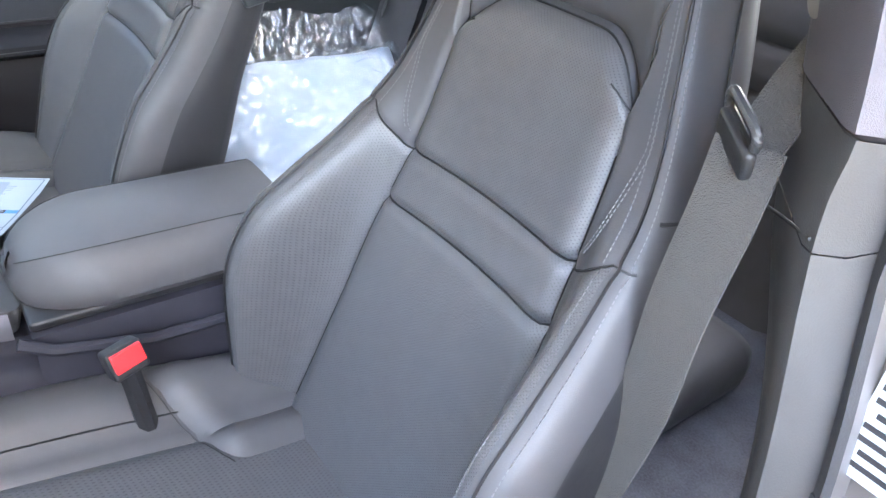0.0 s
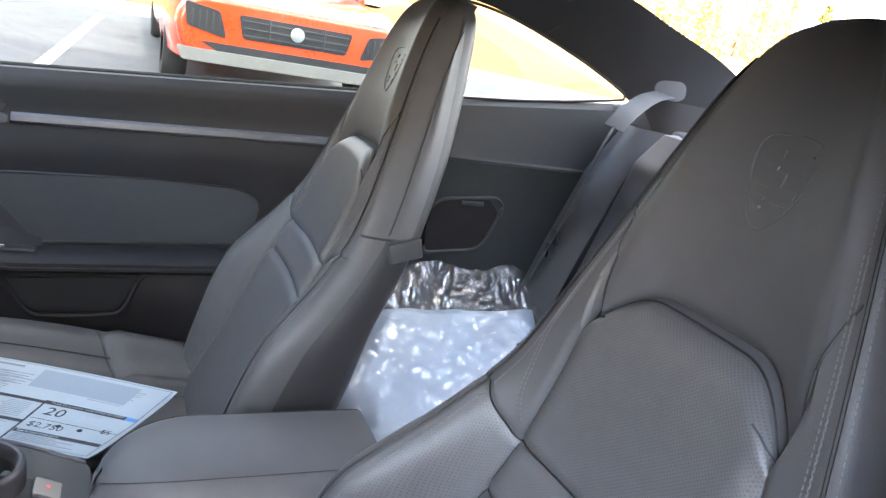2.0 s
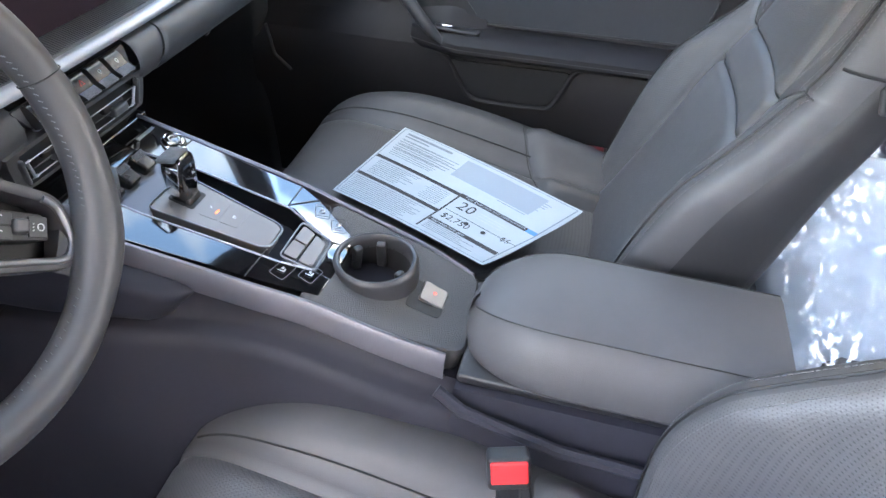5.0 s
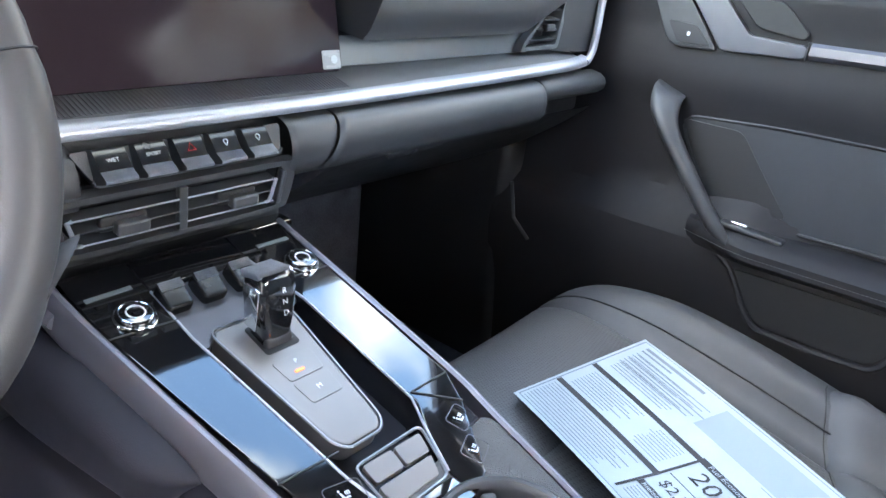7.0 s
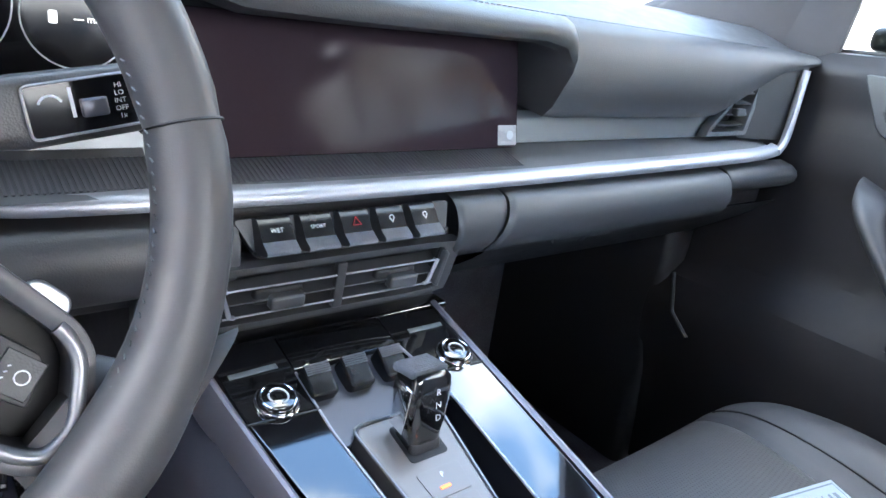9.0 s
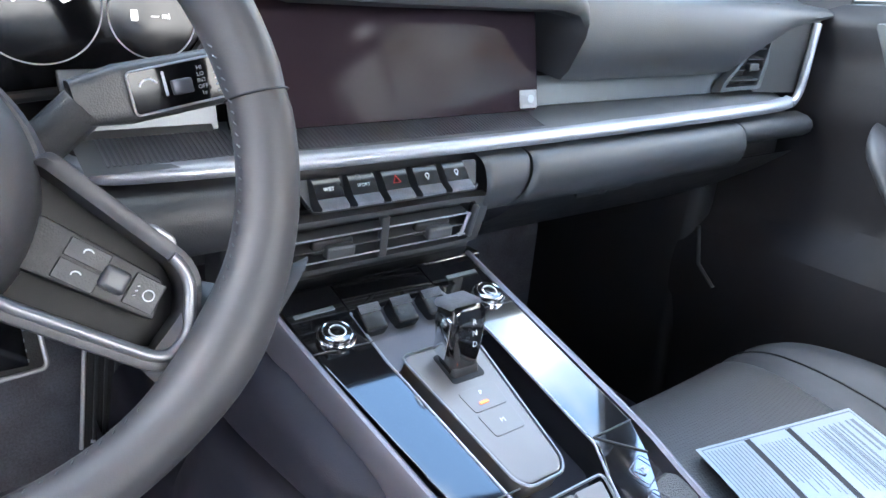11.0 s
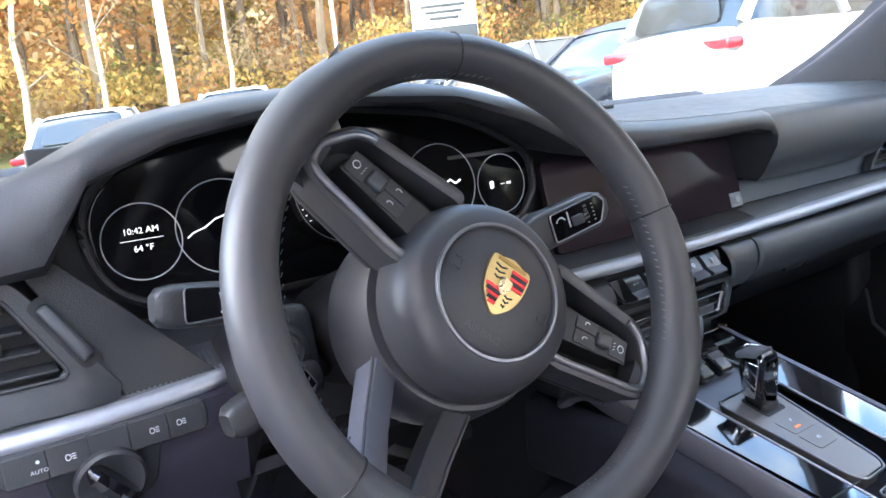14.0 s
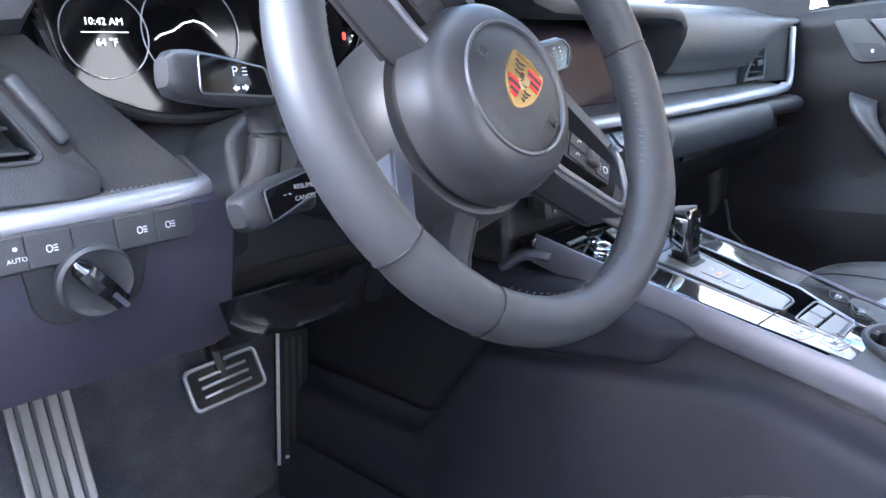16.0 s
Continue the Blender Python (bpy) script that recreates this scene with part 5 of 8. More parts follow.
# padded roll and glove box
def roll(x0, x1, n=24, y0=0.046, skew0=0.0, skew1=0.0):
    """A padded roll along the dash; skew slants its ends."""
    prof = smooth_line([(y0 + 0.02, 0.744, 0), (y0 - 0.004, 0.739, 0), (y0 - 0.014, 0.723, 0), (y0 - 0.013, 0.706, 0), (y0 - 0.002, 0.692, 0), (y0 + 0.02, 0.684, 0)], 4)
    rows = []
    for k in range(n):
        f = k / (n - 1)
        inset = 0.0025 * max(0.0, 1 - min(f, 1 - f) * (x1 - x0) / 0.004) if n > 8 else 0.0
        rows.append([(x0 + (x1 - x0) * f - (skew0 * (1 - f) + skew1 * f) * (max(0.0, 0.744 - p.y) / 0.06) ** 1.6, p.x + inset, p.y) for p in prof])
    return grid(rows)


part("padded_roll", roll(0.1535, 0.498, 90, 0.046, 0.024, 0.0), SOFT, dash, "padded leather roll below the trim")
part("roll_end", grid([[(x, 0.066, 0.745), (x, 0.050, 0.742), (x, 0.042, 0.737), (x, 0.039, 0.730), (x, 0.041, 0.722), (x, 0.050, 0.715), (x, 0.08, 0.712)] for x in np.linspace(0.501, 0.66, 8)]), SOFT, dash)
part("centre_roll", roll(0.096, 0.151, 16, 0.047, 0.0, 0.024), SOFT, dash)
part("centre_roll", roll(-0.27, -0.078, 8, 0.056), SOFT, dash)
part("roll_back", rbox((0.1, 0.100, 0.714), (1.12, 0.04, 0.062), 0.004), HARD, dash)
glove = thing("glove_box", (0.38, 0.08, 0.55), "dark plastic glove box with a recessed pull handle", "glove box")
part("lid", grid([[(x, 0.056, 0.694), (x, 0.066, 0.684), (x, 0.095, 0.660), (x, 0.16, 0.615), (x, 0.25, 0.565), (x, 0.36, 0.53)] for x in np.linspace(0.17, 0.655, 10)]), HARD, glove)
part("handle", prism(soften([(-0.052, 0.009), (0.052, 0.009), (0.044, -0.010), (-0.040, -0.010)], 0.004), 0.006, frame_of((0.288, 0.060, 0.685), (1, 0, 0.03), (0, -0.75, 1)), 0.002), HARD_GREY, glove)
part("lock", lathe([(0.0055, 0.003), (0.004, 0.004), (0.0001, 0.004)], frame_of((0.275, 0.057, 0.685), (1, 0, 0), (0, -0.75, 1)), 14), HARD_GREY, glove)
part("middle_fascia", rbox((0.0, 0.105, 0.665), (0.245, 0.05, 0.10), 0.008), HARD, dash)
part("stack_gloss", rbox((0.0, 0.062, 0.641), (0.225, 0.02, 0.012), 0.003), GLOSS, dash)

# driver's knee panel with the light switch
knee = thing("knee_panel", (-0.55, 0.06, 0.60), "slate leatherette knee panel under the dash", "dash panel")
rows = []
for x, zb in ((-0.69, 0.650), (-0.650, 0.648), (-0.630, 0.646), (-0.56, 0.644), (-0.50, 0.643), (-0.462, 0.642), (-0.451, 0.645), (-0.440, 0.667), (-0.429, 0.690)):
    yy = 0.050 if -0.64 < x < -0.45 else 0.066
    rows.append([(x, yy + 0.01, 0.752), (x, yy - 0.004, 0.746), (x, yy - 0.006, 0.730), (x, yy, max(0.70, zb + 0.014)), (x, yy + 0.010, max(0.665, zb + 0.007)), (x, yy + 0.020, zb), (x, yy + 0.05, zb - 0.004)])
part("panel", grid(rows), PLUM, knee)
KS = frame_of((-0.529, 0.0445, 0.7370), (1, 0, 0.006), (0, 0.08, 1))
part("switch_strip", prism(rounded(0.124, 0.021, 0.006), 0.006, KS @ Matrix.Translation((-0.009, 0, 0.0028)), 0.002), HARD_GREY, knee)
for x in (-0.056, -0.0325, -0.009, 0.0145, 0.038):
    part("switch_key", rbox((x, 0, 0.0030), (0.0228, 0.0185, 0.0022), 0.0006), HARD_GREY, knee).data.transform(KS)
part("auto_lettering", text_mesh("AUTO", 0.0036, KS @ Matrix.Translation((-0.049, -0.003, 0.0043))), WHITE_MARK, knee)
for x in (-0.0325, 0.0168, 0.034):
    part("lamp_icon", joined(tube([KS @ Vector((x - 0.0006 + 0.0019 * math.cos(a) * (0.6 if math.cos(a) < 0 else 1), 0.0019 * math.sin(a), 0.0044)) for a in np.linspace(0, 6.283, 13)[:-1]], 0.00035, 4, True), *[rbox(KS @ Vector((x + 0.0030, d, 0.0043)), (0.0022, 0.0004, 0.0006), 0) for d in (-0.0015, 0, 0.0015)]), WHITE_MARK, knee)
part("sun_icon", lathe([(0.0012, 0.0043), (0.0001, 0.0043)], KS @ Matrix.Translation((-0.049, 0.0030, 0)), 10), WHITE_MARK, knee)
HK = frame_of((-0.5415, 0.044, 0.7185), (1, 0, 0), (0, -0.12, 1))
part("switch_bowl", prism(soften([(-0.036, 0.016), (0.036, 0.016), (0.028, -0.020), (0.014, -0.028), (-0.022, -0.028), (-0.032, -0.018)], 0.008), 0.006, HK, 0.002), HARD, knee)
ls = part("light_switch", lathe([(0.0215, -0.002), (0.0215, 0.004), (0.0195, 0.006), (0.0170, 0.0045), (0.0001, 0.0045)], HK @ Matrix.Translation((0.0, -0.004, 0.003)), 36), HARD_GREY, knee, "round light switch")
part("switch_grip", grid([[HK @ pose(0, -0.004, 0.006, 0, 0, 38) @ Vector((w * sx, l, h * sz)) for sx, sz in ((-1, 0), (-0.8, 0.8), (0, 1), (0.8, 0.8), (1, 0))] for l, w, h in ((-0.020, 0.002, 0.004), (-0.016, 0.006, 0.012), (0.0, 0.0068, 0.016), (0.014, 0.006, 0.013), (0.019, 0.002, 0.005))]), GLOSS, ls)
part("switch_marker", rbox((0, -0.010, 0.0155), (0.003, 0.012, 0.001), 0, (0, 0, 0)), CHROME, ls).data.transform(HK @ pose(0, -0.004, 0.006, 0, 0, 38))
part("gloss_tray", grid([[(x, 0.055, 0.675 - 0.02 * (x + 0.46)), (x, 0.04, 0.648 - 0.02 * (x + 0.46)), (x, 0.07, 0.636 - 0.02 * (x + 0.46)), (x, 0.14, 0.63)] for x in np.linspace(-0.462, -0.262, 10)]), GLOSS, knee, "gloss black tray under the column")
part("underside", rbox((-0.35, 0.21, 0.665), (0.64, 0.18, 0.03), 0.01), HARD, knee)
col = thing("steering_column", (-0.315, 0.03, 0.75), "black plastic steering column shroud", "steering column")
part("shroud", grid([[(-0.315 + w * math.cos(a), y, z + h * math.sin(a)) for a in np.linspace(0, 2 * math.pi, 33)[:-1]] for y, z, w, h in ((0.115, 0.745, 0.085, 0.055), (0.06, 0.762, 0.082, 0.052), (0.0, 0.785, 0.070, 0.048), (-0.025, 0.798, 0.060, 0.046))], True, True), HARD, col)
CM = frame_of((-0.425, 0.018, 0.772), (1, 0, 0), (0, 0.2, 1))
part("stalk_hub", lathe([(0.019, -0.05), (0.019, -0.004), (0.0175, 0.0), (0.014, 0.002), (0.0125, -0.002), (0.0001, -0.003)], CM, 28), HARD_GREY, col)
part("shroud_cheek", prism([(-x, y) for x, y in soften([(-0.03, 0.028), (0.006, 0.034), (0.030, 0.016), (0.032, -0.022), (0.012, -0.036), (-0.03, -0.040)], 0.010)], 0.06, CM @ Matrix.Translation((0, 0, -0.012)), 0.006, 3), HARD_GREY, col, "charcoal column cover")
# ---- steering wheel ----
W0 = frame_of((-0.312, -0.077, 0.812), (1, 0, 0), (0, math.sin(radians(21.5)), math.cos(radians(21.5))))
WR = W0 @ pose(0, 0, 0, 0, 0, -46)
WH = W0 @ pose(-0.0073, -0.0094, 0, 0, 0, -46)
wheel = thing("steering_wheel", W0.translation, "black leather steering wheel with a gold shield badge", "steering wheel")


def rim_pt(a, r=0.1572, z=0.0):
    return WR @ Vector((r * math.cos(a), r * math.sin(a), z))


rows = []
for i in range(97):
    a = 2 * math.pi * i / 96
    bulge = 1.0 + 0.16 * (math.exp(-(((math.degrees(a) + 90) % 360 - 95) / 12) ** 2) + math.exp(-((math.degrees(a) % 360 - 175) / 12) ** 2))
    c = Vector((0.1572 * math.cos(a), 0.1572 * math.sin(a), 0))
    n = Vector((math.cos(a), math.sin(a), 0))
    seam = 0.0012 * sum(math.exp(-(((math.degrees(a) - s + 180) % 360 - 180) / 1.0) ** 2) for s in (52, 128, 258, 282))
    rows.append([WR @ (c + (0.0158 * bulge - seam) * (math.cos(q) * n * 0.98 + math.sin(q) * Vector((0, 0, 1.12)))) for q in np.linspace(0, 2 * math.pi, 19)[:-1]])
part("rim", grid(rows, True), WHEEL_LEATHER, wheel, "smooth leather rim with seams")
for a0, a1 in ((12, 62), (118, 168), (192, 252), (288, 348)):
    bm = bmesh.new()
    line = [rim_pt(radians(a), 0.1425, 0.004) for a in np.linspace(a0, a1, 60)]
    zig = []
    for k in range(24):
        a = radians(a0 + (a1 - a0) * k / 23)
        zig.append(tube([rim_pt(a, 0.1412, 0.0066), rim_pt(a + 0.012, 0.1412, 0.0036)], 0.00045, 4))
    part("rim_stitching", joined(*zig), GREY_TRIM, wheel)
    bm.free()
for a in (52, 128, 258, 282):
    n = Vector((math.cos(radians(a)), math.sin(radians(a)), 0))
    part("rim_seam", tube([WR @ (n * 0.1572 + 0.0158 * (math.cos(q) * n * 0.98 + math.sin(q) * Vector((0, 0, 1.12)))) for q in np.linspace(0, 2 * math.pi, 25)[:-1]], 0.0006, 4, True), WELL, wheel)
part("hub", lathe([(0.0600, -0.0305), (0.0668, -0.029), (0.0645, -0.012), (0.060, 0.0005), (0.053, 0.0075), (0.0448, 0.0095)], WH, 56), WHEEL_PLASTIC, wheel, "satin black hub")
part("hub_base", lathe([(0.058, -0.10), (0.076, -0.092), (0.0775, -0.070), (0.0735, -0.045), (0.0700, -0.0365), (0.060, -0.0355)], WH, 56), WHEEL_PLASTIC, wheel)
part("hub_joint", lathe([(0.0640, -0.042), (0.0640, -0.028)], WH, 56), WELL, wheel)
part("hub_ring", lathe([(0.0452, 0.0090), (0.0445, 0.0112), (0.0428, 0.0112), (0.0420, 0.0088)], WH, 56), RING_SATIN, wheel, "satin silver ring")
part("airbag_cover", lathe([(0.0420, 0.0088), (0.040, 0.0102), (0.02, 0.0118), (0.0001, 0.0122)], WH, 48), SOFT, wheel, "grained airbag cover")
part("airbag_lettering", text_mesh("AIRBAG", 0.0078, WH @ Matrix.Translation((0, -0.031, 0.0113))), WHEEL_PLASTIC, wheel)
for s in (-1, 1):
    part("horn_mark", tube([WH @ Vector((s * 0.034 + dx, dy, 0.0112)) for dx, dy in ((-0.003, 0.003), (0.003, 0.004), (0.003, -0.004), (-0.003, -0.003))], 0.0005, 4, True), WHEEL_PLASTIC, wheel)
BADGE = WH @ Matrix.Translation((0, 0.002, 0.0128)) @ Matrix.Diagonal((0.84, 0.84, 1, 1))
shield = smooth_line([(-0.0175, 0.020, 0), (-0.009, 0.0222, 0), (0.0, 0.0245, 0), (0.009, 0.0222, 0), (0.0175, 0.020, 0), (0.0182, 0.006, 0), (0.015, -0.008, 0), (0.008, -0.018, 0), (0, -0.0235, 0), (-0.008, -0.018, 0), (-0.015, -0.008, 0), (-0.0182, 0.006, 0)], 5, True)
badge = part("badge", prism([(p.x, p.y) for p in shield], 0.003, BADGE @ Matrix.Translation((0, 0, 0.001)), 0.0008), GOLD, wheel, "gold shield badge with red and black bars")
for k in range(5):
    part("badge_bar", rbox((0.0092, 0.0150 - 0.0030 * k, 0.0013), (0.0150 - 0.0004 * k, 0.0026, 0.0006), 0), INK if k % 2 else RED, badge).data.transform(BADGE)
    part("badge_bar", rbox((-0.0075 + 0.0006 * k, -0.0040 - 0.0030 * k, 0.0013), (0.0145 - 0.0020 * k, 0.0026, 0.0006), 0), INK if k % 2 else RED, badge).data.transform(BADGE)
for k in range(3):
    part("badge_antler", tube([BADGE @ Vector((-0.013 + 0.001 * k, 0.014 - 0.0045 * k, 0.0013)), BADGE @ Vector((-0.008, 0.0128 - 0.0045 * k, 0.0013)), BADGE @ Vector((-0.003, 0.0145 - 0.0045 * k, 0.0013))], 0.0006, 4), INK, badge)
    part("badge_antler", tube([BADGE @ Vector((0.003, -0.0055 - 0.004 * k, 0.0013)), BADGE @ Vector((0.006, -0.0068 - 0.004 * k, 0.0013)), BADGE @ Vector((0.010 - 0.002 * k, -0.005 - 0.004 * k, 0.0013))], 0.0006, 4), INK, badge)
part("badge_top_band", rbox((0, 0.0195, 0.0012), (0.026, 0.003, 0.0005), 0), BRASS, badge).data.transform(BADGE)
part("badge_centre", prism([(p.x * 0.30, p.y * 0.30) for p in shield], 0.001, BADGE @ Matrix.Translation((0, 0, 0.0022)), 0.0002), PALE_GOLD, badge)

for s in (-1, 1):
    fl = lambda pts: [(s * x, y) for x, y in pts]
    frame_out = soften([(0.040, 0.057), (0.118, 0.0545), (0.1290, 0.0490), (0.1465, 0.0235), (0.1440, 0.0050), (0.1340, -0.0010), (0.066, -0.0150), (0.048, -0.012)], 0.008)
    frame_in = soften([(0.040, 0.0485), (0.115, 0.0465), (0.1240, 0.0420), (0.1375, 0.0225), (0.1360, 0.0110), (0.1290, 0.0075), (0.066, -0.0055), (0.048, -0.004)], 0.006)
    walls = [[WH @ Vector((s * x, y, z)) for x, y in o] for o, z in ((frame_out, -0.040), (frame_out, -0.011), ([(0.92 * a[0] + 0.08 * c[0], 0.92 * a[1] + 0.08 * c[1]) for a, c in zip(frame_out, frame_in)], -0.008), ([(0.5 * (a[0] + c[0]), 0.5 * (a[1] + c[1])) for a, c in zip(frame_out, frame_in)], -0.0072), (frame_in, -0.0095), (frame_in, -0.034))]
    part("spoke", grid(walls, True), WHEEL_PLASTIC, wheel)
    part("spoke_floor", prism(fl(frame_out), 0.003, WH @ Matrix.Translation((0, 0, -0.034)), 0), WELL, wheel)
    rail = [(0.25 * a[0] + 0.75 * c[0], 0.25 * a[1] + 0.75 * c[1]) for a, c in zip(frame_out, frame_in)]
    rail = [p for p in rail if p[0] > 0.052]
    part("spoke_rail", tube([WH @ Vector((s * x, y, -0.0083)) for x, y in rail[:-1]], 0.0030, 10), RING_SATIN, wheel, "satin rail framing the buttons")
    PD = WH @ pose(s * 0.0975, 0.0250, 0, 0, 0, s * 7.5)
    pod = part("button_pod", prism(fl(soften([(-0.040, 0.0125), (0.0195, 0.0105), (0.0245, -0.0085), (-0.040, -0.0125)], 0.003)), 0.022, PD @ Matrix.Translation((0, 0, -0.0115)), 0.0015), HARD, wheel)
    for x, y, bw, bh in ((-0.0150, 0.0055, 0.0190, 0.0090), (-0.0150, -0.0050, 0.0190, 0.0095), (0.0145, 0.0008, 0.0150, 0.0155)):
        part("button", rbox((s * x, y, -0.0113), (bw, bh, 0.0018), 0.0006), HARD_GREY, pod).data.transform(PD)
    part("roller", rbox((s * 0.0, 0.0005, -0.0105), (0.0125, 0.0115, 0.008), 0.0028), RIB, pod).data.transform(PD)
    for x, y in ((-0.0150, 0.0060), (-0.0150, -0.0050)):
        part("button_icon", tube([PD @ Vector((s * x + 0.0022 * math.cos(a), y + 0.0018 * math.sin(a), -0.0102)) for a in np.linspace(0.6, 3.6, 7)], 0.00045, 4), WHITE_MARK, pod)
    part("button_icon", tube([PD @ Vector((s * 0.0165 + 0.0026 * math.cos(a), 0.0008 + 0.0026 * math.sin(a), -0.0102)) for a in np.linspace(0.0, 6.283, 13)[:-1]], 0.0004, 4, True), WHITE_MARK, pod)
    part("button_icon", joined(*[rbox(PD @ Vector((s * 0.0105, 0.0030 - 0.0024 * q, -0.0103)), (0.0012, 0.0010, 0.0004), 0) for q in range(3)]), WHITE_MARK, pod)
    part("lower_spoke", grid([[WH @ Vector((s * x0, y, z - 0.022)), WH @ Vector((s * x0, y, z - 0.002)), WH @ Vector((s * (x0 + 0.002), y, z)), WH @ Vector((s * (x1 - 0.002), y, z)), WH @ Vector((s * x1, y, z - 0.002)), WH @ Vector((s * x1, y, z - 0.028))] for y, x0, x1, z in ((-0.050, 0.020, 0.040, -0.044), (-0.070, 0.019, 0.037, -0.038), (-0.100, 0.014, 0.031, -0.026), (-0.126, 0.009, 0.026, -0.012), (-0.140, 0.007, 0.024, -0.002))]), SLATE_METAL if s < 0 else WHEEL_PLASTIC, wheel, "satin slate lower spoke" if s < 0 else "")
    part("spoke_edge", tube([WH @ Vector((s * (x1 + 0.0005), y, z - 0.001)) for y, x1, z in ((-0.062, 0.0385, -0.041), (-0.100, 0.031, -0.026), (-0.126, 0.026, -0.012), (-0.136, 0.0245, -0.005))], 0.0011, 6), SATIN_DARK, wheel)
    part("shift_paddle", prism(rounded(0.020, 0.056, 0.006), 0.004, WH @ pose(s * 0.108, 0.034, -0.036, 0, 0, s * 4), 0.0015), RING_SATIN, wheel, "satin shift paddle")
    part("paddle_mark", joined(rbox((s * 0.108, 0.051, -0.0357), (0.006, 0.0012, 0.0006), 0), rbox((s * 0.108, 0.051, -0.0357), (0.0012, 0.006 if s > 0 else 0.0012, 0.0006), 0)), INK, wheel).data.transform(WH)
for s in (-1, 1):
    part("rim_lug", grid([[WH @ Vector((s * x, yc + hh * math.sin(a), zc + dd * math.cos(a))) for a in np.linspace(0, 2 * math.pi, 25)[:-1]] for x, yc, hh, dd, zc in ((0.132, 0.0240, 0.0250, 0.008, -0.022), (0.141, 0.0250, 0.0280, 0.010, -0.017), (0.148, 0.0265, 0.0330, 0.013, -0.010), (0.155, 0.0285, 0.0420, 0.0155, -0.004), (0.164, 0.0310, 0.0560, 0.0135, 0.000))], True, True), WHEEL_LEATHER, wheel)
part("spoke_bridge", grid([[WH @ Vector((x, y, z)) for x in np.linspace(-0.022, 0.022, 7)] for y, z in ((-0.118, -0.024), (-0.128, -0.014), (-0.140, -0.004))]), WHEEL_PLASTIC, wheel)

# ---- column stalks ----
def stalk(label, tip, root, h, drop=False):
    tip, root = Vector(tip), Vector(root)
    st = thing("control_stalk", root, label, "control stalk")
    ax = (tip - root).normalized()
    m = frame_of(tip, -ax, (0, 0.15, 1))
    L = (tip - root).length
    part("arm", tube(smooth_line([m @ Vector((0.058, -0.003, -0.006)), m @ Vector((0.072, -0.008, -0.012)), m @ Vector((0.080, -0.022, -0.018)), m @ Vector((0.080, -0.046, -0.022)), m @ Vector((0.078, -0.058, -0.030))] if drop else [m @ Vector((0.052, 0, -0.006)), m @ Vector((0.075, -0.004, -0.014)), m @ Vector((L * 0.85, -0.010, -0.035)), m @ Vector((L, -0.02, -0.05))], 5), 0.0105, 12), HARD_GREY, st)
    part("handle", grid([[m @ Vector((x, sy * b, sz * c - 0.004)) for sy, sz in soften([(1, 1), (-1, 1), (-1, -1), (1, -1)], 0.7, 5)] for x, b, c in ((-0.001, h * 0.30, 0.006), (0.003, h * 0.46, 0.009), (0.012, h * 0.52, 0.0105), (0.035, h * 0.53, 0.0105), (0.062, h * 0.46, 0.010), (0.074, h * 0.36, 0.009))], True, True), HARD_GREY, st)
    part("face", prism(soften([(0.014, h * 0.40), (0.060, h * 0.36), (0.066, -h * 0.26), (0.014, -h * 0.42)], 0.003), 0.002, m @ Matrix.Translation((0, 0, 0.0075)), 0.0005), DISPLAY, st)
    part("face_trim", tube([m @ Vector((x, y, 0.0076)) for x, y in soften([(0.014, h * 0.40), (0.060, h * 0.36), (0.066, -h * 0.26), (0.014, -h * 0.42)], 0.003)], 0.0006, 5, True), RING_SATIN, st)
    return st, m


st, m = stalk("black indicator stalk with a gloss face and white symbols", (-0.504, -0.004, 0.826), (-0.36, 0.02, 0.80), 0.026, True)
IC = frame_of(m @ Vector((0.040, 0, 0.0086)), (1, 0, 0), (0, 0.15, 1))
part("lamp_symbol", text_mesh("P", 0.008, IC @ Matrix.Translation((-0.002, 0.004, 0))), WHITE_MARK, st)
part("lamp_symbol", joined(*[rbox(IC @ Vector((0.004, 0.006 - 0.002 * k, 0)), (0.003, 0.0004, 0.0005), 0) for k in range(3)]), WHITE_MARK, st)
for s in (-1, 1):
    part("arrow_symbol", prism([(s * 0.0008, -0.0042), (s * 0.0028, -0.0042), (s * 0.0028, -0.0030), (s * 0.0050, -0.0050), (s * 0.0028, -0.0070), (s * 0.0028, -0.0058), (s * 0.0008, -0.0058)], 0.0003, IC, 0), WHITE_MARK, st)
st, m = stalk("short black assistance stalk with white lettering", (-0.475, -0.012, 0.745), (-0.36, 0.03, 0.76), 0.024)
IC = frame_of(m @ Vector((0.042, 0, 0.0086)), (1, 0, 0), (0, 0.15, 1))
part("lettering", text_mesh("RESUME", 0.0042, IC @ Matrix.Translation((0.006, 0.003, 0))), WHITE_MARK, st)
part("lettering", text_mesh("CANCEL", 0.0042, IC @ Matrix.Translation((0.006, -0.004, 0))), WHITE_MARK, st)
part("lane_symbol", joined(*[rbox(IC @ Vector((-0.014 + 0.004 * k, 0, 0)), (0.0012, 0.007, 0.0004), 0, (0, 0, -12)) for k in range(3)]), WHITE_MARK, st)
rst = thing("control_stalk", (-0.26, 0.02, 0.80), "black wiper stalk with a gloss face and white lettering", "control stalk")
m = frame_of((-0.172, -0.004, 0.822), (1, 0, 0.16), (0, 0.15, 1))
part("handle", grid([[m @ Vector((x, sy * b, sz * 0.010 - 0.006)) for sy, sz in soften([(1, 1), (-1, 1), (-1, -1), (1, -1)], 0.5, 4)] for x, b in ((-0.055, 0.012), (-0.03, 0.016), (0.025, 0.0155), (0.034, 0.012), (0.038, 0.006))], True, True), HARD_GREY, rst)
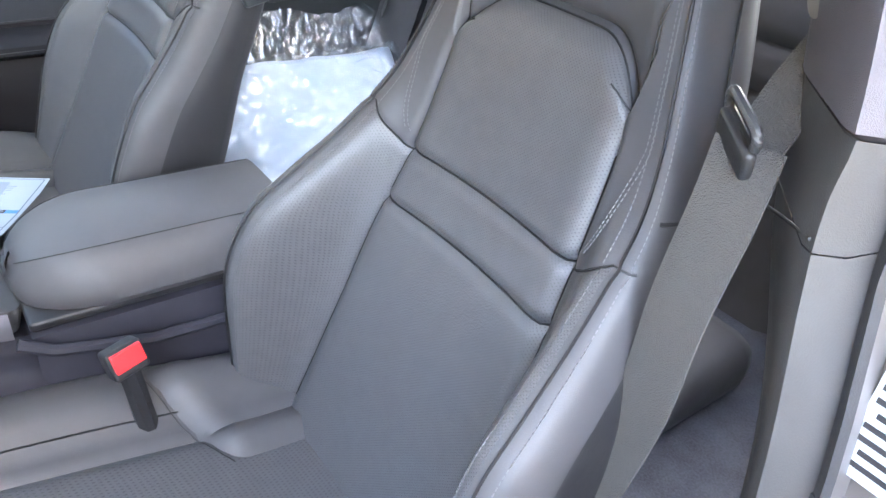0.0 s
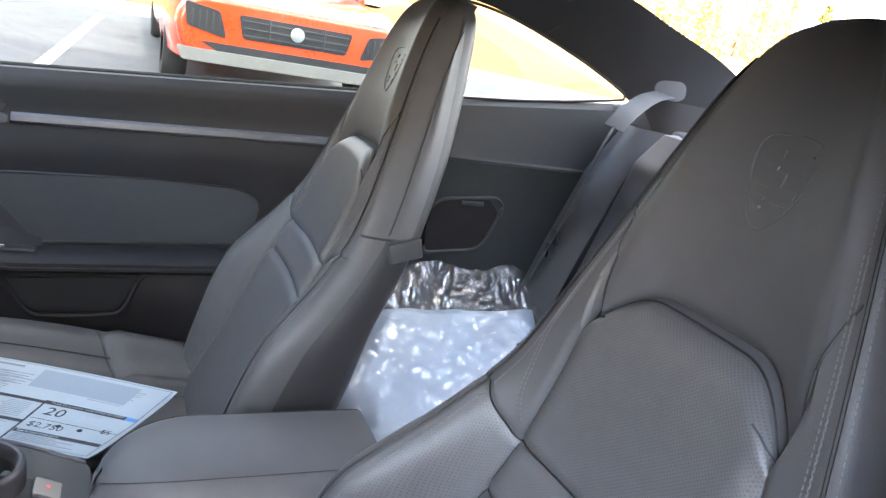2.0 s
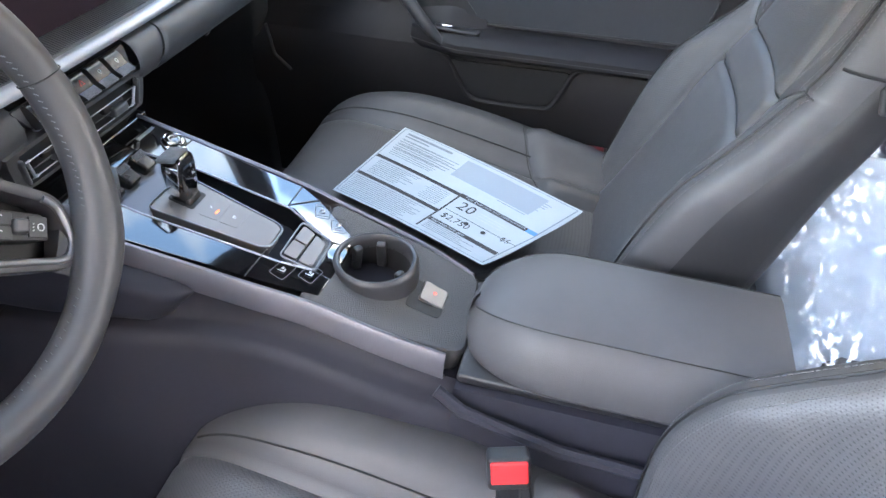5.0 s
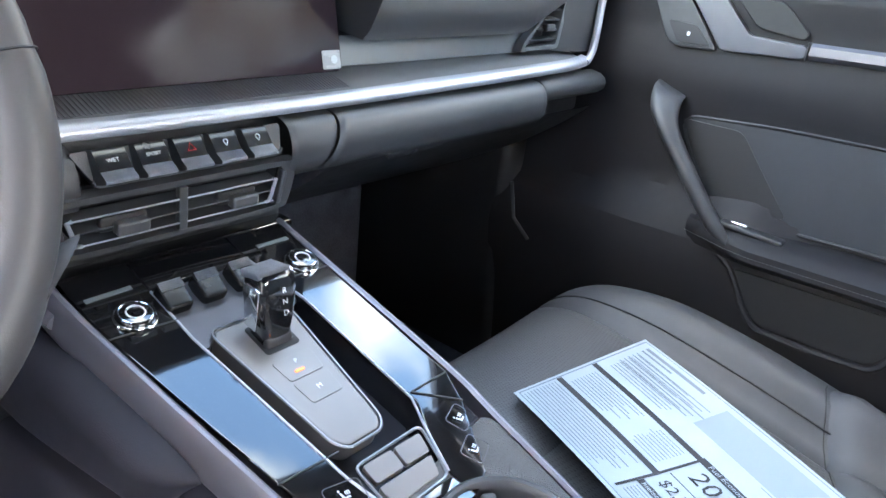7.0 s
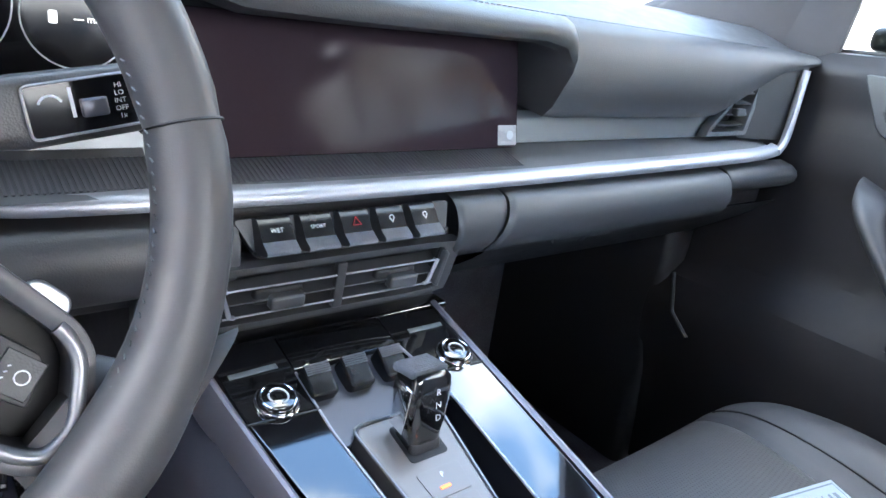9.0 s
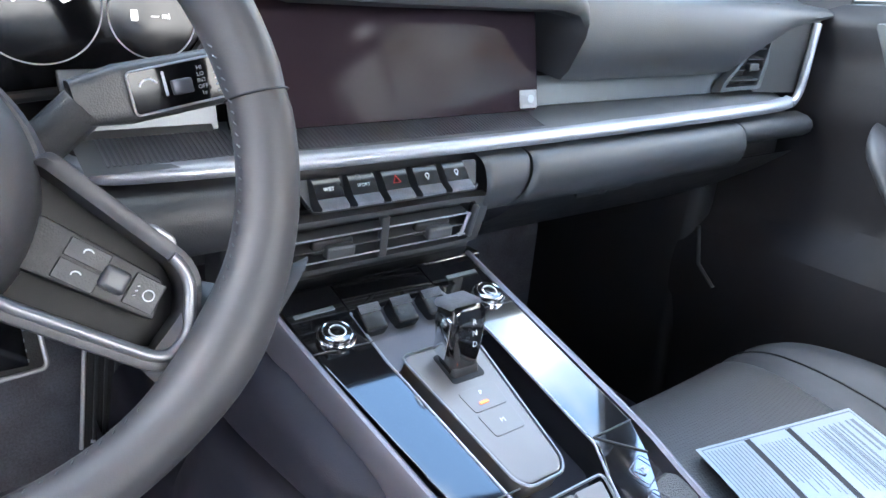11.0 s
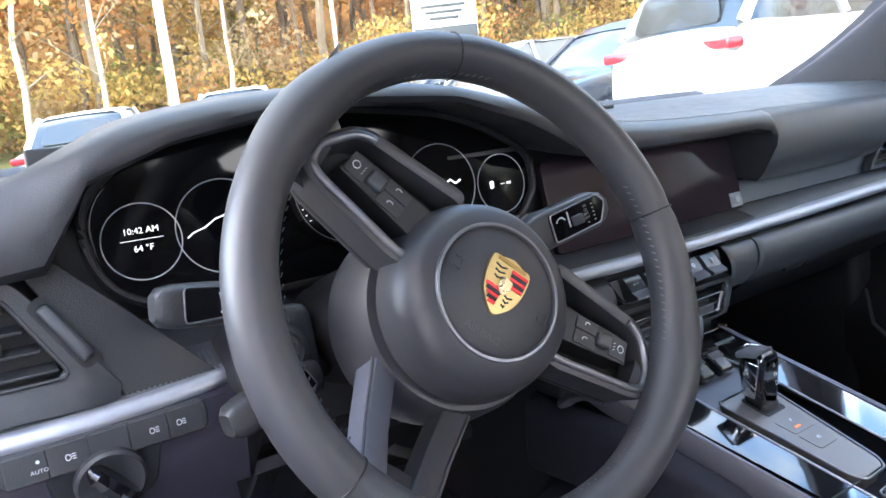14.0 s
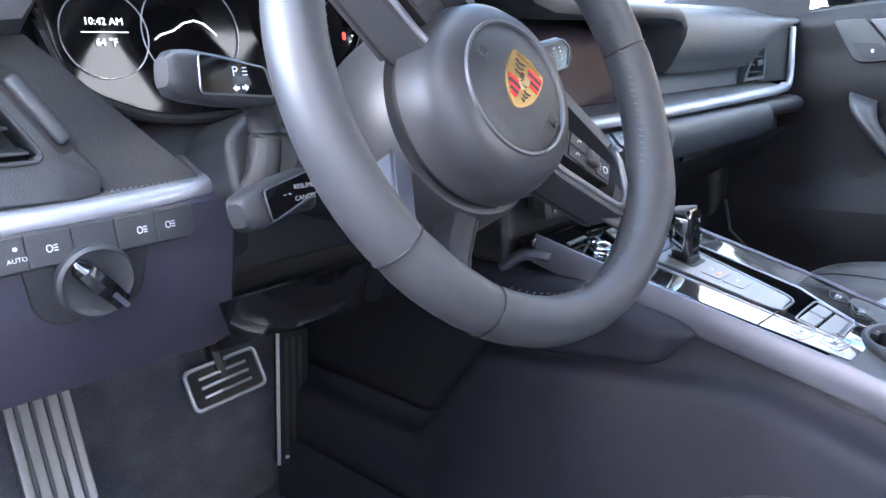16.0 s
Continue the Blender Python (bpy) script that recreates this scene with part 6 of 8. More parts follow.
part("arm", tube([m @ Vector((-0.05, -0.002, -0.006)), m @ Vector((-0.075, -0.018, -0.012)), m @ Vector((-0.11, -0.05, -0.02))], 0.012, 10), HARD_GREY, rst)
part("face", prism(soften([(-0.028, 0.011), (0.026, 0.0125), (0.033, 0.004), (0.024, -0.011), (-0.028, -0.012)], 0.003), 0.002, m @ Matrix.Translation((0, 0, 0.0058)), 0.0005), DISPLAY, rst)
part("face_trim", tube([m @ Vector((x, y, 0.0062)) for x, y in soften([(-0.028, 0.011), (0.026, 0.0125), (0.033, 0.004), (0.024, -0.011), (-0.028, -0.012)], 0.003)], 0.0007, 5, True), SATIN, rst)
for k, word in enumerate(("HI", "LO", "INT", "OFF", "1x")):
    part("lettering", text_mesh(word, 0.0032, m @ Matrix.Translation((0.0105, 0.0070 - 0.0034 * k, 0.0062))), WHITE_MARK, rst)
    part("arrow_mark", prism([(0.0175, 0.0062 - 0.0034 * k), (0.0198, 0.0062 - 0.0034 * k), (0.01865, 0.0078 - 0.0034 * k)], 0.0002, m @ Matrix.Translation((0, 0, 0.0062)), 0), WHITE_MARK, rst)
part("slider", rbox((-0.001, -0.001, 0.007), (0.011, 0.008, 0.005), 0.001), SATIN_DARK, rst).data.transform(m)
part("wiper_symbol", tube([m @ Vector((-0.018 + 0.005 * math.cos(a), 0.001 + 0.005 * math.sin(a), 0.0062)) for a in np.linspace(0.4, 2.75, 7)], 0.0006, 4), WHITE_MARK, rst)
part("level_symbol", rbox((-0.0095, 0.002, 0.0062), (0.0015, 0.013, 0.0005), 0), WHITE_MARK, rst).data.transform(m)

# ---- pedals ----
br = thing("brake_pedal", (-0.276, 0.44, 0.42), "brake pedal with a bright metal frame", "pedal")
BP = frame_of((-0.266, 0.440, 0.437), (1, 0.05, 0.02), (0, 0.45, 1))
part("pad", prism(rounded(0.104, 0.052, 0.008), 0.008, BP, 0.003), RUBBER, br)
part("pad_frame", tube([BP @ Vector((x, y, 0.0015)) for x, y in rounded(0.104, 0.052, 0.008)], 0.003, 8, True), SATIN, br)
for k in (-1, 0, 1):
    part("pad_rib", rbox((0, 0.012 * k, 0.001), (0.070, 0.004, 0.004), 0.001), SATIN, br).data.transform(BP)
part("arm", tube([BP @ Vector((0.0, 0.0, -0.01)), (-0.272, 0.47, 0.52), (-0.27, 0.48, 0.70)], 0.012, 8), HARD, br)
ac = thing("accelerator_pedal", (-0.176, 0.445, 0.25), "tall ribbed accelerator pedal with a bright edge", "pedal")
AP = frame_of((-0.146, 0.472, 0.356), (1, 0.0, -0.14), (0.146, 0.05, 1))
part("pad", prism(rounded(0.054, 0.200, 0.006), 0.010, AP, 0.002), RUBBER, ac)
part("bright_edge", tube([AP @ Vector((-0.027, 0.099, 0.001)), AP @ Vector((-0.027, -0.099, 0.001))], 0.0028, 6), BRUSHED, ac)
for k in (-1, 0, 1):
    part("pad_rib", rbox((0.012 * k, 0, 0.001), (0.004, 0.18, 0.004), 0.001), HARD_GREY, ac).data.transform(AP)
for k in (-1, 0, 1):
    part("stud", rbox((0.013 * k, -0.090, 0.002), (0.006, 0.005, 0.003), 0.001), BRUSHED, ac).data.transform(AP)
fr = thing("foot_rest", (-0.53, 0.27, 0.35), "ribbed grey foot rest", "foot rest")
FR = frame_of((-0.510, 0.32, 0.471), (1, 0, -0.05), (0.03, 0.45, 1.0))
part("plate", prism(rounded(0.060, 0.26, 0.006), 0.012, FR, 0.003), GREY_PLATE, fr)
for k in (-1.5, -0.5, 0.5, 1.5):
    part("rib", rbox((0.013 * k, 0, 0.001), (0.004, 0.25, 0.004), 0.001), HARD_GREY, fr).data.transform(FR)
part("wedge", rbox((-0.510, 0.41, 0.38), (0.09, 0.12, 0.36), 0.02, (-24, 0, 0)), CARPET, fr)
# ---- passenger door ----
def sill(y):
    return 0.885 - 0.062 * y


door = thing("passenger_door", (0.72, -0.35, 0.20), "closed black leather door lining with grab handle and pocket", "car door", kind="structure")
ys = [0.20 - 1.15 * i / 60 for i in range(61)]


def door_x(y, z):
    """Depth of the door lining at a place along and up the door."""
    s = sill(y)
    k = (z - 0.2) / (s - 0.2)
    up = float(np.interp(y, (-0.30, -0.19, 0.16), (0.0, 0.075, 0.0)))
    x = float(np.interp(k, (0.0, 0.25 + 0.5 * up, 0.40 + up, 0.455 + up, 0.50 + up, 0.53 + up, 0.60 + 0.6 * up, 0.72, 0.80, 0.86, 0.90, 0.97, 1.0), (0.700, 0.680, 0.664, 0.668, 0.684, 0.712, 0.714, 0.706, 0.692, 0.696, 0.700, 0.694, 0.712)))
    return x - 0.03 * max(0.0, (y - 0.02)) * 4 * 0.5


def lining(z0, z1, n, ya=0.20, yb=-0.95):
    rows = []
    for y in ys:
        if yb - 1e-6 <= y <= ya + 1e-6:
            s = sill(y)
            rows.append([(door_x(y, z), y, z) for z in (0.2 + (s - 0.2) * (z0 + (z1 - z0) * i / n) for i in range(n + 1))])
    return grid(rows)


part("lower_lining", lining(0.0, 0.50, 16), LINING, door)
part("middle_lining", lining(0.50, 0.86, 14), LINING, door)
part("upper_lining", lining(0.86, 1.0, 10), LINING, door)
part("sill_cap", grid([[(door_x(y, sill(y)), y, sill(y)), (0.722, y, sill(y) + 0.002), (0.745, y, sill(y) - 0.004)] for y in ys]), LINING, door)
part("door_skin", rbox((0.80, -0.35, 0.55), (0.09, 1.3, 0.62), 0.03), BODY_GREY, door)
zs_ = lambda y: 0.815 - 0.030 * (y + 0.2)
part("trim_strip", grid([[(0.688, y, zs_(y) + 0.010), (0.682, y, zs_(y) + 0.006), (0.681, y, zs_(y) - 0.004), (0.688, y, zs_(y) - 0.010)] for y in np.linspace(-0.205, -0.95, 20)]), SATIN_DARK, door, "satin grey trim strip")
part("strip_joint", rbox((0.684, -0.203, zs_(-0.2)), (0.012, 0.002, 0.022), 0), WELL, door)
part("release_lever", prism(soften([(-0.058, 0.034), (-0.010, 0.034), (0.030, -0.006), (0.100, -0.008), (0.100, -0.024), (-0.002, -0.030)], 0.006), 0.008, frame_of((0.688, -0.10, 0.828), (0, -1, 0), (0, 0, 1)), 0.003), SATIN_DARK, door, "satin release lever")
# flat sheet; the shade inside the bowl is its near-black colour
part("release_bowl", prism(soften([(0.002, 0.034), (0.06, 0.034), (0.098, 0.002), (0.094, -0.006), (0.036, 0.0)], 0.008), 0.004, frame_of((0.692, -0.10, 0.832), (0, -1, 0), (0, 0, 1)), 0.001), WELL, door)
part("memory_plate", prism(soften([(-0.112, 0.036), (-0.062, 0.036), (-0.006, -0.032), (-0.062, -0.034), (-0.078, -0.028)], 0.008), 0.006, frame_of((0.6885, -0.10, 0.828), (0, -1, 0), (0, 0, 1)), 0.002), HARD_GREY, door, "panel of lock and memory keys")
part("lock_key", prism(soften([(-0.080, -0.002), (-0.040, -0.004), (-0.016, -0.028), (-0.062, -0.029)], 0.004), 0.003, frame_of((0.6868, -0.10, 0.828), (0, -1, 0), (0, 0, 1)), 0.001), HARD, door)
part("lock_symbol", prism(rounded(0.004, 0.005, 0.001, 3, -0.048, -0.016), 0.0004, frame_of((0.6862, -0.10, 0.828), (0, -1, 0), (0, 0, 1)), 0), WHITE_MARK, door)
inset = soften([(0.060, 0.704), (0.20, 0.716), (0.45, 0.722), (0.60, 0.716), (0.645, 0.690), (0.62, 0.60), (0.20, 0.585), (0.12, 0.60)], 0.03)
part("inset_panel", prism([(a, b) for a, b in inset], 0.006, frame_of((0.7035, 0.0, 0.0), (0, -1, 0), (0.0, 0, 1)), 0.004), SLATE_LEATHER, door, "smooth slate leather inset")
part("inset_piping", tube([(0.7035, -a, b) for a, b in inset], 0.0022, 6, True), HARD, door)
part("speaker_field", prism(soften([(0.065, 0.700), (0.15, 0.700), (0.235, 0.60), (0.13, 0.60)], 0.01), 0.004, frame_of((0.7015, 0.0, 0.0), (0, -1, 0), (0, 0, 1)), 0.001), HARD, door)
arm_rows = []
for i in range(24):
    y = -0.118 - 0.75 * i / 23
    z = 0.565 + 0.016 * i / 23
    k = min(1.0, 0.35 + i / 4)
    arm_rows.append([(0.712, y, z + 0.012), (0.680, y, z + 0.014), (0.690 - 0.045 * k, y, z + 0.010), (0.690 - 0.056 * k, y, z), (0.690 - 0.056 * k, y, z - 0.014), (0.690 - 0.048 * k, y, z - 0.022), (0.69, y, z - 0.028)])
ar = part("arm_pad", grid(arm_rows), LINING, door, "padded leather arm pad")
part("arm_seam", stitches([(r[4][0] - 0.0005, r[4][1], r[4][2] + 0.006) for r in arm_rows]), STITCH, ar)
part("arm_cap", grid([arm_rows[0], [(0.700, -0.112, 0.562)] * 7]), LEATHER, ar)
part("grab_handle", grid([[(x + 0.013 * math.cos(a), y + 0.024 * math.sin(a) * 0.9, z + 0.024 * math.sin(a) * 0.35) for a in np.linspace(0, 2 * math.pi, 17)[:-1]] for x, y, z in smooth_line([(0.690, -0.046, 0.738), (0.668, -0.050, 0.728), (0.652, -0.062, 0.700), (0.646, -0.105, 0.648), (0.646, -0.150, 0.595), (0.652, -0.172, 0.568)], 5)], True, True), SOFT, door, "leather grab handle")
wsw = part("window_switch", rbox((0.668, -0.205, 0.582), (0.020, 0.085, 0.008), 0.003, (2, 0, 0)), HARD, door)
part("switch_lip", rbox((0.668, -0.188, 0.588), (0.010, 0.022, 0.006), 0.002), CHROME, wsw)
# flat sheet on the lining, its black standing in for the pocket's shade
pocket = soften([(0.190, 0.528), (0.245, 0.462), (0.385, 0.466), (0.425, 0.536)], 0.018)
part("door_pocket", prism(pocket, 0.004, frame_of((0.6605, 0, 0), (0, -1, 0), (0, 0, 1)), 0.0005), WELL, door, "flat near-black sheet standing in for the shaded door pocket")
lip = smooth_line([(0.17, 0.545, 0), (0.195, 0.525, 0), (0.235, 0.465, 0), (0.27, 0.456, 0), (0.36, 0.459, 0), (0.395, 0.470, 0), (0.425, 0.536, 0), (0.46, 0.548, 0)], 5)
part("pocket_lip", tube([(0.660, -p.x, p.y) for p in lip], 0.005, 8), LINING, door)
part("kick_seam", tube([(0.645, 0.16, 0.55), (0.650, 0.15, 0.49), (0.655, 0.12, 0.46)], 0.003, 6), HARD_GREY, door)
part("front_shut", rbox((0.69, 0.38, 0.50), (0.06, 0.40, 0.80), 0.02), HARD, door)

# exterior mirror beyond the glass
mir = thing("door_mirror", (0.86, -0.02, 0.90), "body-coloured exterior mirror outside the passenger window", "door mirror")
part("shell", grid([[(0.965 + 0.165 * r * math.cos(a), -0.02 + d, 0.938 + 0.078 * r * math.sin(a)) for a in np.linspace(0, 2 * math.pi, 41)[:-1]] for d, r in ((-0.032, 0.96), (-0.024, 1.0), (0.02, 0.98), (0.07, 0.75), (0.10, 0.3))], True, True), BODY_GREY, mir)
part("mirror_glass", grid([[(0.965 + 0.150 * r * math.cos(a), -0.0535, 0.938 + 0.066 * r * math.sin(a)) for a in np.linspace(0, 2 * math.pi, 41)[:-1]] for r in (0.001, 1.0)], True), MIRROR, mir)
part("foot", rbox((0.80, 0.02, 0.905), (0.10, 0.05, 0.03), 0.01), HARD, mir)

# ---- rear side, quarter window, rear seat ----
side = thing("rear_side_panel", (0.70, -1.2, 0.30), "black leatherette rear side panel with speaker recess", "side panel", kind="structure")
rows = []
for i in range(25):
    y = -0.95 - 0.58 * i / 24
    s = sill(y) + 0.02 * i / 24
    c = 0.02 * (i / 24)
    rows.append([(0.70 - c, y, 0.25), (0.690 - c, y, 0.60), (0.684 - c, y, 0.80), (0.672 - c, y, 0.826), (0.686 - c, y, 0.834), (0.692 - c, y, 0.88), (0.690 - c, y, s - 0.01), (0.715 - c, y, s + 0.004)])
part("panel", grid([r[:4] for r in rows]), SIDE_TRIM, side)
part("upper_panel", grid([r[3:] for r in rows]), SIDE_TRIM, side)
part("panel_seam", tube([(r[3][0] + 0.002, r[3][1], r[3][2] + 0.003) for r in rows], 0.002, 6), WELL, side)
spk = soften([(1.000, 0.715), (1.030, 0.738), (1.160, 0.748), (1.182, 0.730), (1.150, 0.640), (1.125, 0.622), (1.000, 0.610)], 0.018)
part("speaker_frame", tube([(0.676, -a, b) for a, b in spk], 0.004, 8, True), SIDE_TRIM, side)
part("speaker_cover", prism(spk, 0.006, frame_of((0.679, 0, 0), (0, -1, 0), (0, 0, 1)), 0.002), LINING, side)
part("speaker_pull", rbox((0.672, -1.10, 0.732), (0.006, 0.055, 0.010), 0.003), HARD_GREY, side)
cp = [[(0.715, -0.96, 1.165), (0.715, -1.10, 1.148), (0.712, -1.25, 1.105), (0.705, -1.40, 1.045), (0.695, -1.455, 1.012), (0.685, -1.50, 0.985)],
      [(0.66, -1.00, 1.20), (0.66, -1.15, 1.185), (0.665, -1.32, 1.145), (0.665, -1.48, 1.085), (0.655, -1.56, 1.03), (0.645, -1.62, 0.98)],
      [(0.58, -1.14, 1.238), (0.585, -1.30, 1.222), (0.59, -1.46, 1.175), (0.592, -1.62, 1.125), (0.585, -1.74, 1.06), (0.58, -1.80, 0.99)]]
rowsC = [smooth_line(r, 5) for r in cp]
part("c_pillar", grid(rowsC), FABRIC, side, "dark cloth rear pillar")
part("pillar_seam", tube([(0.712, -1.215, 1.120), (0.672, -1.255, 1.160), (0.595, -1.345, 1.210)], 0.003, 6), WELL, side)
part("pillar_lower", grid([[(0.690, -1.46, 1.008), (0.650, -1.56, 1.02), (0.585, -1.76, 1.02)], [(0.680, -1.53, 0.94), (0.62, -1.60, 0.94), (0.55, -1.80, 0.94)], [(0.68, -1.53, 0.30), (0.62, -1.60, 0.30), (0.55, -1.80, 0.30)]]), HARD, side)
part("belt_slot", prism(rounded(0.07, 0.05, 0.02), 0.004, frame_of((0.618, -1.515, 1.045), (-0.6, -0.8, 0.1), (0.3, -0.4, 1)), 0.001), WELL, side)
part("window_rubber", tube(smooth_line([(0.702, -0.965, 0.952), (0.700, -1.2, 0.970), (0.696, -1.42, 1.000), (0.696, -1.452, 1.012), (0.700, -1.43, 1.030), (0.708, -1.30, 1.085), (0.712, -1.12, 1.140), (0.714, -0.97, 1.158)], 6), 0.0035, 6), RUBBER, side)
part("quarter_glass", grid([[(0.720, -0.965, 0.952), (0.705, -1.45, 1.008)], [(0.722, -0.965, 1.16), (0.706, -1.445, 1.015)]]), GLASS, side)
part("door_glass", grid([[(0.735, y, sill(y)) for y in (0.10, -0.4, -0.955)], [(0.69, y, 1.16) for y in (-0.10, -0.45, -0.955)]]), GLASS, side)
part("glass_seal", tube([(0.7365, y, sill(y) + 0.003) for y in np.linspace(0.2, -0.96, 12)], 0.004, 6), RUBBER, side)
part("rear_post", tube([(0.722, -0.955, 0.94), (0.705, -0.955, 1.17)], 0.006, 8), RUBBER, side)

rear = thing("rear_bench", (0.0, -1.15, 0.3), "black leather rear seat with ribbed backrest", "car seat")
for x0, x1 in ((0.12, 0.47), (-0.47, -0.12)):
    rows = []
    for i in range(41):
        z = 0.46 + 0.50 * i / 40
        y = -1.20 - 0.32 * (z - 0.46) - 0.05 * max(0.0, z - 0.90) * 12
        g = 0.008 * (groove(z - 0.865, 0.006) + groove(z - 0.800, 0.006) + groove(z - 0.735, 0.006))
        rows.append([(x0 - 0.015, y - 0.06, z), (x0, y - 0.012, z), (x0 + 0.02, y - g, z), (0.5 * (x0 + x1), y + 0.006 - g, z), (x1 - 0.02, y - g, z), (x1, y - 0.012, z), (x1 + 0.015, y - 0.06, z)])
    part("backrest", grid(rows), LEATHER, rear)
    part("backrest_top", grid([rows[-1], [(p[0], -1.50, 0.945) for p in rows[-1]]]), LEATHER, rear)
    part("cushion", rbox((0.5 * (x0 + x1), -1.0, 0.40), (0.36, 0.44, 0.10), 0.04), LEATHER, rear)
part("side_bolster", grid([[(0.485, y0, z), (0.53, y0 + 0.03, z), (0.60, y0 + 0.02, z), (0.66, y0 - 0.06, z)] for z, y0 in ((0.40, -1.19), (0.65, -1.27), (0.85, -1.345), (0.96, -1.42))]), LEATHER, rear)
part("middle_tray", rbox((0, -1.05, 0.40), (0.24, 0.6, 0.12), 0.03), SOFT, rear)
part("backrest_carrier", rbox((0.0, -1.55, 0.66), (1.2, 0.06, 0.56), 0.02), CARPET, rear)
part("seat_floor", rbox((0, -1.0, 0.30), (1.36, 0.75, 0.10), 0.02), CARPET, rear)
shelf2 = thing("parcel_shelf", (0, -1.7, 0.94), "grey cloth parcel shelf below the rear window", "parcel shelf", kind="structure")
part("deck", rbox((0, -1.72, 0.945), (1.2, 0.38, 0.03), 0.012), SHELF_CLOTH, shelf2)
part("rear_lip", rbox((0, -1.93, 0.965), (1.2, 0.06, 0.07), 0.02), SHELF_CLOTH, shelf2)


def strap(points, width, side_dir, mat, thing_ob, thick=0.0014, name="webbing"):
    pts = smooth_line(points, 8)
    rows = []
    for i, p in enumerate(pts):
        t = (pts[min(i + 1, len(pts) - 1)] - pts[max(i - 1, 0)]).normalized()
        s = Vector(side_dir if not callable(side_dir) else side_dir(i / (len(pts) - 1))).normalized()
        s = (s - t * s.dot(t)).normalized()
        nrm = s.cross(t) * thick
        rows.append([p - s * width / 2, p - s * width / 2 + nrm, p + s * width / 2 + nrm, p + s * width / 2])
    return part(name, grid(rows, True, True), mat, thing_ob)


rb = thing("rear_seat_belt", (0.52, -1.3, 0.7), "grey woven rear seat belt over the backrest shoulder", "seat belt")
strap([(0.612, -1.50, 1.035), (0.565, -1.42, 1.022), (0.520, -1.345, 0.992), (0.506, -1.305, 0.955)], 0.046, (0.75, 0.5, 0.15), BELT_LIGHT, rb)
strap([(0.506, -1.307, 0.958), (0.508, -1.285, 0.90), (0.520, -1.270, 0.82), (0.540, -1.258, 0.74), (0.560, -1.22, 0.60)], 0.046, (0.85, -0.5, 0.0), BELT_LIGHT, rb)
part("tongue", rbox((0.552, -1.252, 0.700), (0.035, 0.008, 0.030), 0.004), HARD, rb)
part("tongue_plate", rbox((0.556, -1.244, 0.668), (0.016, 0.003, 0.030), 0.001), CHROME, rb)

# ---- driver's side pillar and belt ----
pil = thing("door_pillar", (-0.64, -0.8, 0.3), "grey trimmed centre pillar beside the driver seat", "pillar", kind="structure")
inner = table((0.20, 0.64, 0.85, 0.91, 1.118, 1.20), (-0.70, -0.647, -0.584, -0.576, -0.525, -0.50))
outer = table((0.20, 0.64, 0.868, 0.945, 1.103, 1.20), (-0.72, -0.690, -0.648, -0.642, -0.602, -0.575))


def pillar_rows(z0, z1, n, off=0.0):
    rows = []
    for i in range(n + 1):
        z = z0 + (z1 - z0) * i / n
        a, b = inner(z), outer(z)
        rows.append([(a + 0.03, -0.86, z), (a - 0.002, -0.775 - off, z), (a - 0.010, -0.762 - off, z), (b + 0.008, -0.702 - off, z), (b, -0.698 - off, z), (b - 0.012, -0.712 - off, z), (b - 0.018, -0.74, z)])
    return rows


part("upper_trim", grid(pillar_rows(0.932, 1.20, 16)), PILLAR_CLOTH, pil, "violet grey upper pillar trim")
part("upper_trim_foot", grid([pillar_rows(0.932, 0.934, 1)[0], pillar_rows(0.926, 0.928, 1, 0.012)[0]]), PILLAR_CLOTH, pil)
part("lower_trim", grid(pillar_rows(0.866, 0.928, 6, 0.004)), PILLAR_PLASTIC, pil)
part("base_trim", grid(pillar_rows(0.20, 0.865, 20, 0.004)), PILLAR_PLASTIC, pil)
part("trim_joint", tube([(inner(0.868) - 0.004, -0.768, 0.846), (0.5 * (inner(0.866) + outer(0.866)), -0.735, 0.860), (outer(0.866) + 0.004, -0.703, 0.872)], 0.0012, 6), WELL, pil)
part("belt_height_slot", prism(rounded(0.030, 0.085, 0.013), 0.003, frame_of((inner(1.0) - 0.012, -0.7595, 1.002), (-0.72, 0.66, 0.18), (0.22, 0, 1)), 0.001), TAUPE, pil)
part("slot_recess", prism(rounded(0.016, 0.062, 0.008), 0.003, frame_of((inner(1.0) - 0.010, -0.7605, 1.002), (-0.72, 0.66, 0.18), (0.22, 0, 1)) @ Matrix.Translation((0, 0, 0.0015)), 0), WELL, pil)
jamb_rows = []
for i in range(24):
    z = 0.20 + 1.0 * i / 23
    b = outer(z)
    jamb_rows.append([(b - 0.015, -0.74, z), (b - 0.019, -0.738, z), (b - 0.024, -0.733, z), (b - 0.028, -0.738, z), (b - 0.031, -0.752, z), (b - 0.066, -0.756, z), (b - 0.072, -0.748, z), (b - 0.084, -0.77, z), (b - 0.10, -0.90, z), (b - 0.12, -1.2, z)])
part("seal", grid([r[:4] for r in jamb_rows]), HARD_GREY, pil)
part("jamb", grid([r[3:] for r in jamb_rows]), BODY_GREY, pil, "painted door jamb")
LB = frame_of((-0.718, -0.752, 0.768), (-1, 0.05, 0.05), (-0.22, 0.0, 1.0))
st = part("sticker", prism(rounded(0.040, 0.085, 0.002), 0.0006, LB @ Matrix.Translation((0, 0, 0.006)), 0), PAPER, pil, "white printed type label")
for k in range(8):
    part("print_bar", rbox((0.0, 0.034 - 0.0095 * k, 0.0063), (0.034 if k % 3 else 0.026, 0.0040, 0.0004), 0), INK, st).data.transform(LB)
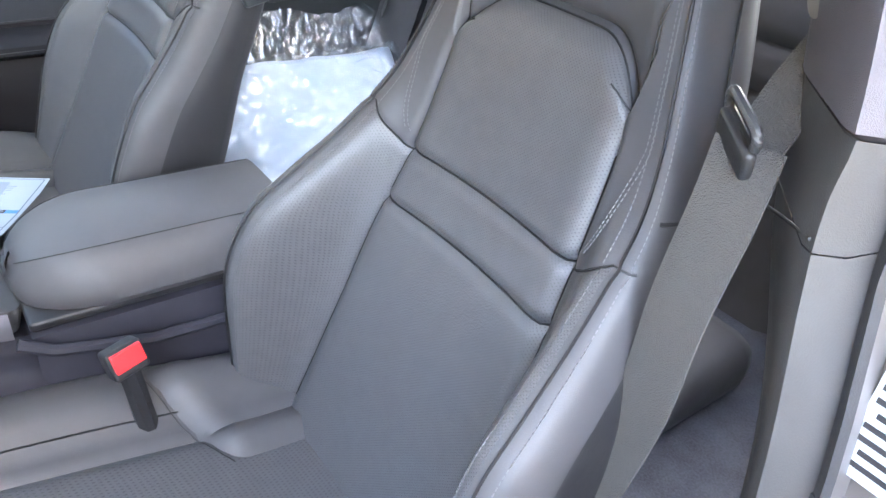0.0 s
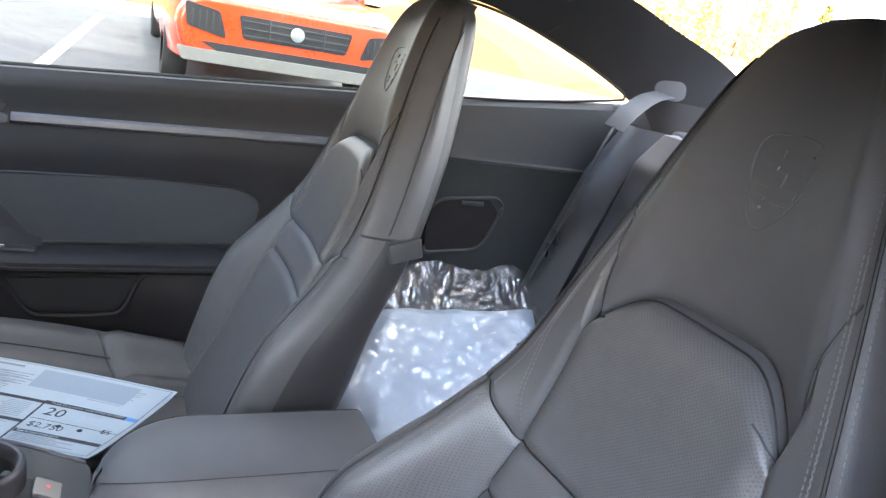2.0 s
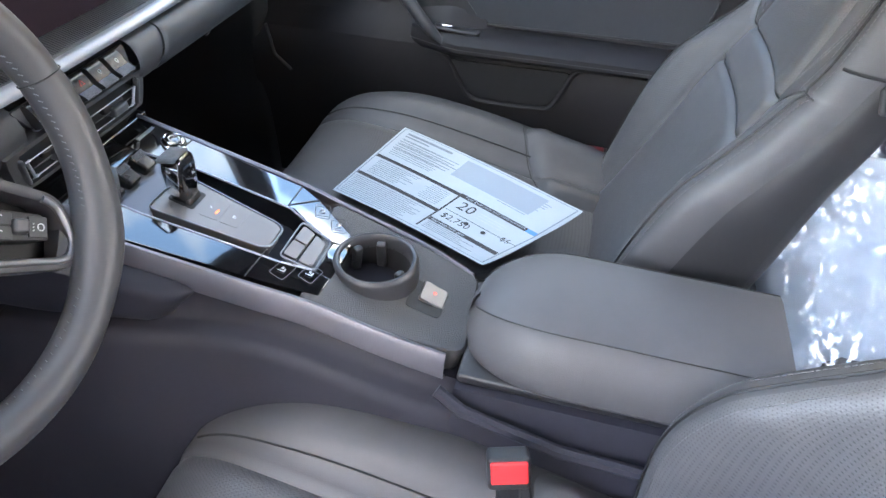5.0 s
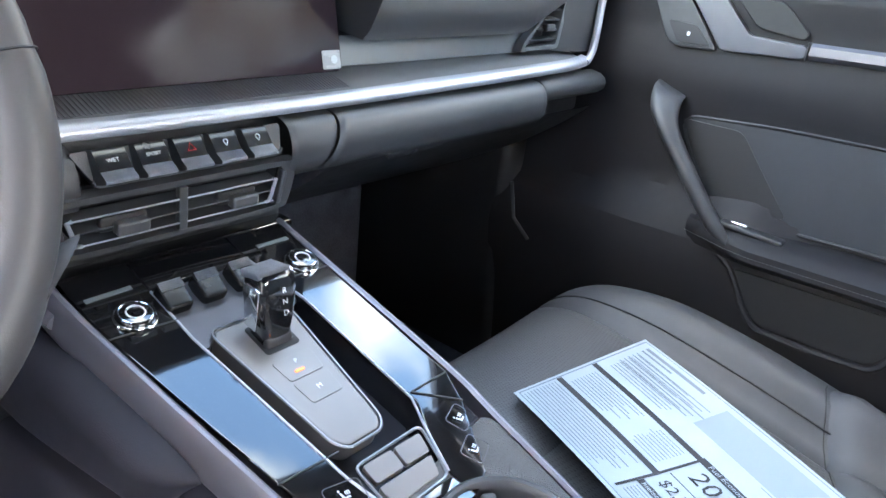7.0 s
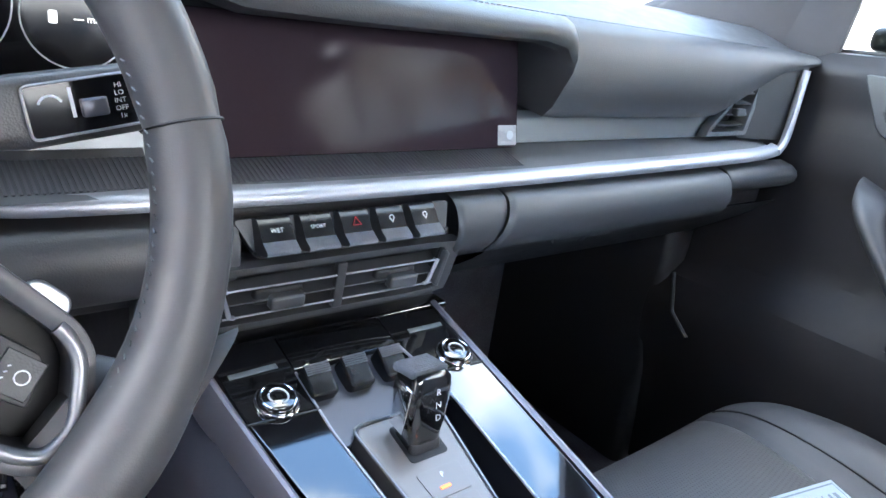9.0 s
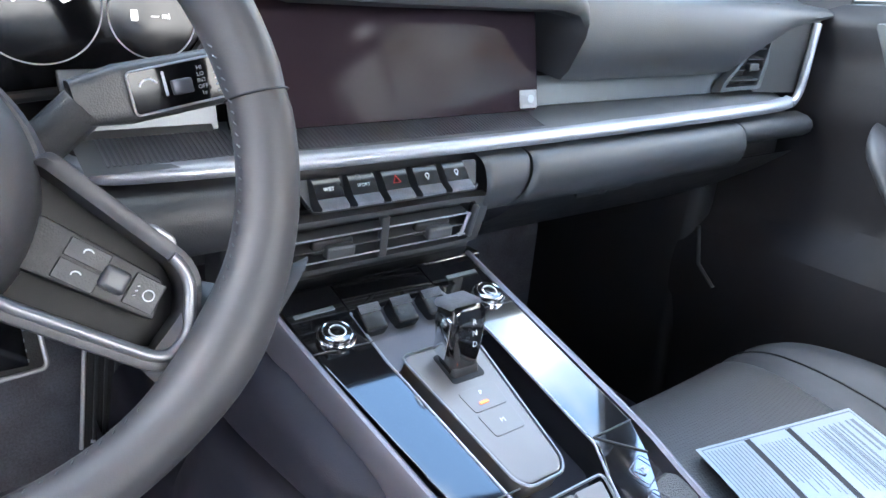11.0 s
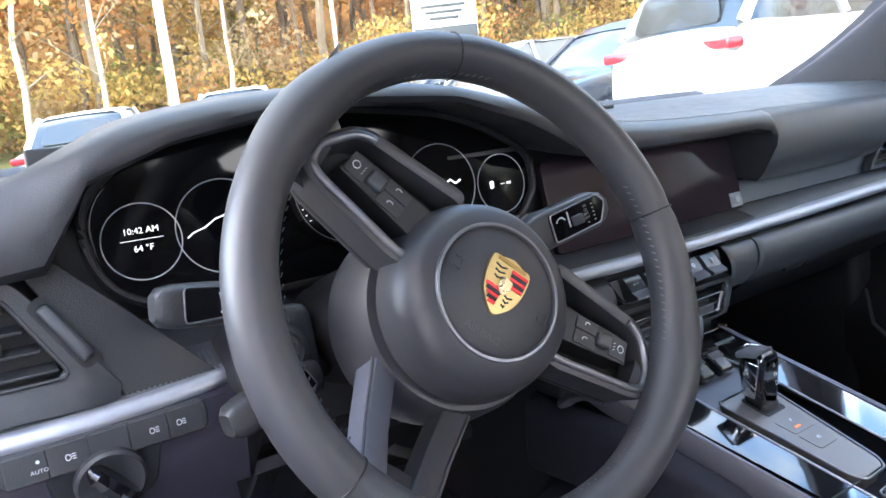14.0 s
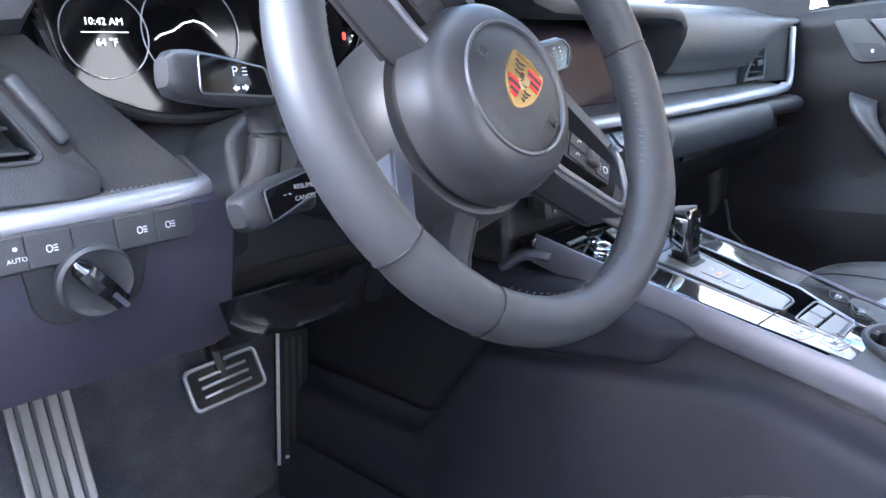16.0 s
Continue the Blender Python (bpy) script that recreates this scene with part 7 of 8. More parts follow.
part("striker", lathe([(0.018, 0.0), (0.018, 0.006), (0.012, 0.010), (0.012, 0.016), (0.0001, 0.017)], frame_of((-0.697, -0.752, 0.692), (-1, 0, 0), (0, 0, 1)), 24), CHROME, pil)
part("sill_cover", grid([[(-0.60, y, 0.22), (-0.63, y, 0.33), (-0.66, y, 0.36), (-0.74, y, 0.36), (-0.78, y, 0.30), (-0.79, y, 0.15)] for y in (-0.85, -0.4, 0.1, 0.5)]), SOFT, pil)
part("front_jamb", rbox((-0.73, 0.36, 0.55), (0.08, 0.46, 0.72), 0.04), SOFT, pil)

belt = thing("seat_belt", (-0.585, -0.75, 0.6), "grey woven driver seat belt hanging beside the seat", "seat belt")
strap([(-0.585, -0.80, 0.965), (-0.576, -0.768, 0.91), (-0.572, -0.752, 0.872)], 0.044, (-0.55, 0.45, -0.5), BELT, belt)
strap([(-0.578, -0.737, 0.890), (-0.582, -0.727, 0.85), (-0.579, -0.722, 0.77), (-0.580, -0.720, 0.69), (-0.569, -0.718, 0.59), (-0.562, -0.712, 0.48), (-0.560, -0.70, 0.40)], 0.054, (-0.95, 0.25, 0.05), BELT, belt)
GD = frame_of((-0.571, -0.742, 0.897), (-0.80, 0.5, -0.25), (0.25, 0.1, 1))
part("guide", tube([GD @ Vector((x, y + 0.006, 0.004)) for x, y in rounded(0.046, 0.014, 0.006)], 0.0034, 8, True), HARD_GREY, belt)
part("tongue_body", rbox((0.004, -0.008, 0.007), (0.048, 0.020, 0.008), 0.003), HARD, belt).data.transform(GD)
part("tongue_loop", tube([GD @ Vector((x + 0.008, y - 0.036, 0.008)) for x, y in rounded(0.016, 0.026, 0.003)], 0.0018, 6, True), CHROME, belt)

# ---- driver's door, swung wide open ----
ddoor = thing("driver_door", (-0.78, 0.36, 0.25), "grey driver door with black lining, swung wide open", "car door", kind="structure")
DD = pose(-0.80, 0.36, 0.0, 0, 0, -118)
part("door_skin", rbox((0.60, 0.045, 0.56), (1.20, 0.05, 0.64), 0.02), BODY_GREY, ddoor).data.transform(DD)
part("lining", rbox((0.60, -0.012, 0.57), (1.14, 0.06, 0.60), 0.025), LINING, ddoor).data.transform(DD)
part("arm_pad", rbox((0.62, -0.055, 0.58), (0.78, 0.06, 0.05), 0.02), LINING, ddoor).data.transform(DD)
part("window_rubber", rbox((0.60, 0.03, 0.885), (1.16, 0.02, 0.012), 0.004), RUBBER, ddoor).data.transform(DD)

# ---- roof and windscreen frame ----
roof = thing("roof", (0, -0.6, 1.25), "dark cloth roof lining under the car roof", "roof", kind="structure")
rows = []
for y, w, zc, ze in ((-0.12, 0.50, 1.232, 1.165), (-0.25, 0.545, 1.262, 1.185), (-0.60, 0.585, 1.290, 1.205), (-0.95, 0.590, 1.280, 1.205), (-1.18, 0.585, 1.252, 1.215), (-1.30, 0.58, 1.232, 1.222)):
    rows.append([(w * u, y, ze + (zc - ze) * (1 - abs(u) ** 2.4)) for u in np.linspace(-1, 1, 21)])
part("ceiling", grid(rows), FABRIC, roof)
part("roof_skin", grid([[(p[0] * 1.06, p[1], p[2] + 0.035) for p in r] for r in rows]), BODY_GREY, roof)
for s in (-1, 1):
    part("roof_rail", tube([(s * 0.505, -0.10, 1.163), (s * 0.560, -0.25, 1.190), (s * 0.600, -0.60, 1.210), (s * 0.610, -0.95, 1.205), (s * 0.600, -1.20, 1.215)], 0.030, 10), FABRIC, roof)
    part("drip_rail", tube([(s * 0.565, -0.10, 1.160), (s * 0.635, -0.30, 1.185), (s * 0.672, -0.60, 1.195), (s * 0.690, -0.95, 1.180)], 0.022, 8), BODY_GREY, roof)
    if s < 0:
        part("front_pillar", tube(smooth_line([(-0.525, -0.13, 1.172), (-0.575, 0.03, 1.105), (-0.622, 0.24, 0.99), (-0.655, 0.42, 0.90), (-0.70, 0.48, 0.86)], 5), 0.048, 12, flat=0.8), FABRIC, roof)
# the passenger side pillar runs down to a broad panel before the side window
edge_in = smooth_line([(0.673, 0.40, 0.850), (0.674, 0.34, 0.890), (0.676, 0.25, 0.938), (0.677, 0.18, 0.985), (0.674, 0.12, 1.035), (0.635, 0.02, 1.105), (0.53, -0.15, 1.182)], 5)
edge_mid = smooth_line([(0.690, 0.14, 0.860), (0.690, 0.12, 0.890), (0.692, 0.11, 0.93), (0.694, 0.09, 0.975), (0.690, 0.06, 1.03), (0.655, -0.01, 1.10), (0.555, -0.16, 1.180)], 5)
edge_out = smooth_line([(0.712, 0.062, 0.860), (0.712, 0.058, 0.890), (0.712, 0.054, 0.93), (0.710, 0.046, 0.975), (0.704, 0.025, 1.03), (0.672, -0.04, 1.10), (0.575, -0.17, 1.178)], 5)
part("front_pillar", grid([[p + Vector((0.02, 0.03, 0.01)), p, p.lerp(q, 0.3) + Vector((-0.014, -0.006, 0.004)), p.lerp(q, 0.7) + Vector((-0.014, -0.006, 0.004)), q] for p, q in zip(edge_in, edge_mid)]), A_PILLAR, roof, "dark grey pillar trim")
part("mirror_panel", grid([[p + Vector((-0.002, 0, 0)), p.lerp(q, 0.5) + Vector((-0.004, 0, 0)), q, q + Vector((0.03, 0.01, 0))] for p, q in zip(edge_mid, edge_out)]), A_PILLAR, roof)
part("header", tube([(-0.50, -0.12, 1.175), (-0.25, -0.085, 1.215), (0, -0.075, 1.228), (0.25, -0.085, 1.215), (0.50, -0.12, 1.175)], 0.028, 10), FABRIC, roof)
part("cowl", grid([[(x, y, z) for x in np.linspace(-0.73, 0.73, 9)] for y, z in ((0.30, 0.80), (0.42, 0.83), (0.56, 0.85))]), HARD, roof)
part("bulkhead", rbox((0, 0.54, 0.55), (1.45, 0.06, 0.72), 0.02), CARPET, roof)
part("left_rear_quarter", grid([[(-0.72, -0.92, 0.25), (-0.70, -1.25, 0.25), (-0.60, -1.9, 0.3)], [(-0.715, -0.92, 0.95), (-0.70, -1.25, 0.97), (-0.60, -1.9, 1.0)]]), SOFT, roof)
part("left_c_pillar", grid([[(-p.x, p.y, p.z) for p in r] for r in rowsC]), FABRIC, roof)
part("rear_bulkhead", grid([[(-0.68, -1.95, 0.2), (0.68, -1.95, 0.2)], [(-0.62, -1.98, 0.98), (0.62, -1.98, 0.98)]]), HARD, roof)
part("windscreen", grid([[(x * w, y + d * (1 - x * x), z) for x in np.linspace(-1, 1, 15)] for w, y, z, d in ((0.53, -0.14, 1.188, 0.06), (0.64, 0.03, 1.105, 0.12), (0.68, 0.16, 1.01, 0.18), (0.682, 0.26, 0.945, 0.22), (0.68, 0.38, 0.872, 0.24))]), GLASS, roof, "clear raked windscreen")
fl = part("floor", rbox((0, -0.70, 0.165), (1.44, 2.5, 0.05), 0), CARPET)
tagged(fl, "dark charcoal carpet covering the car floor", "floor", kind="structure")
bonnet = thing("front_bonnet", (0, 1.0, 0.6), "grey painted front bonnet beyond the windscreen", "bonnet")
part("lid", grid([[(x, y, z - 0.10 * abs(x / 0.7) ** 2.5) for x in np.linspace(-0.75, 0.75, 13)] for y, z in ((0.50, 0.895), (0.9, 0.86), (1.4, 0.78), (1.75, 0.64), (1.85, 0.45))]), BODY_GREY, bonnet)

# ---- price sheet ----
sheet = thing("price_sheet", (0.31, -0.28, 0.455), "white printed price sheet lying on the passenger seat", "paper")
A, B, C, D = (Vector(p) for p in ((0.500, -0.160, 0.462), (0.273, -0.115, 0.466), (0.155, -0.368, 0.474), (0.326, -0.484, 0.470)))


def on_sheet(u, v, h=0.0):
    p = (A * (1 - u) + D * u) * (1 - v) + (B * (1 - u) + C * u) * v
    return p + Vector((0, 0, h + 0.004 * math.sin(3.1 * u + 0.4) + 0.006 * (2 * v - 1) ** 4 * u))


part("leaf", grid([[on_sheet(u, v) for v in np.linspace(0, 1, 15)] for u in np.linspace(0, 1, 19)]), PAPER, sheet)


def bar_on(u0, u1, v0, v1, mat, name="print_bar"):
    return part(name, grid([[on_sheet(u, v, 0.0007) for v in np.linspace(v0, v1, 3)] for u in np.linspace(u0, u1, 8)]), mat, sheet)


def words(body, u, v, size, mat=INK):
    p = on_sheet(u, v, 0.0010)
    return part("lettering", text_mesh(body, size, frame_of(p, on_sheet(u + 0.02, v) - on_sheet(u, v), on_sheet(u, v - 0.02) - on_sheet(u, v)), "LEFT"), mat, sheet)


bar_on(0.05, 0.33, 0.055, 0.080, PRINT_GREY, "heading")
bar_on(0.05, 0.20, 0.10, 0.115, PRINT_GREY)
rng = random.Random(4)
for k in range(5):
    bar_on(0.05, 0.38 + 0.1 * rng.random(), 0.15 + 0.035 * k, 0.158 + 0.035 * k, PRINT_GREY)
bar_on(0.42, 0.86, 0.06, 0.30, PALE_BLUE, "tinted_field")
for k in range(10):
    bar_on(0.70, 0.84 + 0.06 * rng.random(), 0.08 + 0.026 * k, 0.086 + 0.026 * k, PRINT_GREY)
bar_on(0.02, 0.56, 0.44, 0.475, INK)
bar_on(0.02, 0.56, 0.70, 0.735, INK)
for k in range(9):
    bar_on(0.06, 0.24 + 0.10 * rng.random(), 0.500 + 0.021 * k, 0.506 + 0.021 * k, PRINT_GREY)
    bar_on(0.38 + 0.03 * rng.random(), 0.52, 0.500 + 0.021 * k, 0.505 + 0.021 * k, PRINT_GREY)
for k in range(11):
    bar_on(0.03, 0.38 + 0.14 * rng.random(), 0.755 + 0.020 * k, 0.761 + 0.020 * k, PRINT_GREY)
for k in range(10):
    bar_on(0.06, 0.30 + 0.08 * rng.random(), 0.160 + 0.024 * k, 0.166 + 0.024 * k, PRINT_GREY)
for k in range(8):
    bar_on(0.58, 0.74 + 0.20 * rng.random(), 0.80 + 0.018 * k, 0.806 + 0.018 * k, PRINT_GREY)
for u0, u1, v0, v1 in ((0.015, 0.985, 0.018, 0.024), (0.015, 0.985, 0.975, 0.981), (0.013, 0.019, 0.018, 0.981), (0.981, 0.987, 0.018, 0.981)):
    bar_on(u0, u1, v0, v1, PRINT_GREY, "border_line")
bar_on(0.565, 0.93, 0.43, 0.475, INK)
bar_on(0.93, 0.985, 0.43, 0.475, BLUE_INK)
bar_on(0.555, 0.565, 0.43, 0.95, INK)
words("Fuel Economy and Environment", 0.59, 0.452, 0.0085, PAPER)
words("20", 0.60, 0.56, 0.030)
bar_on(0.57, 0.98, 0.655, 0.660, INK)
words("$2,750", 0.59, 0.73, 0.018)
words("$5", 0.90, 0.66, 0.014)
bar_on(0.565, 0.97, 0.80, 0.84, INK)
words("fueleconomy.gov", 0.58, 0.82, 0.0085, PAPER)
for k in range(4):
    bar_on(0.575, 0.90 + 0.05 * rng.random(), 0.865 + 0.024 * k, 0.871 + 0.024 * k, GREY_INK)
for k in range(3):
    bar_on(0.72, 0.86, 0.53 + 0.03 * k, 0.537 + 0.03 * k, GREY_INK)
for c in (0.72, 0.82):
    part("dot", lathe([(0.004, 0), (0.0001, 0)], Matrix.Translation(on_sheet(c, 0.70, 0.001)), 10), INK, sheet)

# ---- wrapped bundle behind the passenger seat ----
bag = thing("plastic_bag", (0.38, -1.0, 0.40), "white folded covers in a crumpled clear plastic bag", "plastic bag")


def bundle(u, v):
    """u across towards the far side, v towards the rear."""
    x = 0.115 + 0.40 * u + 0.02 * noise.noise((v * 4, 2, 1))
    y = -0.728 - 0.12 * max(0.0, u - 0.45) / 0.55 - (0.47 - 0.10 * u) * v + 0.015 * noise.noise((u * 5, 7, 2))
    edge = min(1.0, min(u, 1 - u, v, 1 - v) * 8)
    fold = noise.noise((x * 9 + y * 4, y * 7, 3)) + 0.5 * abs(noise.noise((x * 23, y * 17, 8)))
    z = 0.400 + 0.045 * math.sqrt(max(0.0, edge)) + 0.125 * u ** 1.1 + 0.010 * fold
    return (x, y, z)


part("folded_covers", grid([[bundle(u, v) for u in np.linspace(0, 1, 70)] for v in np.linspace(0, 1, 70)]), WHITE_FILM, bag, "milky white folded covers")


def crease_field(x, y):
    """Sharp creases of stiff thin plastic, as ridges at three sizes."""
    r = 0.0
    for k, (f, a) in enumerate(((9, 0.016), (22, 0.009), (52, 0.0045))):
        wx = x + 0.03 * noise.noise((x * f, y * f, 40 + k))
        r += a * (1 - min(1.0, 3.2 * abs(noise.noise((wx * f + 0.6 * y * f, y * f * 0.8 - 0.3 * wx * f, 7 * k)))))
    return r


def film(u, v):
    x, y, z = bundle(min(u / 0.86, 1.0), min(max((v - 0.02) / 0.95, 0.0), 1.0))
    over = max(0.0, u - 0.86) / 0.14
    rim = min(1.0, 10 * min(u, v, 1 - v) + 0.05)
    return (x + 0.085 * over - 0.02 * (1 - rim), y + (0.03 * (0.5 - v) if v < 0.5 else -0.03 * (v - 0.5)), z + crease_field(x + 0.1 * over, y) * (0.45 + 0.35 * max(over, 0.4 * v)) * rim + 0.004 + 0.070 * over * (1 - 0.15 * v) + 0.012 * over * noise.noise((y * 9, 3, 5)))


part("clear_film", grid([[film(u, v) for v in np.linspace(0, 1, 190)] for u in np.linspace(0.0, 1, 190)]), FILM, bag, "clear crinkled film").visible_shadow = False
lip = [film(1.0, v) for v in np.linspace(0, 1, 120)]
part("open_end", grid([[(x, y, z) for x, y, z in lip], [(x + 0.015, y, z - 0.012 + 0.02 * noise.noise((y * 30, 1, 2))) for x, y, z in lip], [(x - 0.01, y, z - 0.09 + 0.02 * noise.noise((y * 17, 5, 2))) for x, y, z in lip]]), FILM, bag).visible_shadow = False
# ---- outdoors: the lot slopes up to the right and ahead of the car ----
OUT = frame_of((0, 0, 0), (1, 0, 0.055), (0, 1, 0.010))


def out(x, y, z=0.0):
    return Vector((x, y, 0.055 * x + 0.010 * y + z))


ground = part("ground", grid([[out(x, y) for x in np.linspace(-600, 600, 25)] for y in np.linspace(-600, 600, 25)]), ASPHALT)
tagged(ground, "weathered grey parking lot asphalt", "ground", kind="structure")
lines = thing("bay_marking", out(8, 0.3), "white painted parking bay lines on the asphalt", "road marking", kind="structure")
for y in (0.35, 3.1, 5.9):
    part("line", grid([[out(5.6, y - 0.05, 0.006), out(10.6, y - 0.25, 0.006)], [out(5.6, y + 0.06, 0.006), out(10.6, y - 0.14, 0.006)]]), LINE_PAINT, lines)
kerb = thing("kerb", out(11.6, -3), "pale concrete kerb beside the planted bank", "kerb", kind="structure")
part("kerb_stone", grid([[out(x, y, z) for x, z in ((11.3, 0.0), (11.32, 0.14), (11.36, 0.16), (11.5, 0.16), (11.52, 0.14))] for y in np.linspace(-45, 40, 12)]), CONCRETE, kerb)
bank = part("planted_bank", grid([[out(x, y, z + 0.12 * noise.noise((x * 0.4, y * 0.4, 1))) for x, z in ((11.5, 0.16), (12.5, 0.28), (14.5, 0.55), (18, 0.9), (26, 1.3), (60, 2.0))] for y in np.linspace(-60, 60, 60)]), STRAW)
tagged(bank, "straw and dry grass bank behind the kerb", "bank", kind="structure")
isle = part("planted_island", grid([[out(x + d * 0.9, y - d * 0.44, z + (0.06 * noise.noise((x * 2 + d, y * 2, 3)) if d > 0.3 else 0)) for d, z in ((0.24, 0.16), (0.6, 0.22), (1.5, 0.35), (4.0, 0.7), (9.0, 1.0))] for x, y in ((11.2, -3.2), (10.8, -4.2), (10.2, -5.3), (9.7, -6.3), (9.2, -7.3), (8.6, -8.6), (7.8, -10.2))]), STRAW)
tagged(isle, "straw and mulch bed behind the curved kerb", "bank", kind="structure")
part("kerb_stone", grid([[out(x + d * 0.9, y - d * 0.44, z) for d, z in ((0.0, 0.0), (0.02, 0.14), (0.06, 0.16), (0.22, 0.16), (0.24, 0.14))] for x, y in ((11.2, -3.2), (10.8, -4.2), (10.2, -5.3), (9.7, -6.3), (9.2, -7.3), (8.6, -8.6), (7.8, -10.2))]), CONCRETE, kerb)
path_ = part("walkway", grid([[out(x, y, 0.70 + (x - 15.6) * 0.1) for x in (15.6, 17.4)] for y in np.linspace(-45, 40, 12)]), CONCRETE)
tagged(path_, "pale concrete walkway crossing the bank", "pavement", kind="structure")
verge = part("grass_verge", grid([[out(x, y, 0.05 + 0.03 * (y - 22)) for x in np.linspace(-60, 60, 20)] for y in (22, 28, 48, 80)]), GRASS)
tagged(verge, "yellow green grass verge below the woods", "verge", kind="structure")
# tall building, unseen: added to shade the car and bounce light into it
bld = thing("building", out(-5.2, -5.3), "plain cream building out of view, added to shade the car", "building")
part("facade", rbox((-5.2, -5.3, 1.9), (4, 11.0, 7.4), 0.1), WALL, bld)
part("roof_edge", rbox((-5.2, -5.3, 5.55), (4.3, 11.2, 0.3), 0.05), HARD_GREY, bld)


# ---- cars ----
def car(m, L, wd, H, paint, label, rear_lights=True, hatch=False, group="parked cars", orient=0):
    """A parked car: x ahead, y left, z up from the ground, at the pose m."""
    c = thing("car", m.translation, label, "car", group)
    hw = wd / 2
    zb = 0.24 if H < 1.55 else 0.30
    belt = 0.58 * H
    xs = (-0.5, -0.485, -0.44, -0.34, -0.2, 0.0, 0.15, 0.27, 0.38, 0.45, 0.485, 0.5)
    tops = (0.50 * H, 0.60 * H if hatch else 0.56 * H, 0.66 * H if hatch else 0.62 * H, 0.645 * H, 0.63 * H, 0.62 * H, 0.61 * H, 0.58 * H, 0.54 * H, 0.49 * H, 0.43 * H, 0.36 * H)
    wid = (0.80, 0.90, 0.96, 1.0, 1.0, 0.99, 1.0, 1.0, 0.98, 0.93, 0.84, 0.72)
    tt, tw = table([x * L for x in xs], tops), table([x * L for x in xs], wid)
    rows = []
    for x in np.linspace(-0.5 * L, 0.5 * L, 44):
        t, w = tt(x), tw(x) * hw
        arch = 0.0
        for ax in (-0.30 * L, 0.31 * L):
            arch = max(arch, math.sqrt(max(0.0, 0.36 ** 2 - (x - ax) ** 2)))
        b = max(zb, arch + 0.02)
        prof = [(0, zb), (0.8 * w, zb), (0.97 * w, b), (1.0 * w, b + (t - b) * 0.35), (0.985 * w, b + (t - b) * 0.7), (0.93 * w, t - 0.03), (0.84 * w, t), (0.4 * w, t + 0.025), (0, t + 0.03)]
        loop = prof + [(-y, z) for y, z in prof[-2:0:-1]]
        rows.append([m @ Vector((x, y, z)) for y, z in loop])
    part("body", grid(rows, True, True), paint, c)
    base = -0.47 if hatch else -0.36
    gx = [base * L, (base + 0.05) * L, (base + 0.12) * L, -0.05 * L, 0.06 * L, 0.22 * L, 0.27 * L]
    gz = [tt(gx[0]) - 0.02, H * 0.86 if hatch else H * 0.80, H * 0.985, H, H * 0.985, tt(gx[5]) + 0.06, tt(gx[6]) - 0.02]
    gzf = table(gx, gz)
    grow = []
    for x in np.linspace(gx[0], gx[-1], 30):
        lo, hi = tt(x) - 0.02, max(gzf(x), tt(x) - 0.015)
        k = (hi - lo) / (H - lo)
        wl, wt = hw * 0.88 * tw(x), hw * (0.88 * tw(x) - 0.24 * k)
        pr = [(wl, lo), (0.45 * wl + 0.55 * wt, lo + 0.55 * (hi - lo)), (wt, hi - 0.03 * k), (wt * 0.6, hi), (0, hi + 0.012)]
        grow.append([m @ Vector((x, y, z)) for y, z in pr + [(-y, z) for y, z in pr[-2::-1]]])
    part("glasshouse", grid(grow), DARK_GLASS, c)
    rr = []
    for x in np.linspace((base + 0.10) * L, 0.09 * L, 14):
        hi = gzf(x) + 0.012
        wt = hw * 0.66
        rr.append([m @ Vector((x, y, z)) for y, z in ((wt, hi - 0.04), (wt * 0.8, hi), (0, hi + 0.012), (-wt * 0.8, hi), (-wt, hi - 0.04))])
    part("roof_panel", grid(rr), paint, c)
    for s in (-1, 1):
        for ax, lean in ((0.02, 0.0), (-0.20, -0.02)):
            x = ax * L
            part("window_post", tube([m @ Vector((x, s * hw * 0.885, tt(x))), m @ Vector((x + lean * L, s * hw * 0.665, gzf(x) - 0.02))], 0.035, 6), paint, c)
        part("front_post", tube([m @ Vector((0.255 * L, s * hw * 0.86, tt(0.25 * L))), m @ Vector((0.085 * L, s * hw * 0.66, gzf(0.08 * L) - 0.015))], 0.035, 6), paint, c)
        part("rear_post", tube([m @ Vector(((base + 0.015) * L, s * hw * 0.82, tt(base * L) + 0.03)), m @ Vector(((base + 0.12) * L, s * hw * 0.66, gzf((base + 0.12) * L) - 0.02))], 0.06, 6), paint, c)
        part("door_mirror", rbox((0, 0, 0), (0.14, 0.2, 0.13), 0.04), paint, c).data.transform(m @ Matrix.Translation((0.17 * L, s * (hw + 0.08), belt + 0.12)))
        for ax in (-0.30, 0.31):
            wm = m @ Matrix.Translation((ax * L, s * (hw - 0.12), 0.33)) @ pose(0, 0, 0, 90)
            w = part("wheel", lathe([(0.20, -0.10), (0.31, -0.10), (0.33, -0.07), (0.33, 0.07), (0.31, 0.10), (0.20, 0.10)], wm, 24), RUBBER, c)
            part("rim", joined(*[prism([(0.03, -0.02), (0.21, -0.035), (0.21, 0.035), (0.03, 0.02)], 0.03, wm @ pose(0, 0, -s * 0.075, 0, 0, 72 * k), 0) for k in range(5)]), SILVER_PAINT, w)
        part("head_lamp", rbox((0, 0, 0), (0.20, 0.34, 0.13), 0.05), LAMP_GLASS, c).data.transform(m @ pose(0.452 * L, s * hw * 0.70, 0.475 * H, 0, 0, -s * 28))
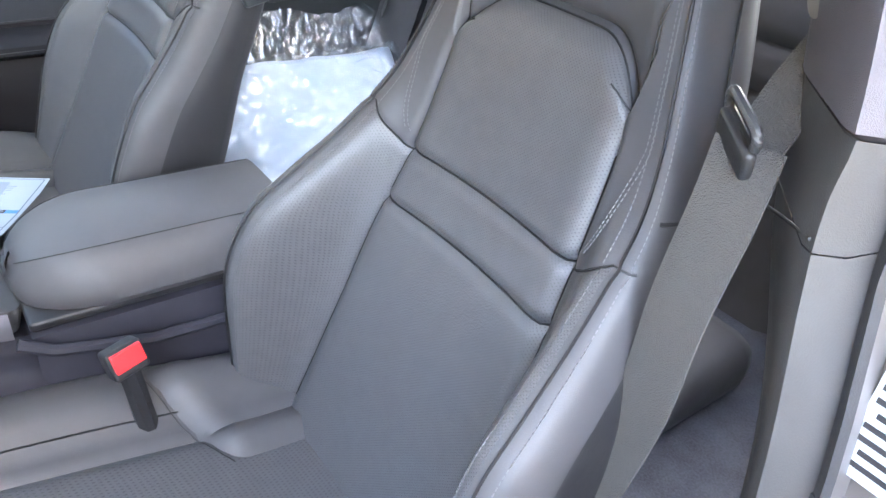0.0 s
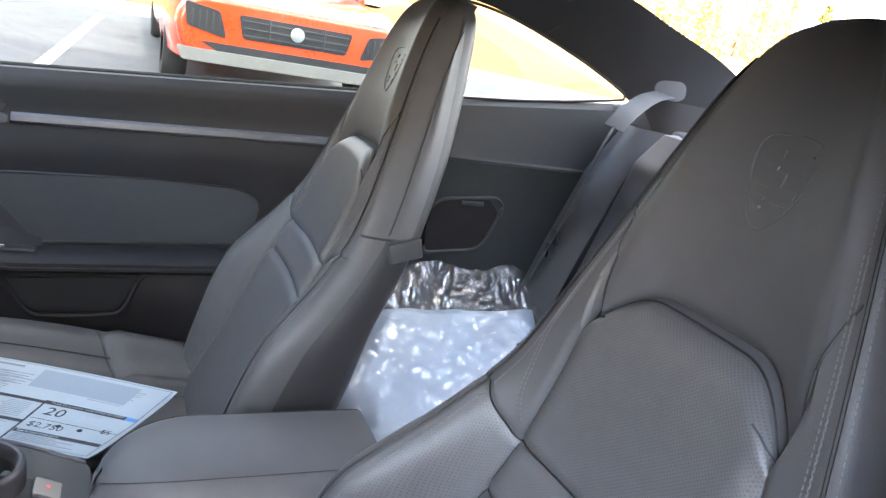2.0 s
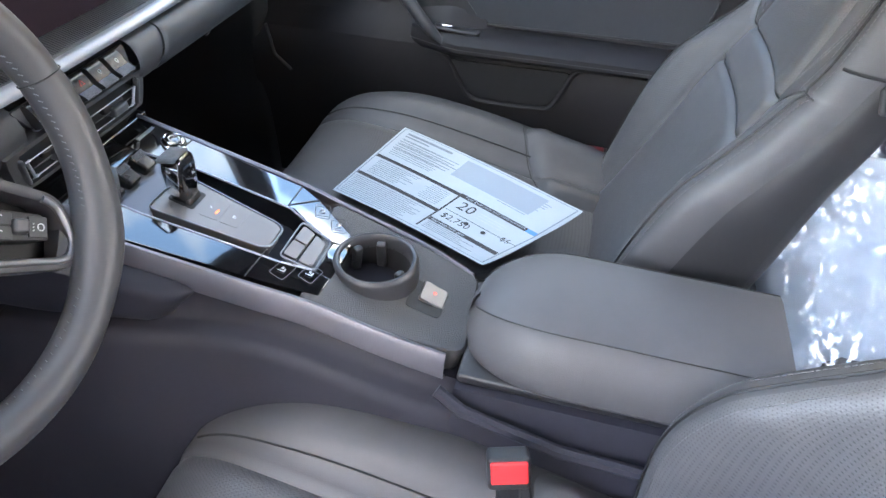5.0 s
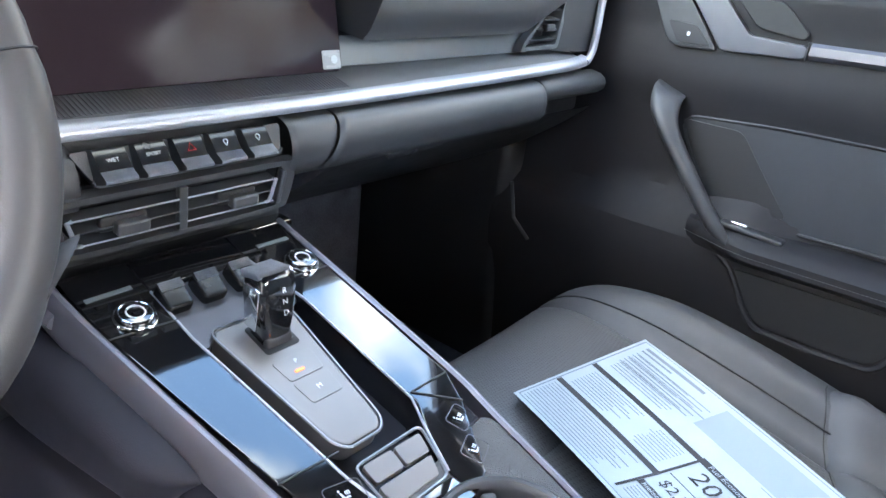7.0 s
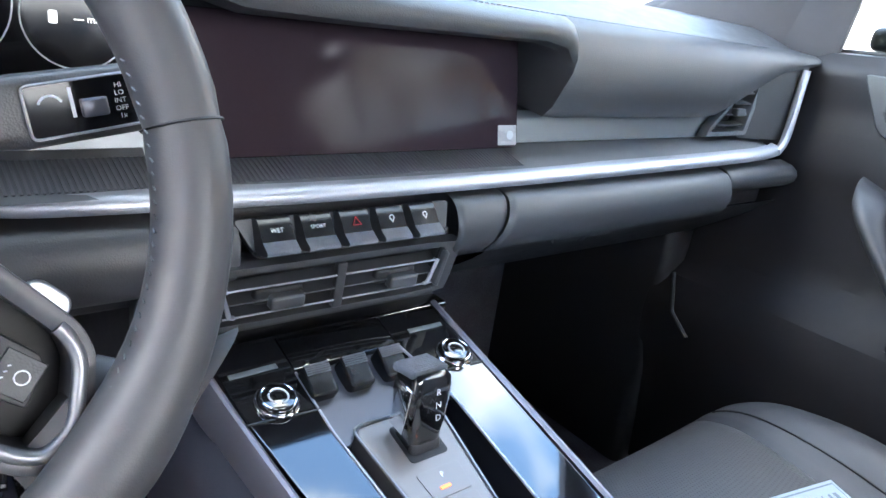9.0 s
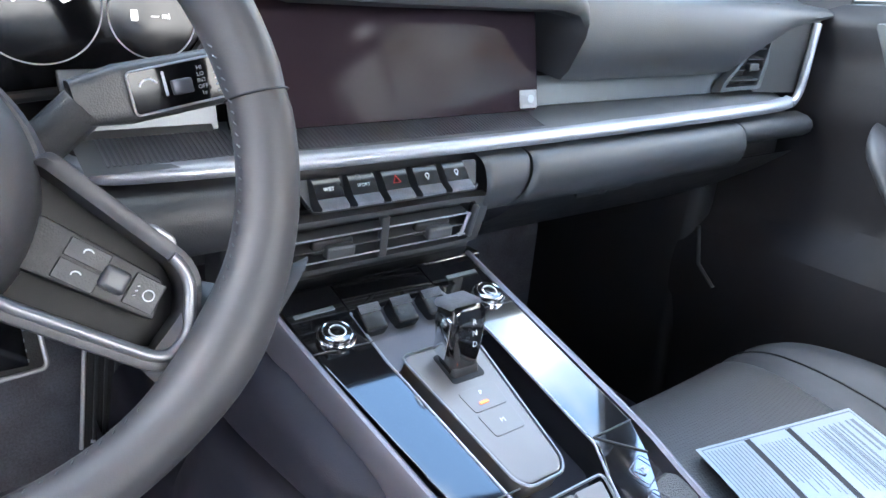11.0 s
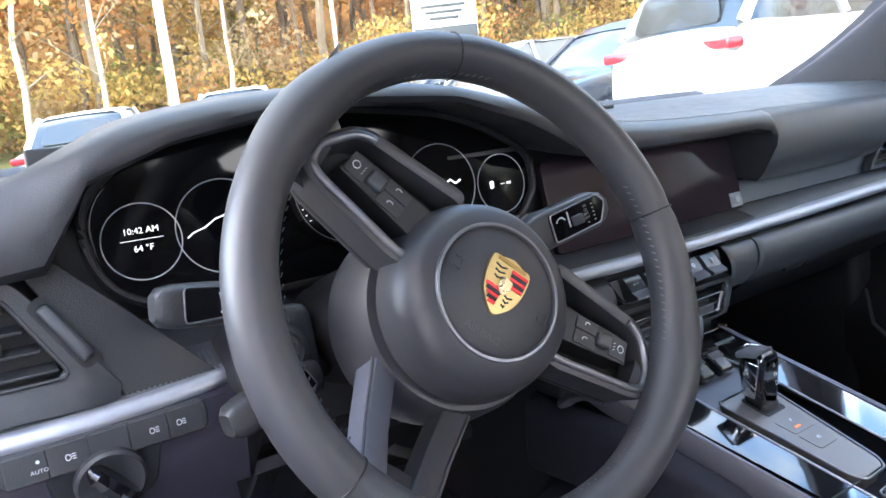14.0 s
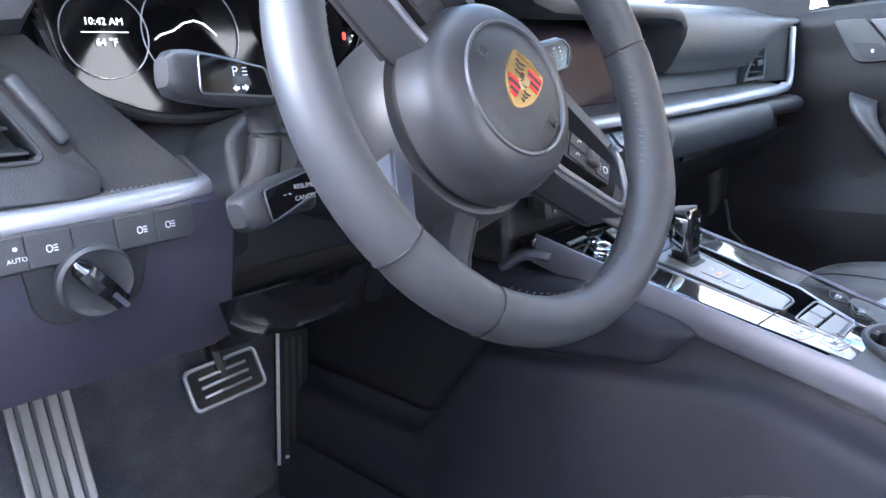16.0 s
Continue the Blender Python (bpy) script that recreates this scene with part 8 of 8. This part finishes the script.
        part("tail_lamp", rbox((0, 0, 0), (0.16, 0.46, 0.10), 0.03), TAIL_RED, c).data.transform(m @ pose(-0.478 * L, s * hw * 0.66, 0.56 * H, 0, 0, s * 14))
        part("reflector", rbox((0, 0, 0), (0.05, 0.35, 0.04), 0.01), TAIL_RED, c).data.transform(m @ pose(-0.497 * L, s * hw * 0.55, 0.26 * H, 0, 0, s * 6))
    part("rear_window", prism(soften([(-0.56, 0.0), (0.56, 0.0), (0.46, 0.34), (-0.46, 0.34)], 0.08), 0.02, m @ frame_of(((base + 0.005) * L, 0, tt(base * L) + 0.06), (0, -1, 0), (0.30 if hatch else 0.7, 0, 1)), 0.005), DARK_GLASS, c)
    part("lower_grille", rbox((0, 0, 0), (0.06, wd * 0.55, 0.16), 0.03), HARD, c).data.transform(m @ Matrix.Translation((0.488 * L, 0, 0.24 * H)))
    part("rear_valance", rbox((0, 0, 0), (0.10, wd * 0.70, 0.16), 0.03), HARD, c).data.transform(m @ Matrix.Translation((-0.492 * L, 0, 0.20 * H)))
    return c


def stand(x, y, heading):
    """Pose on the lot: place in plan and heading in degrees from +x."""
    return Matrix.Translation(out(x, y)) @ OUT.to_3x3().to_4x4() @ pose(0, 0, 0, 0, 0, heading)


# orange sport utility parked nose-on
OM = stand(7.66, -1.46, 181.5)
oc = car(OM, 4.7, 1.96, 1.60, ORANGE, "orange sport utility car parked nose towards the window", hatch=True)
nose = lambda y, z, x=2.36: OM @ Vector((x, y, z))
NF = OM @ frame_of((2.345, 0, 0), (0, 1, 0), (0, 0, 1))
part("bumper_face", prism(soften([(-0.86, 0.36), (0.86, 0.36), (0.93, 0.62), (0.80, 0.80), (-0.80, 0.80), (-0.93, 0.62)], 0.10), 0.35, NF @ Matrix.Translation((0, 0, 0.03)), 0.05, 3), ORANGE, oc)
part("grille", prism(soften([(-0.42, 0.52), (0.42, 0.52), (0.46, 0.70), (-0.46, 0.70)], 0.03), 0.02, NF @ Matrix.Translation((0, 0, 0.042)), 0.004), HARD, oc)
for k in range(3):
    part("grille_bar", rbox((0, 0.55 + 0.055 * k, 0.048), (0.84, 0.012, 0.01), 0.003), HARD_GREY, oc).data.transform(NF)
for k in (-1, 1):
    part("grille_post", rbox((0.22 * k, 0.61, 0.050), (0.012, 0.17, 0.01), 0.003), HARD_GREY, oc).data.transform(NF)
    part("side_intake", prism(soften([(k * 0.54, 0.50), (k * 0.84, 0.56), (k * 0.86, 0.74), (k * 0.60, 0.70)], 0.03), 0.02, NF @ Matrix.Translation((0, 0, 0.040)), 0.004), HARD, oc)
    for q in range(5):
        part("intake_slat", rbox((k * (0.60 + 0.05 * q), 0.62, 0.046), (0.010, 0.13, 0.01), 0.002), HARD_GREY, oc).data.transform(NF)
    part("oval_head_lamp", grid([[NF @ Vector((k * 0.66 + 0.17 * r * math.cos(a), 0.80 + 0.10 * r * math.sin(a), 0.075 - 0.10 * r * r - 0.1 * k * math.cos(a) * r * 0 - 0.05)) for a in np.linspace(0, 2 * math.pi, 25)[:-1]] for r in (0.02, 0.5, 0.9, 1.0)], True), LAMP_GLASS, oc)
part("lower_lip", prism(soften([(-0.86, 0.30), (0.86, 0.30), (0.90, 0.40), (-0.90, 0.40)], 0.03), 0.10, NF @ Matrix.Translation((0, 0, 0.055)), 0.01), GREY_PLASTIC, oc)
part("lower_slot", prism(soften([(-0.60, 0.395), (0.60, 0.395), (0.74, 0.46), (-0.74, 0.46)], 0.02), 0.02, NF @ Matrix.Translation((0, 0, 0.045)), 0.003), HARD, oc)
part("badge_disc", lathe([(0.055, 0.0), (0.055, 0.02), (0.03, 0.03), (0.0001, 0.03)], NF @ Matrix.Translation((0, 0.62, 0.045)), 20), SILVER_PAINT, oc)

car(stand(7.28, 3.70, -9), 4.7, 1.88, 1.68, WHITE_PAINT, "white sport utility car seen from behind", hatch=True)
car(stand(7.7, 6.95, 182), 4.6, 1.8, 1.42, DARK_PAINT, "dark blue car parked nose towards the lot")
car(stand(8.0, 9.8, 181), 4.6, 1.8, 1.45, SILVER_PAINT, "silver car parked in the row")
car(stand(8.3, 12.7, 183), 4.6, 1.8, 1.45, DARK_PAINT, "dark car further down the row")
car(stand(8.6, 15.6, 180), 4.6, 1.8, 1.45, WHITE_PAINT, "white car at the end of the row")
car(stand(1.5, 13.4, 70), 4.5, 1.85, 1.36, WHITE_PAINT, "white coupe parked across the lot")
car(stand(4.4, 14.6, 70), 4.6, 1.8, 1.45, WHITE_PAINT, "white car beside the coupe")
car(stand(-1.6, 11.2, 75), 4.6, 1.8, 1.35, DARK_PAINT, "dark grey car seen from behind")
car(stand(4.6, -11.5, 190), 5.0, 1.95, 2.0, SILVER_PAINT, "silver van parked behind", hatch=True)
car(stand(0.8, -10.6, 200), 4.8, 1.95, 1.9, WHITE_PAINT, "white van parked behind", hatch=True)

# ---- poles and sign ----
for x, y, h, r in ((4.15, 19.0, 9.0, 0.13), (12.9, 27.0, 9.0, 0.09), (9.0, -34.0, 9.0, 0.12)):
    lp = thing("street_lamp", out(x, y), "tall pale lot lamp post", "lamp post", "lot lamps")
    part("post", lathe([(r * 1.6, 0.0), (r * 1.6, 0.5), (r, 0.55), (r * 0.8, h)], Matrix.Translation(out(x, y)), 14, True), POLE, lp)
    part("lamp_head", rbox(out(x - 0.5, y, h), (1.1, 0.4, 0.16), 0.04), HARD_GREY, lp)
sign = thing("lot_sign", out(10.9, 16.0), "white and dark dealer board on two posts", "sign")
part("board", rbox((10.8, 16.0, 3.35), (1.75, 0.12, 1.3), 0.03, (0, 0, -34)), WHITE_PAINT, sign)
part("board_band", rbox((10.76, 15.93, 3.0), (1.70, 0.06, 0.40), 0.01, (0, 0, -34)), HARD_GREY, sign)
for k in range(3):
    part("print_bar", rbox((10.74, 15.93, 3.75 - 0.16 * k), (1.2 - 0.2 * k, 0.06, 0.07), 0.01, (0, 0, -34)), HARD_GREY, sign)
for dx in (-0.5, 0.5):
    part("post", tube([out(10.85 + dx, 16.03 - 0.67 * dx), (10.85 + dx, 16.03 - 0.67 * dx, 2.8)], 0.07, 8), HARD_GREY, sign)

# ---- trees ----
rngt = random.Random(11)


rngl = np.random.default_rng(7)


def leaf_cloud(chunks, centre, radius, n, size, squash=1.0):
    """Adds n small leaves about a centre to a list of leaf corners."""
    d = rngl.normal(size=(n, 3))
    d *= (radius * rngl.random(n) ** 0.45 / np.linalg.norm(d, axis=1))[:, None]
    d[:, 2] *= squash
    p = d + np.array(centre)
    u = rngl.normal(size=(n, 3))
    u /= np.linalg.norm(u, axis=1)[:, None]
    v = np.cross(u, rngl.normal(size=(n, 3)))
    v /= np.linalg.norm(v, axis=1)[:, None]
    s = (size * (0.6 + 0.8 * rngl.random(n)))[:, None]
    chunks.append(np.stack([p + s * (a * u + b * v) for a, b in ((-1, -0.5), (1, -0.5), (0.7, 0.6), (-0.8, 0.5))], axis=1).reshape(-1, 3))


def leaves(name, chunks, mat, parent=None):
    """One mesh object of all the leaves in a list."""
    co = np.concatenate(chunks)
    me = bpy.data.meshes.new(name)
    me.from_pydata(co.tolist(), [], np.arange(len(co)).reshape(-1, 4).tolist())
    me.materials.append(mat)
    ob = new(name, me)
    if parent is not None:
        ob.parent = parent
        ob.matrix_basis = Matrix.Translation(-parent.location)
    return ob


def tree_wood(bm, base, h, r):
    """Trunk with limbs; returns the limb ends."""
    ends = []
    lean = Vector((rngt.uniform(-0.06, 0.06), rngt.uniform(-0.06, 0.06), 1))
    n = 7
    pts = [base + lean * h * i / n + Vector((rngt.uniform(-1, 1), rngt.uniform(-1, 1), 0)) * 0.012 * h * (i > 0) for i in range(n + 1)]
    for seg in [(pts, r)] :
        rows_ = []
        for i, p in enumerate(seg[0]):
            rr = seg[1] * (1 - 0.8 * i / n)
            rows_.append([bm.verts.new(p + rr * Vector((math.cos(a), math.sin(a), 0))) for a in np.linspace(0, 2 * math.pi, 7)[:-1]])
        for a, b in zip(rows_, rows_[1:]):
            for i in range(6):
                bm.faces.new((a[i], a[(i + 1) % 6], b[(i + 1) % 6], b[i]))
    for i in range(2, n + 1):
        for _ in range(2):
            a = rngt.uniform(0, 2 * math.pi)
            ln = h * rngt.uniform(0.12, 0.26) * (1.2 - 0.6 * i / n)
            e = pts[i] + Vector((math.cos(a), math.sin(a), rngt.uniform(0.3, 0.9))) * ln
            rr = r * 0.35 * (1.1 - i / n)
            q = [bm.verts.new(pts[i] + rr * Vector((math.cos(t), math.sin(t), 0.3))) for t in (0, 2.1, 4.2)]
            f = [bm.verts.new(e + 0.3 * rr * Vector((math.cos(t), math.sin(t), 0))) for t in (0, 2.1, 4.2)]
            for j in range(3):
                bm.faces.new((q[j], q[(j + 1) % 3], f[(j + 1) % 3], f[j]))
            ends.append(e)
    return ends


slope = part("wooded_slope", grid([[out(x, y, z + 1.2 * noise.noise((x * 0.15, y * 0.15, 4))) for y, z in ((46, 0.5), (50, 4), (54, 10), (60, 17), (72, 21))] for x in np.linspace(-60, 90, 40)]), STRAW)
tagged(slope, "leaf-covered slope rising behind the woods", "hillside", kind="structure")
# far woods ahead and to the sides, each kind of leaf as one mass
woods = {k: [] for k in ("gold", "rust", "green", "brown")}
wood = bmesh.new()
kinds = ["gold"] * 5 + ["rust"] * 3 + ["green"] * 3 + ["brown"] * 4
for i in range(190):
    if i < 140:
        x, y = rngt.uniform(-30, 62), rngt.uniform(30, 50)
    else:
        x, y = rngt.uniform(27, 46), rngt.uniform(-40, 36)
    h = rngt.uniform(11, 19)
    b = out(x, y, 1.0)
    ends = tree_wood(wood, b, h, rngt.uniform(0.13, 0.28))
    k = rngt.choice(kinds)
    for e in ends:
        leaf_cloud(woods[k], e, rngt.uniform(1.2, 2.4), 165 if k != "brown" else 110, 0.115, 0.8)
    for _ in range(5):
        leaf_cloud(woods[rngt.choice(("gold", "green", "brown", "rust"))], b + Vector((rngt.uniform(-3, 3), rngt.uniform(-2, 2), rngt.uniform(0.3, 3.0))), rngt.uniform(1.2, 2.2), 180, 0.10, 0.7)
LEAF = {"gold": LEAF_GOLD, "rust": LEAF_RUST, "green": LEAF_GREEN, "brown": LEAF_BROWN}
label = {"gold": "golden autumn leaves of the woods", "rust": "rusty orange autumn leaves of the woods", "green": "yellow green leaves of the woods", "brown": "thin brown leaves of the woods"}
tagged(part("woods_trunks", wood, BARK, smooth=False), "bare grey trunks and limbs of the woods", "woods", kind="stuff")
for k, bm in woods.items():
    tagged(leaves("woods_foliage", bm, LEAF[k]), label[k], "woods", kind="stuff")
# bare young trees before the woods
for i, (x, y, h) in enumerate(((0.8, 21.5, 8.5), (3.2, 24, 9.5), (-2.5, 23, 8.0), (8.0, 26, 9.0), (21.5, -4.0, 7.0), (20.0, -14.0, 6.5), (24.0, 6.0, 7.0))):
    tr = thing("tree", out(x, y), "slender pale young tree with few dry leaves", "tree", "young trees")
    bw, bl = bmesh.new(), []
    for e in tree_wood(bw, out(x, y), h, 0.11):
        leaf_cloud(bl, e, 0.55, 12, 0.09)
    part("trunk", bw, PALE_BARK, tr, smooth=False)
    leaves("crown", bl, LEAF_BROWN if i % 2 else LEAF_GOLD, tr)
# conifers and shrubs along the bank
for i in range(16):
    x, y = 19.5 + rngt.uniform(-0.5, 1.5), -30 + 3.0 * i + rngt.uniform(-0.8, 0.8)
    sh = thing("shrub", out(x, y, 0.9), "tall yellow green shrub on the bank" if i % 2 else "narrow dark green conifer on the bank", "shrub", "bank shrubs")
    bw, bl = bmesh.new(), []
    h = rngt.uniform(2.6, 4.6)
    tree_wood(bw, out(x, y, 0.8), h, 0.06)
    for q in range(9):
        f = q / 8
        leaf_cloud(bl, out(x, y, 1.1 + h * f), 0.75 * (1.05 - f) + 0.12, 90, 0.07)
    part("trunk", bw, BARK, sh, smooth=False)
    leaves("foliage", bl, LEAF_GREEN if i % 2 == 0 else LEAF_GOLD, sh)
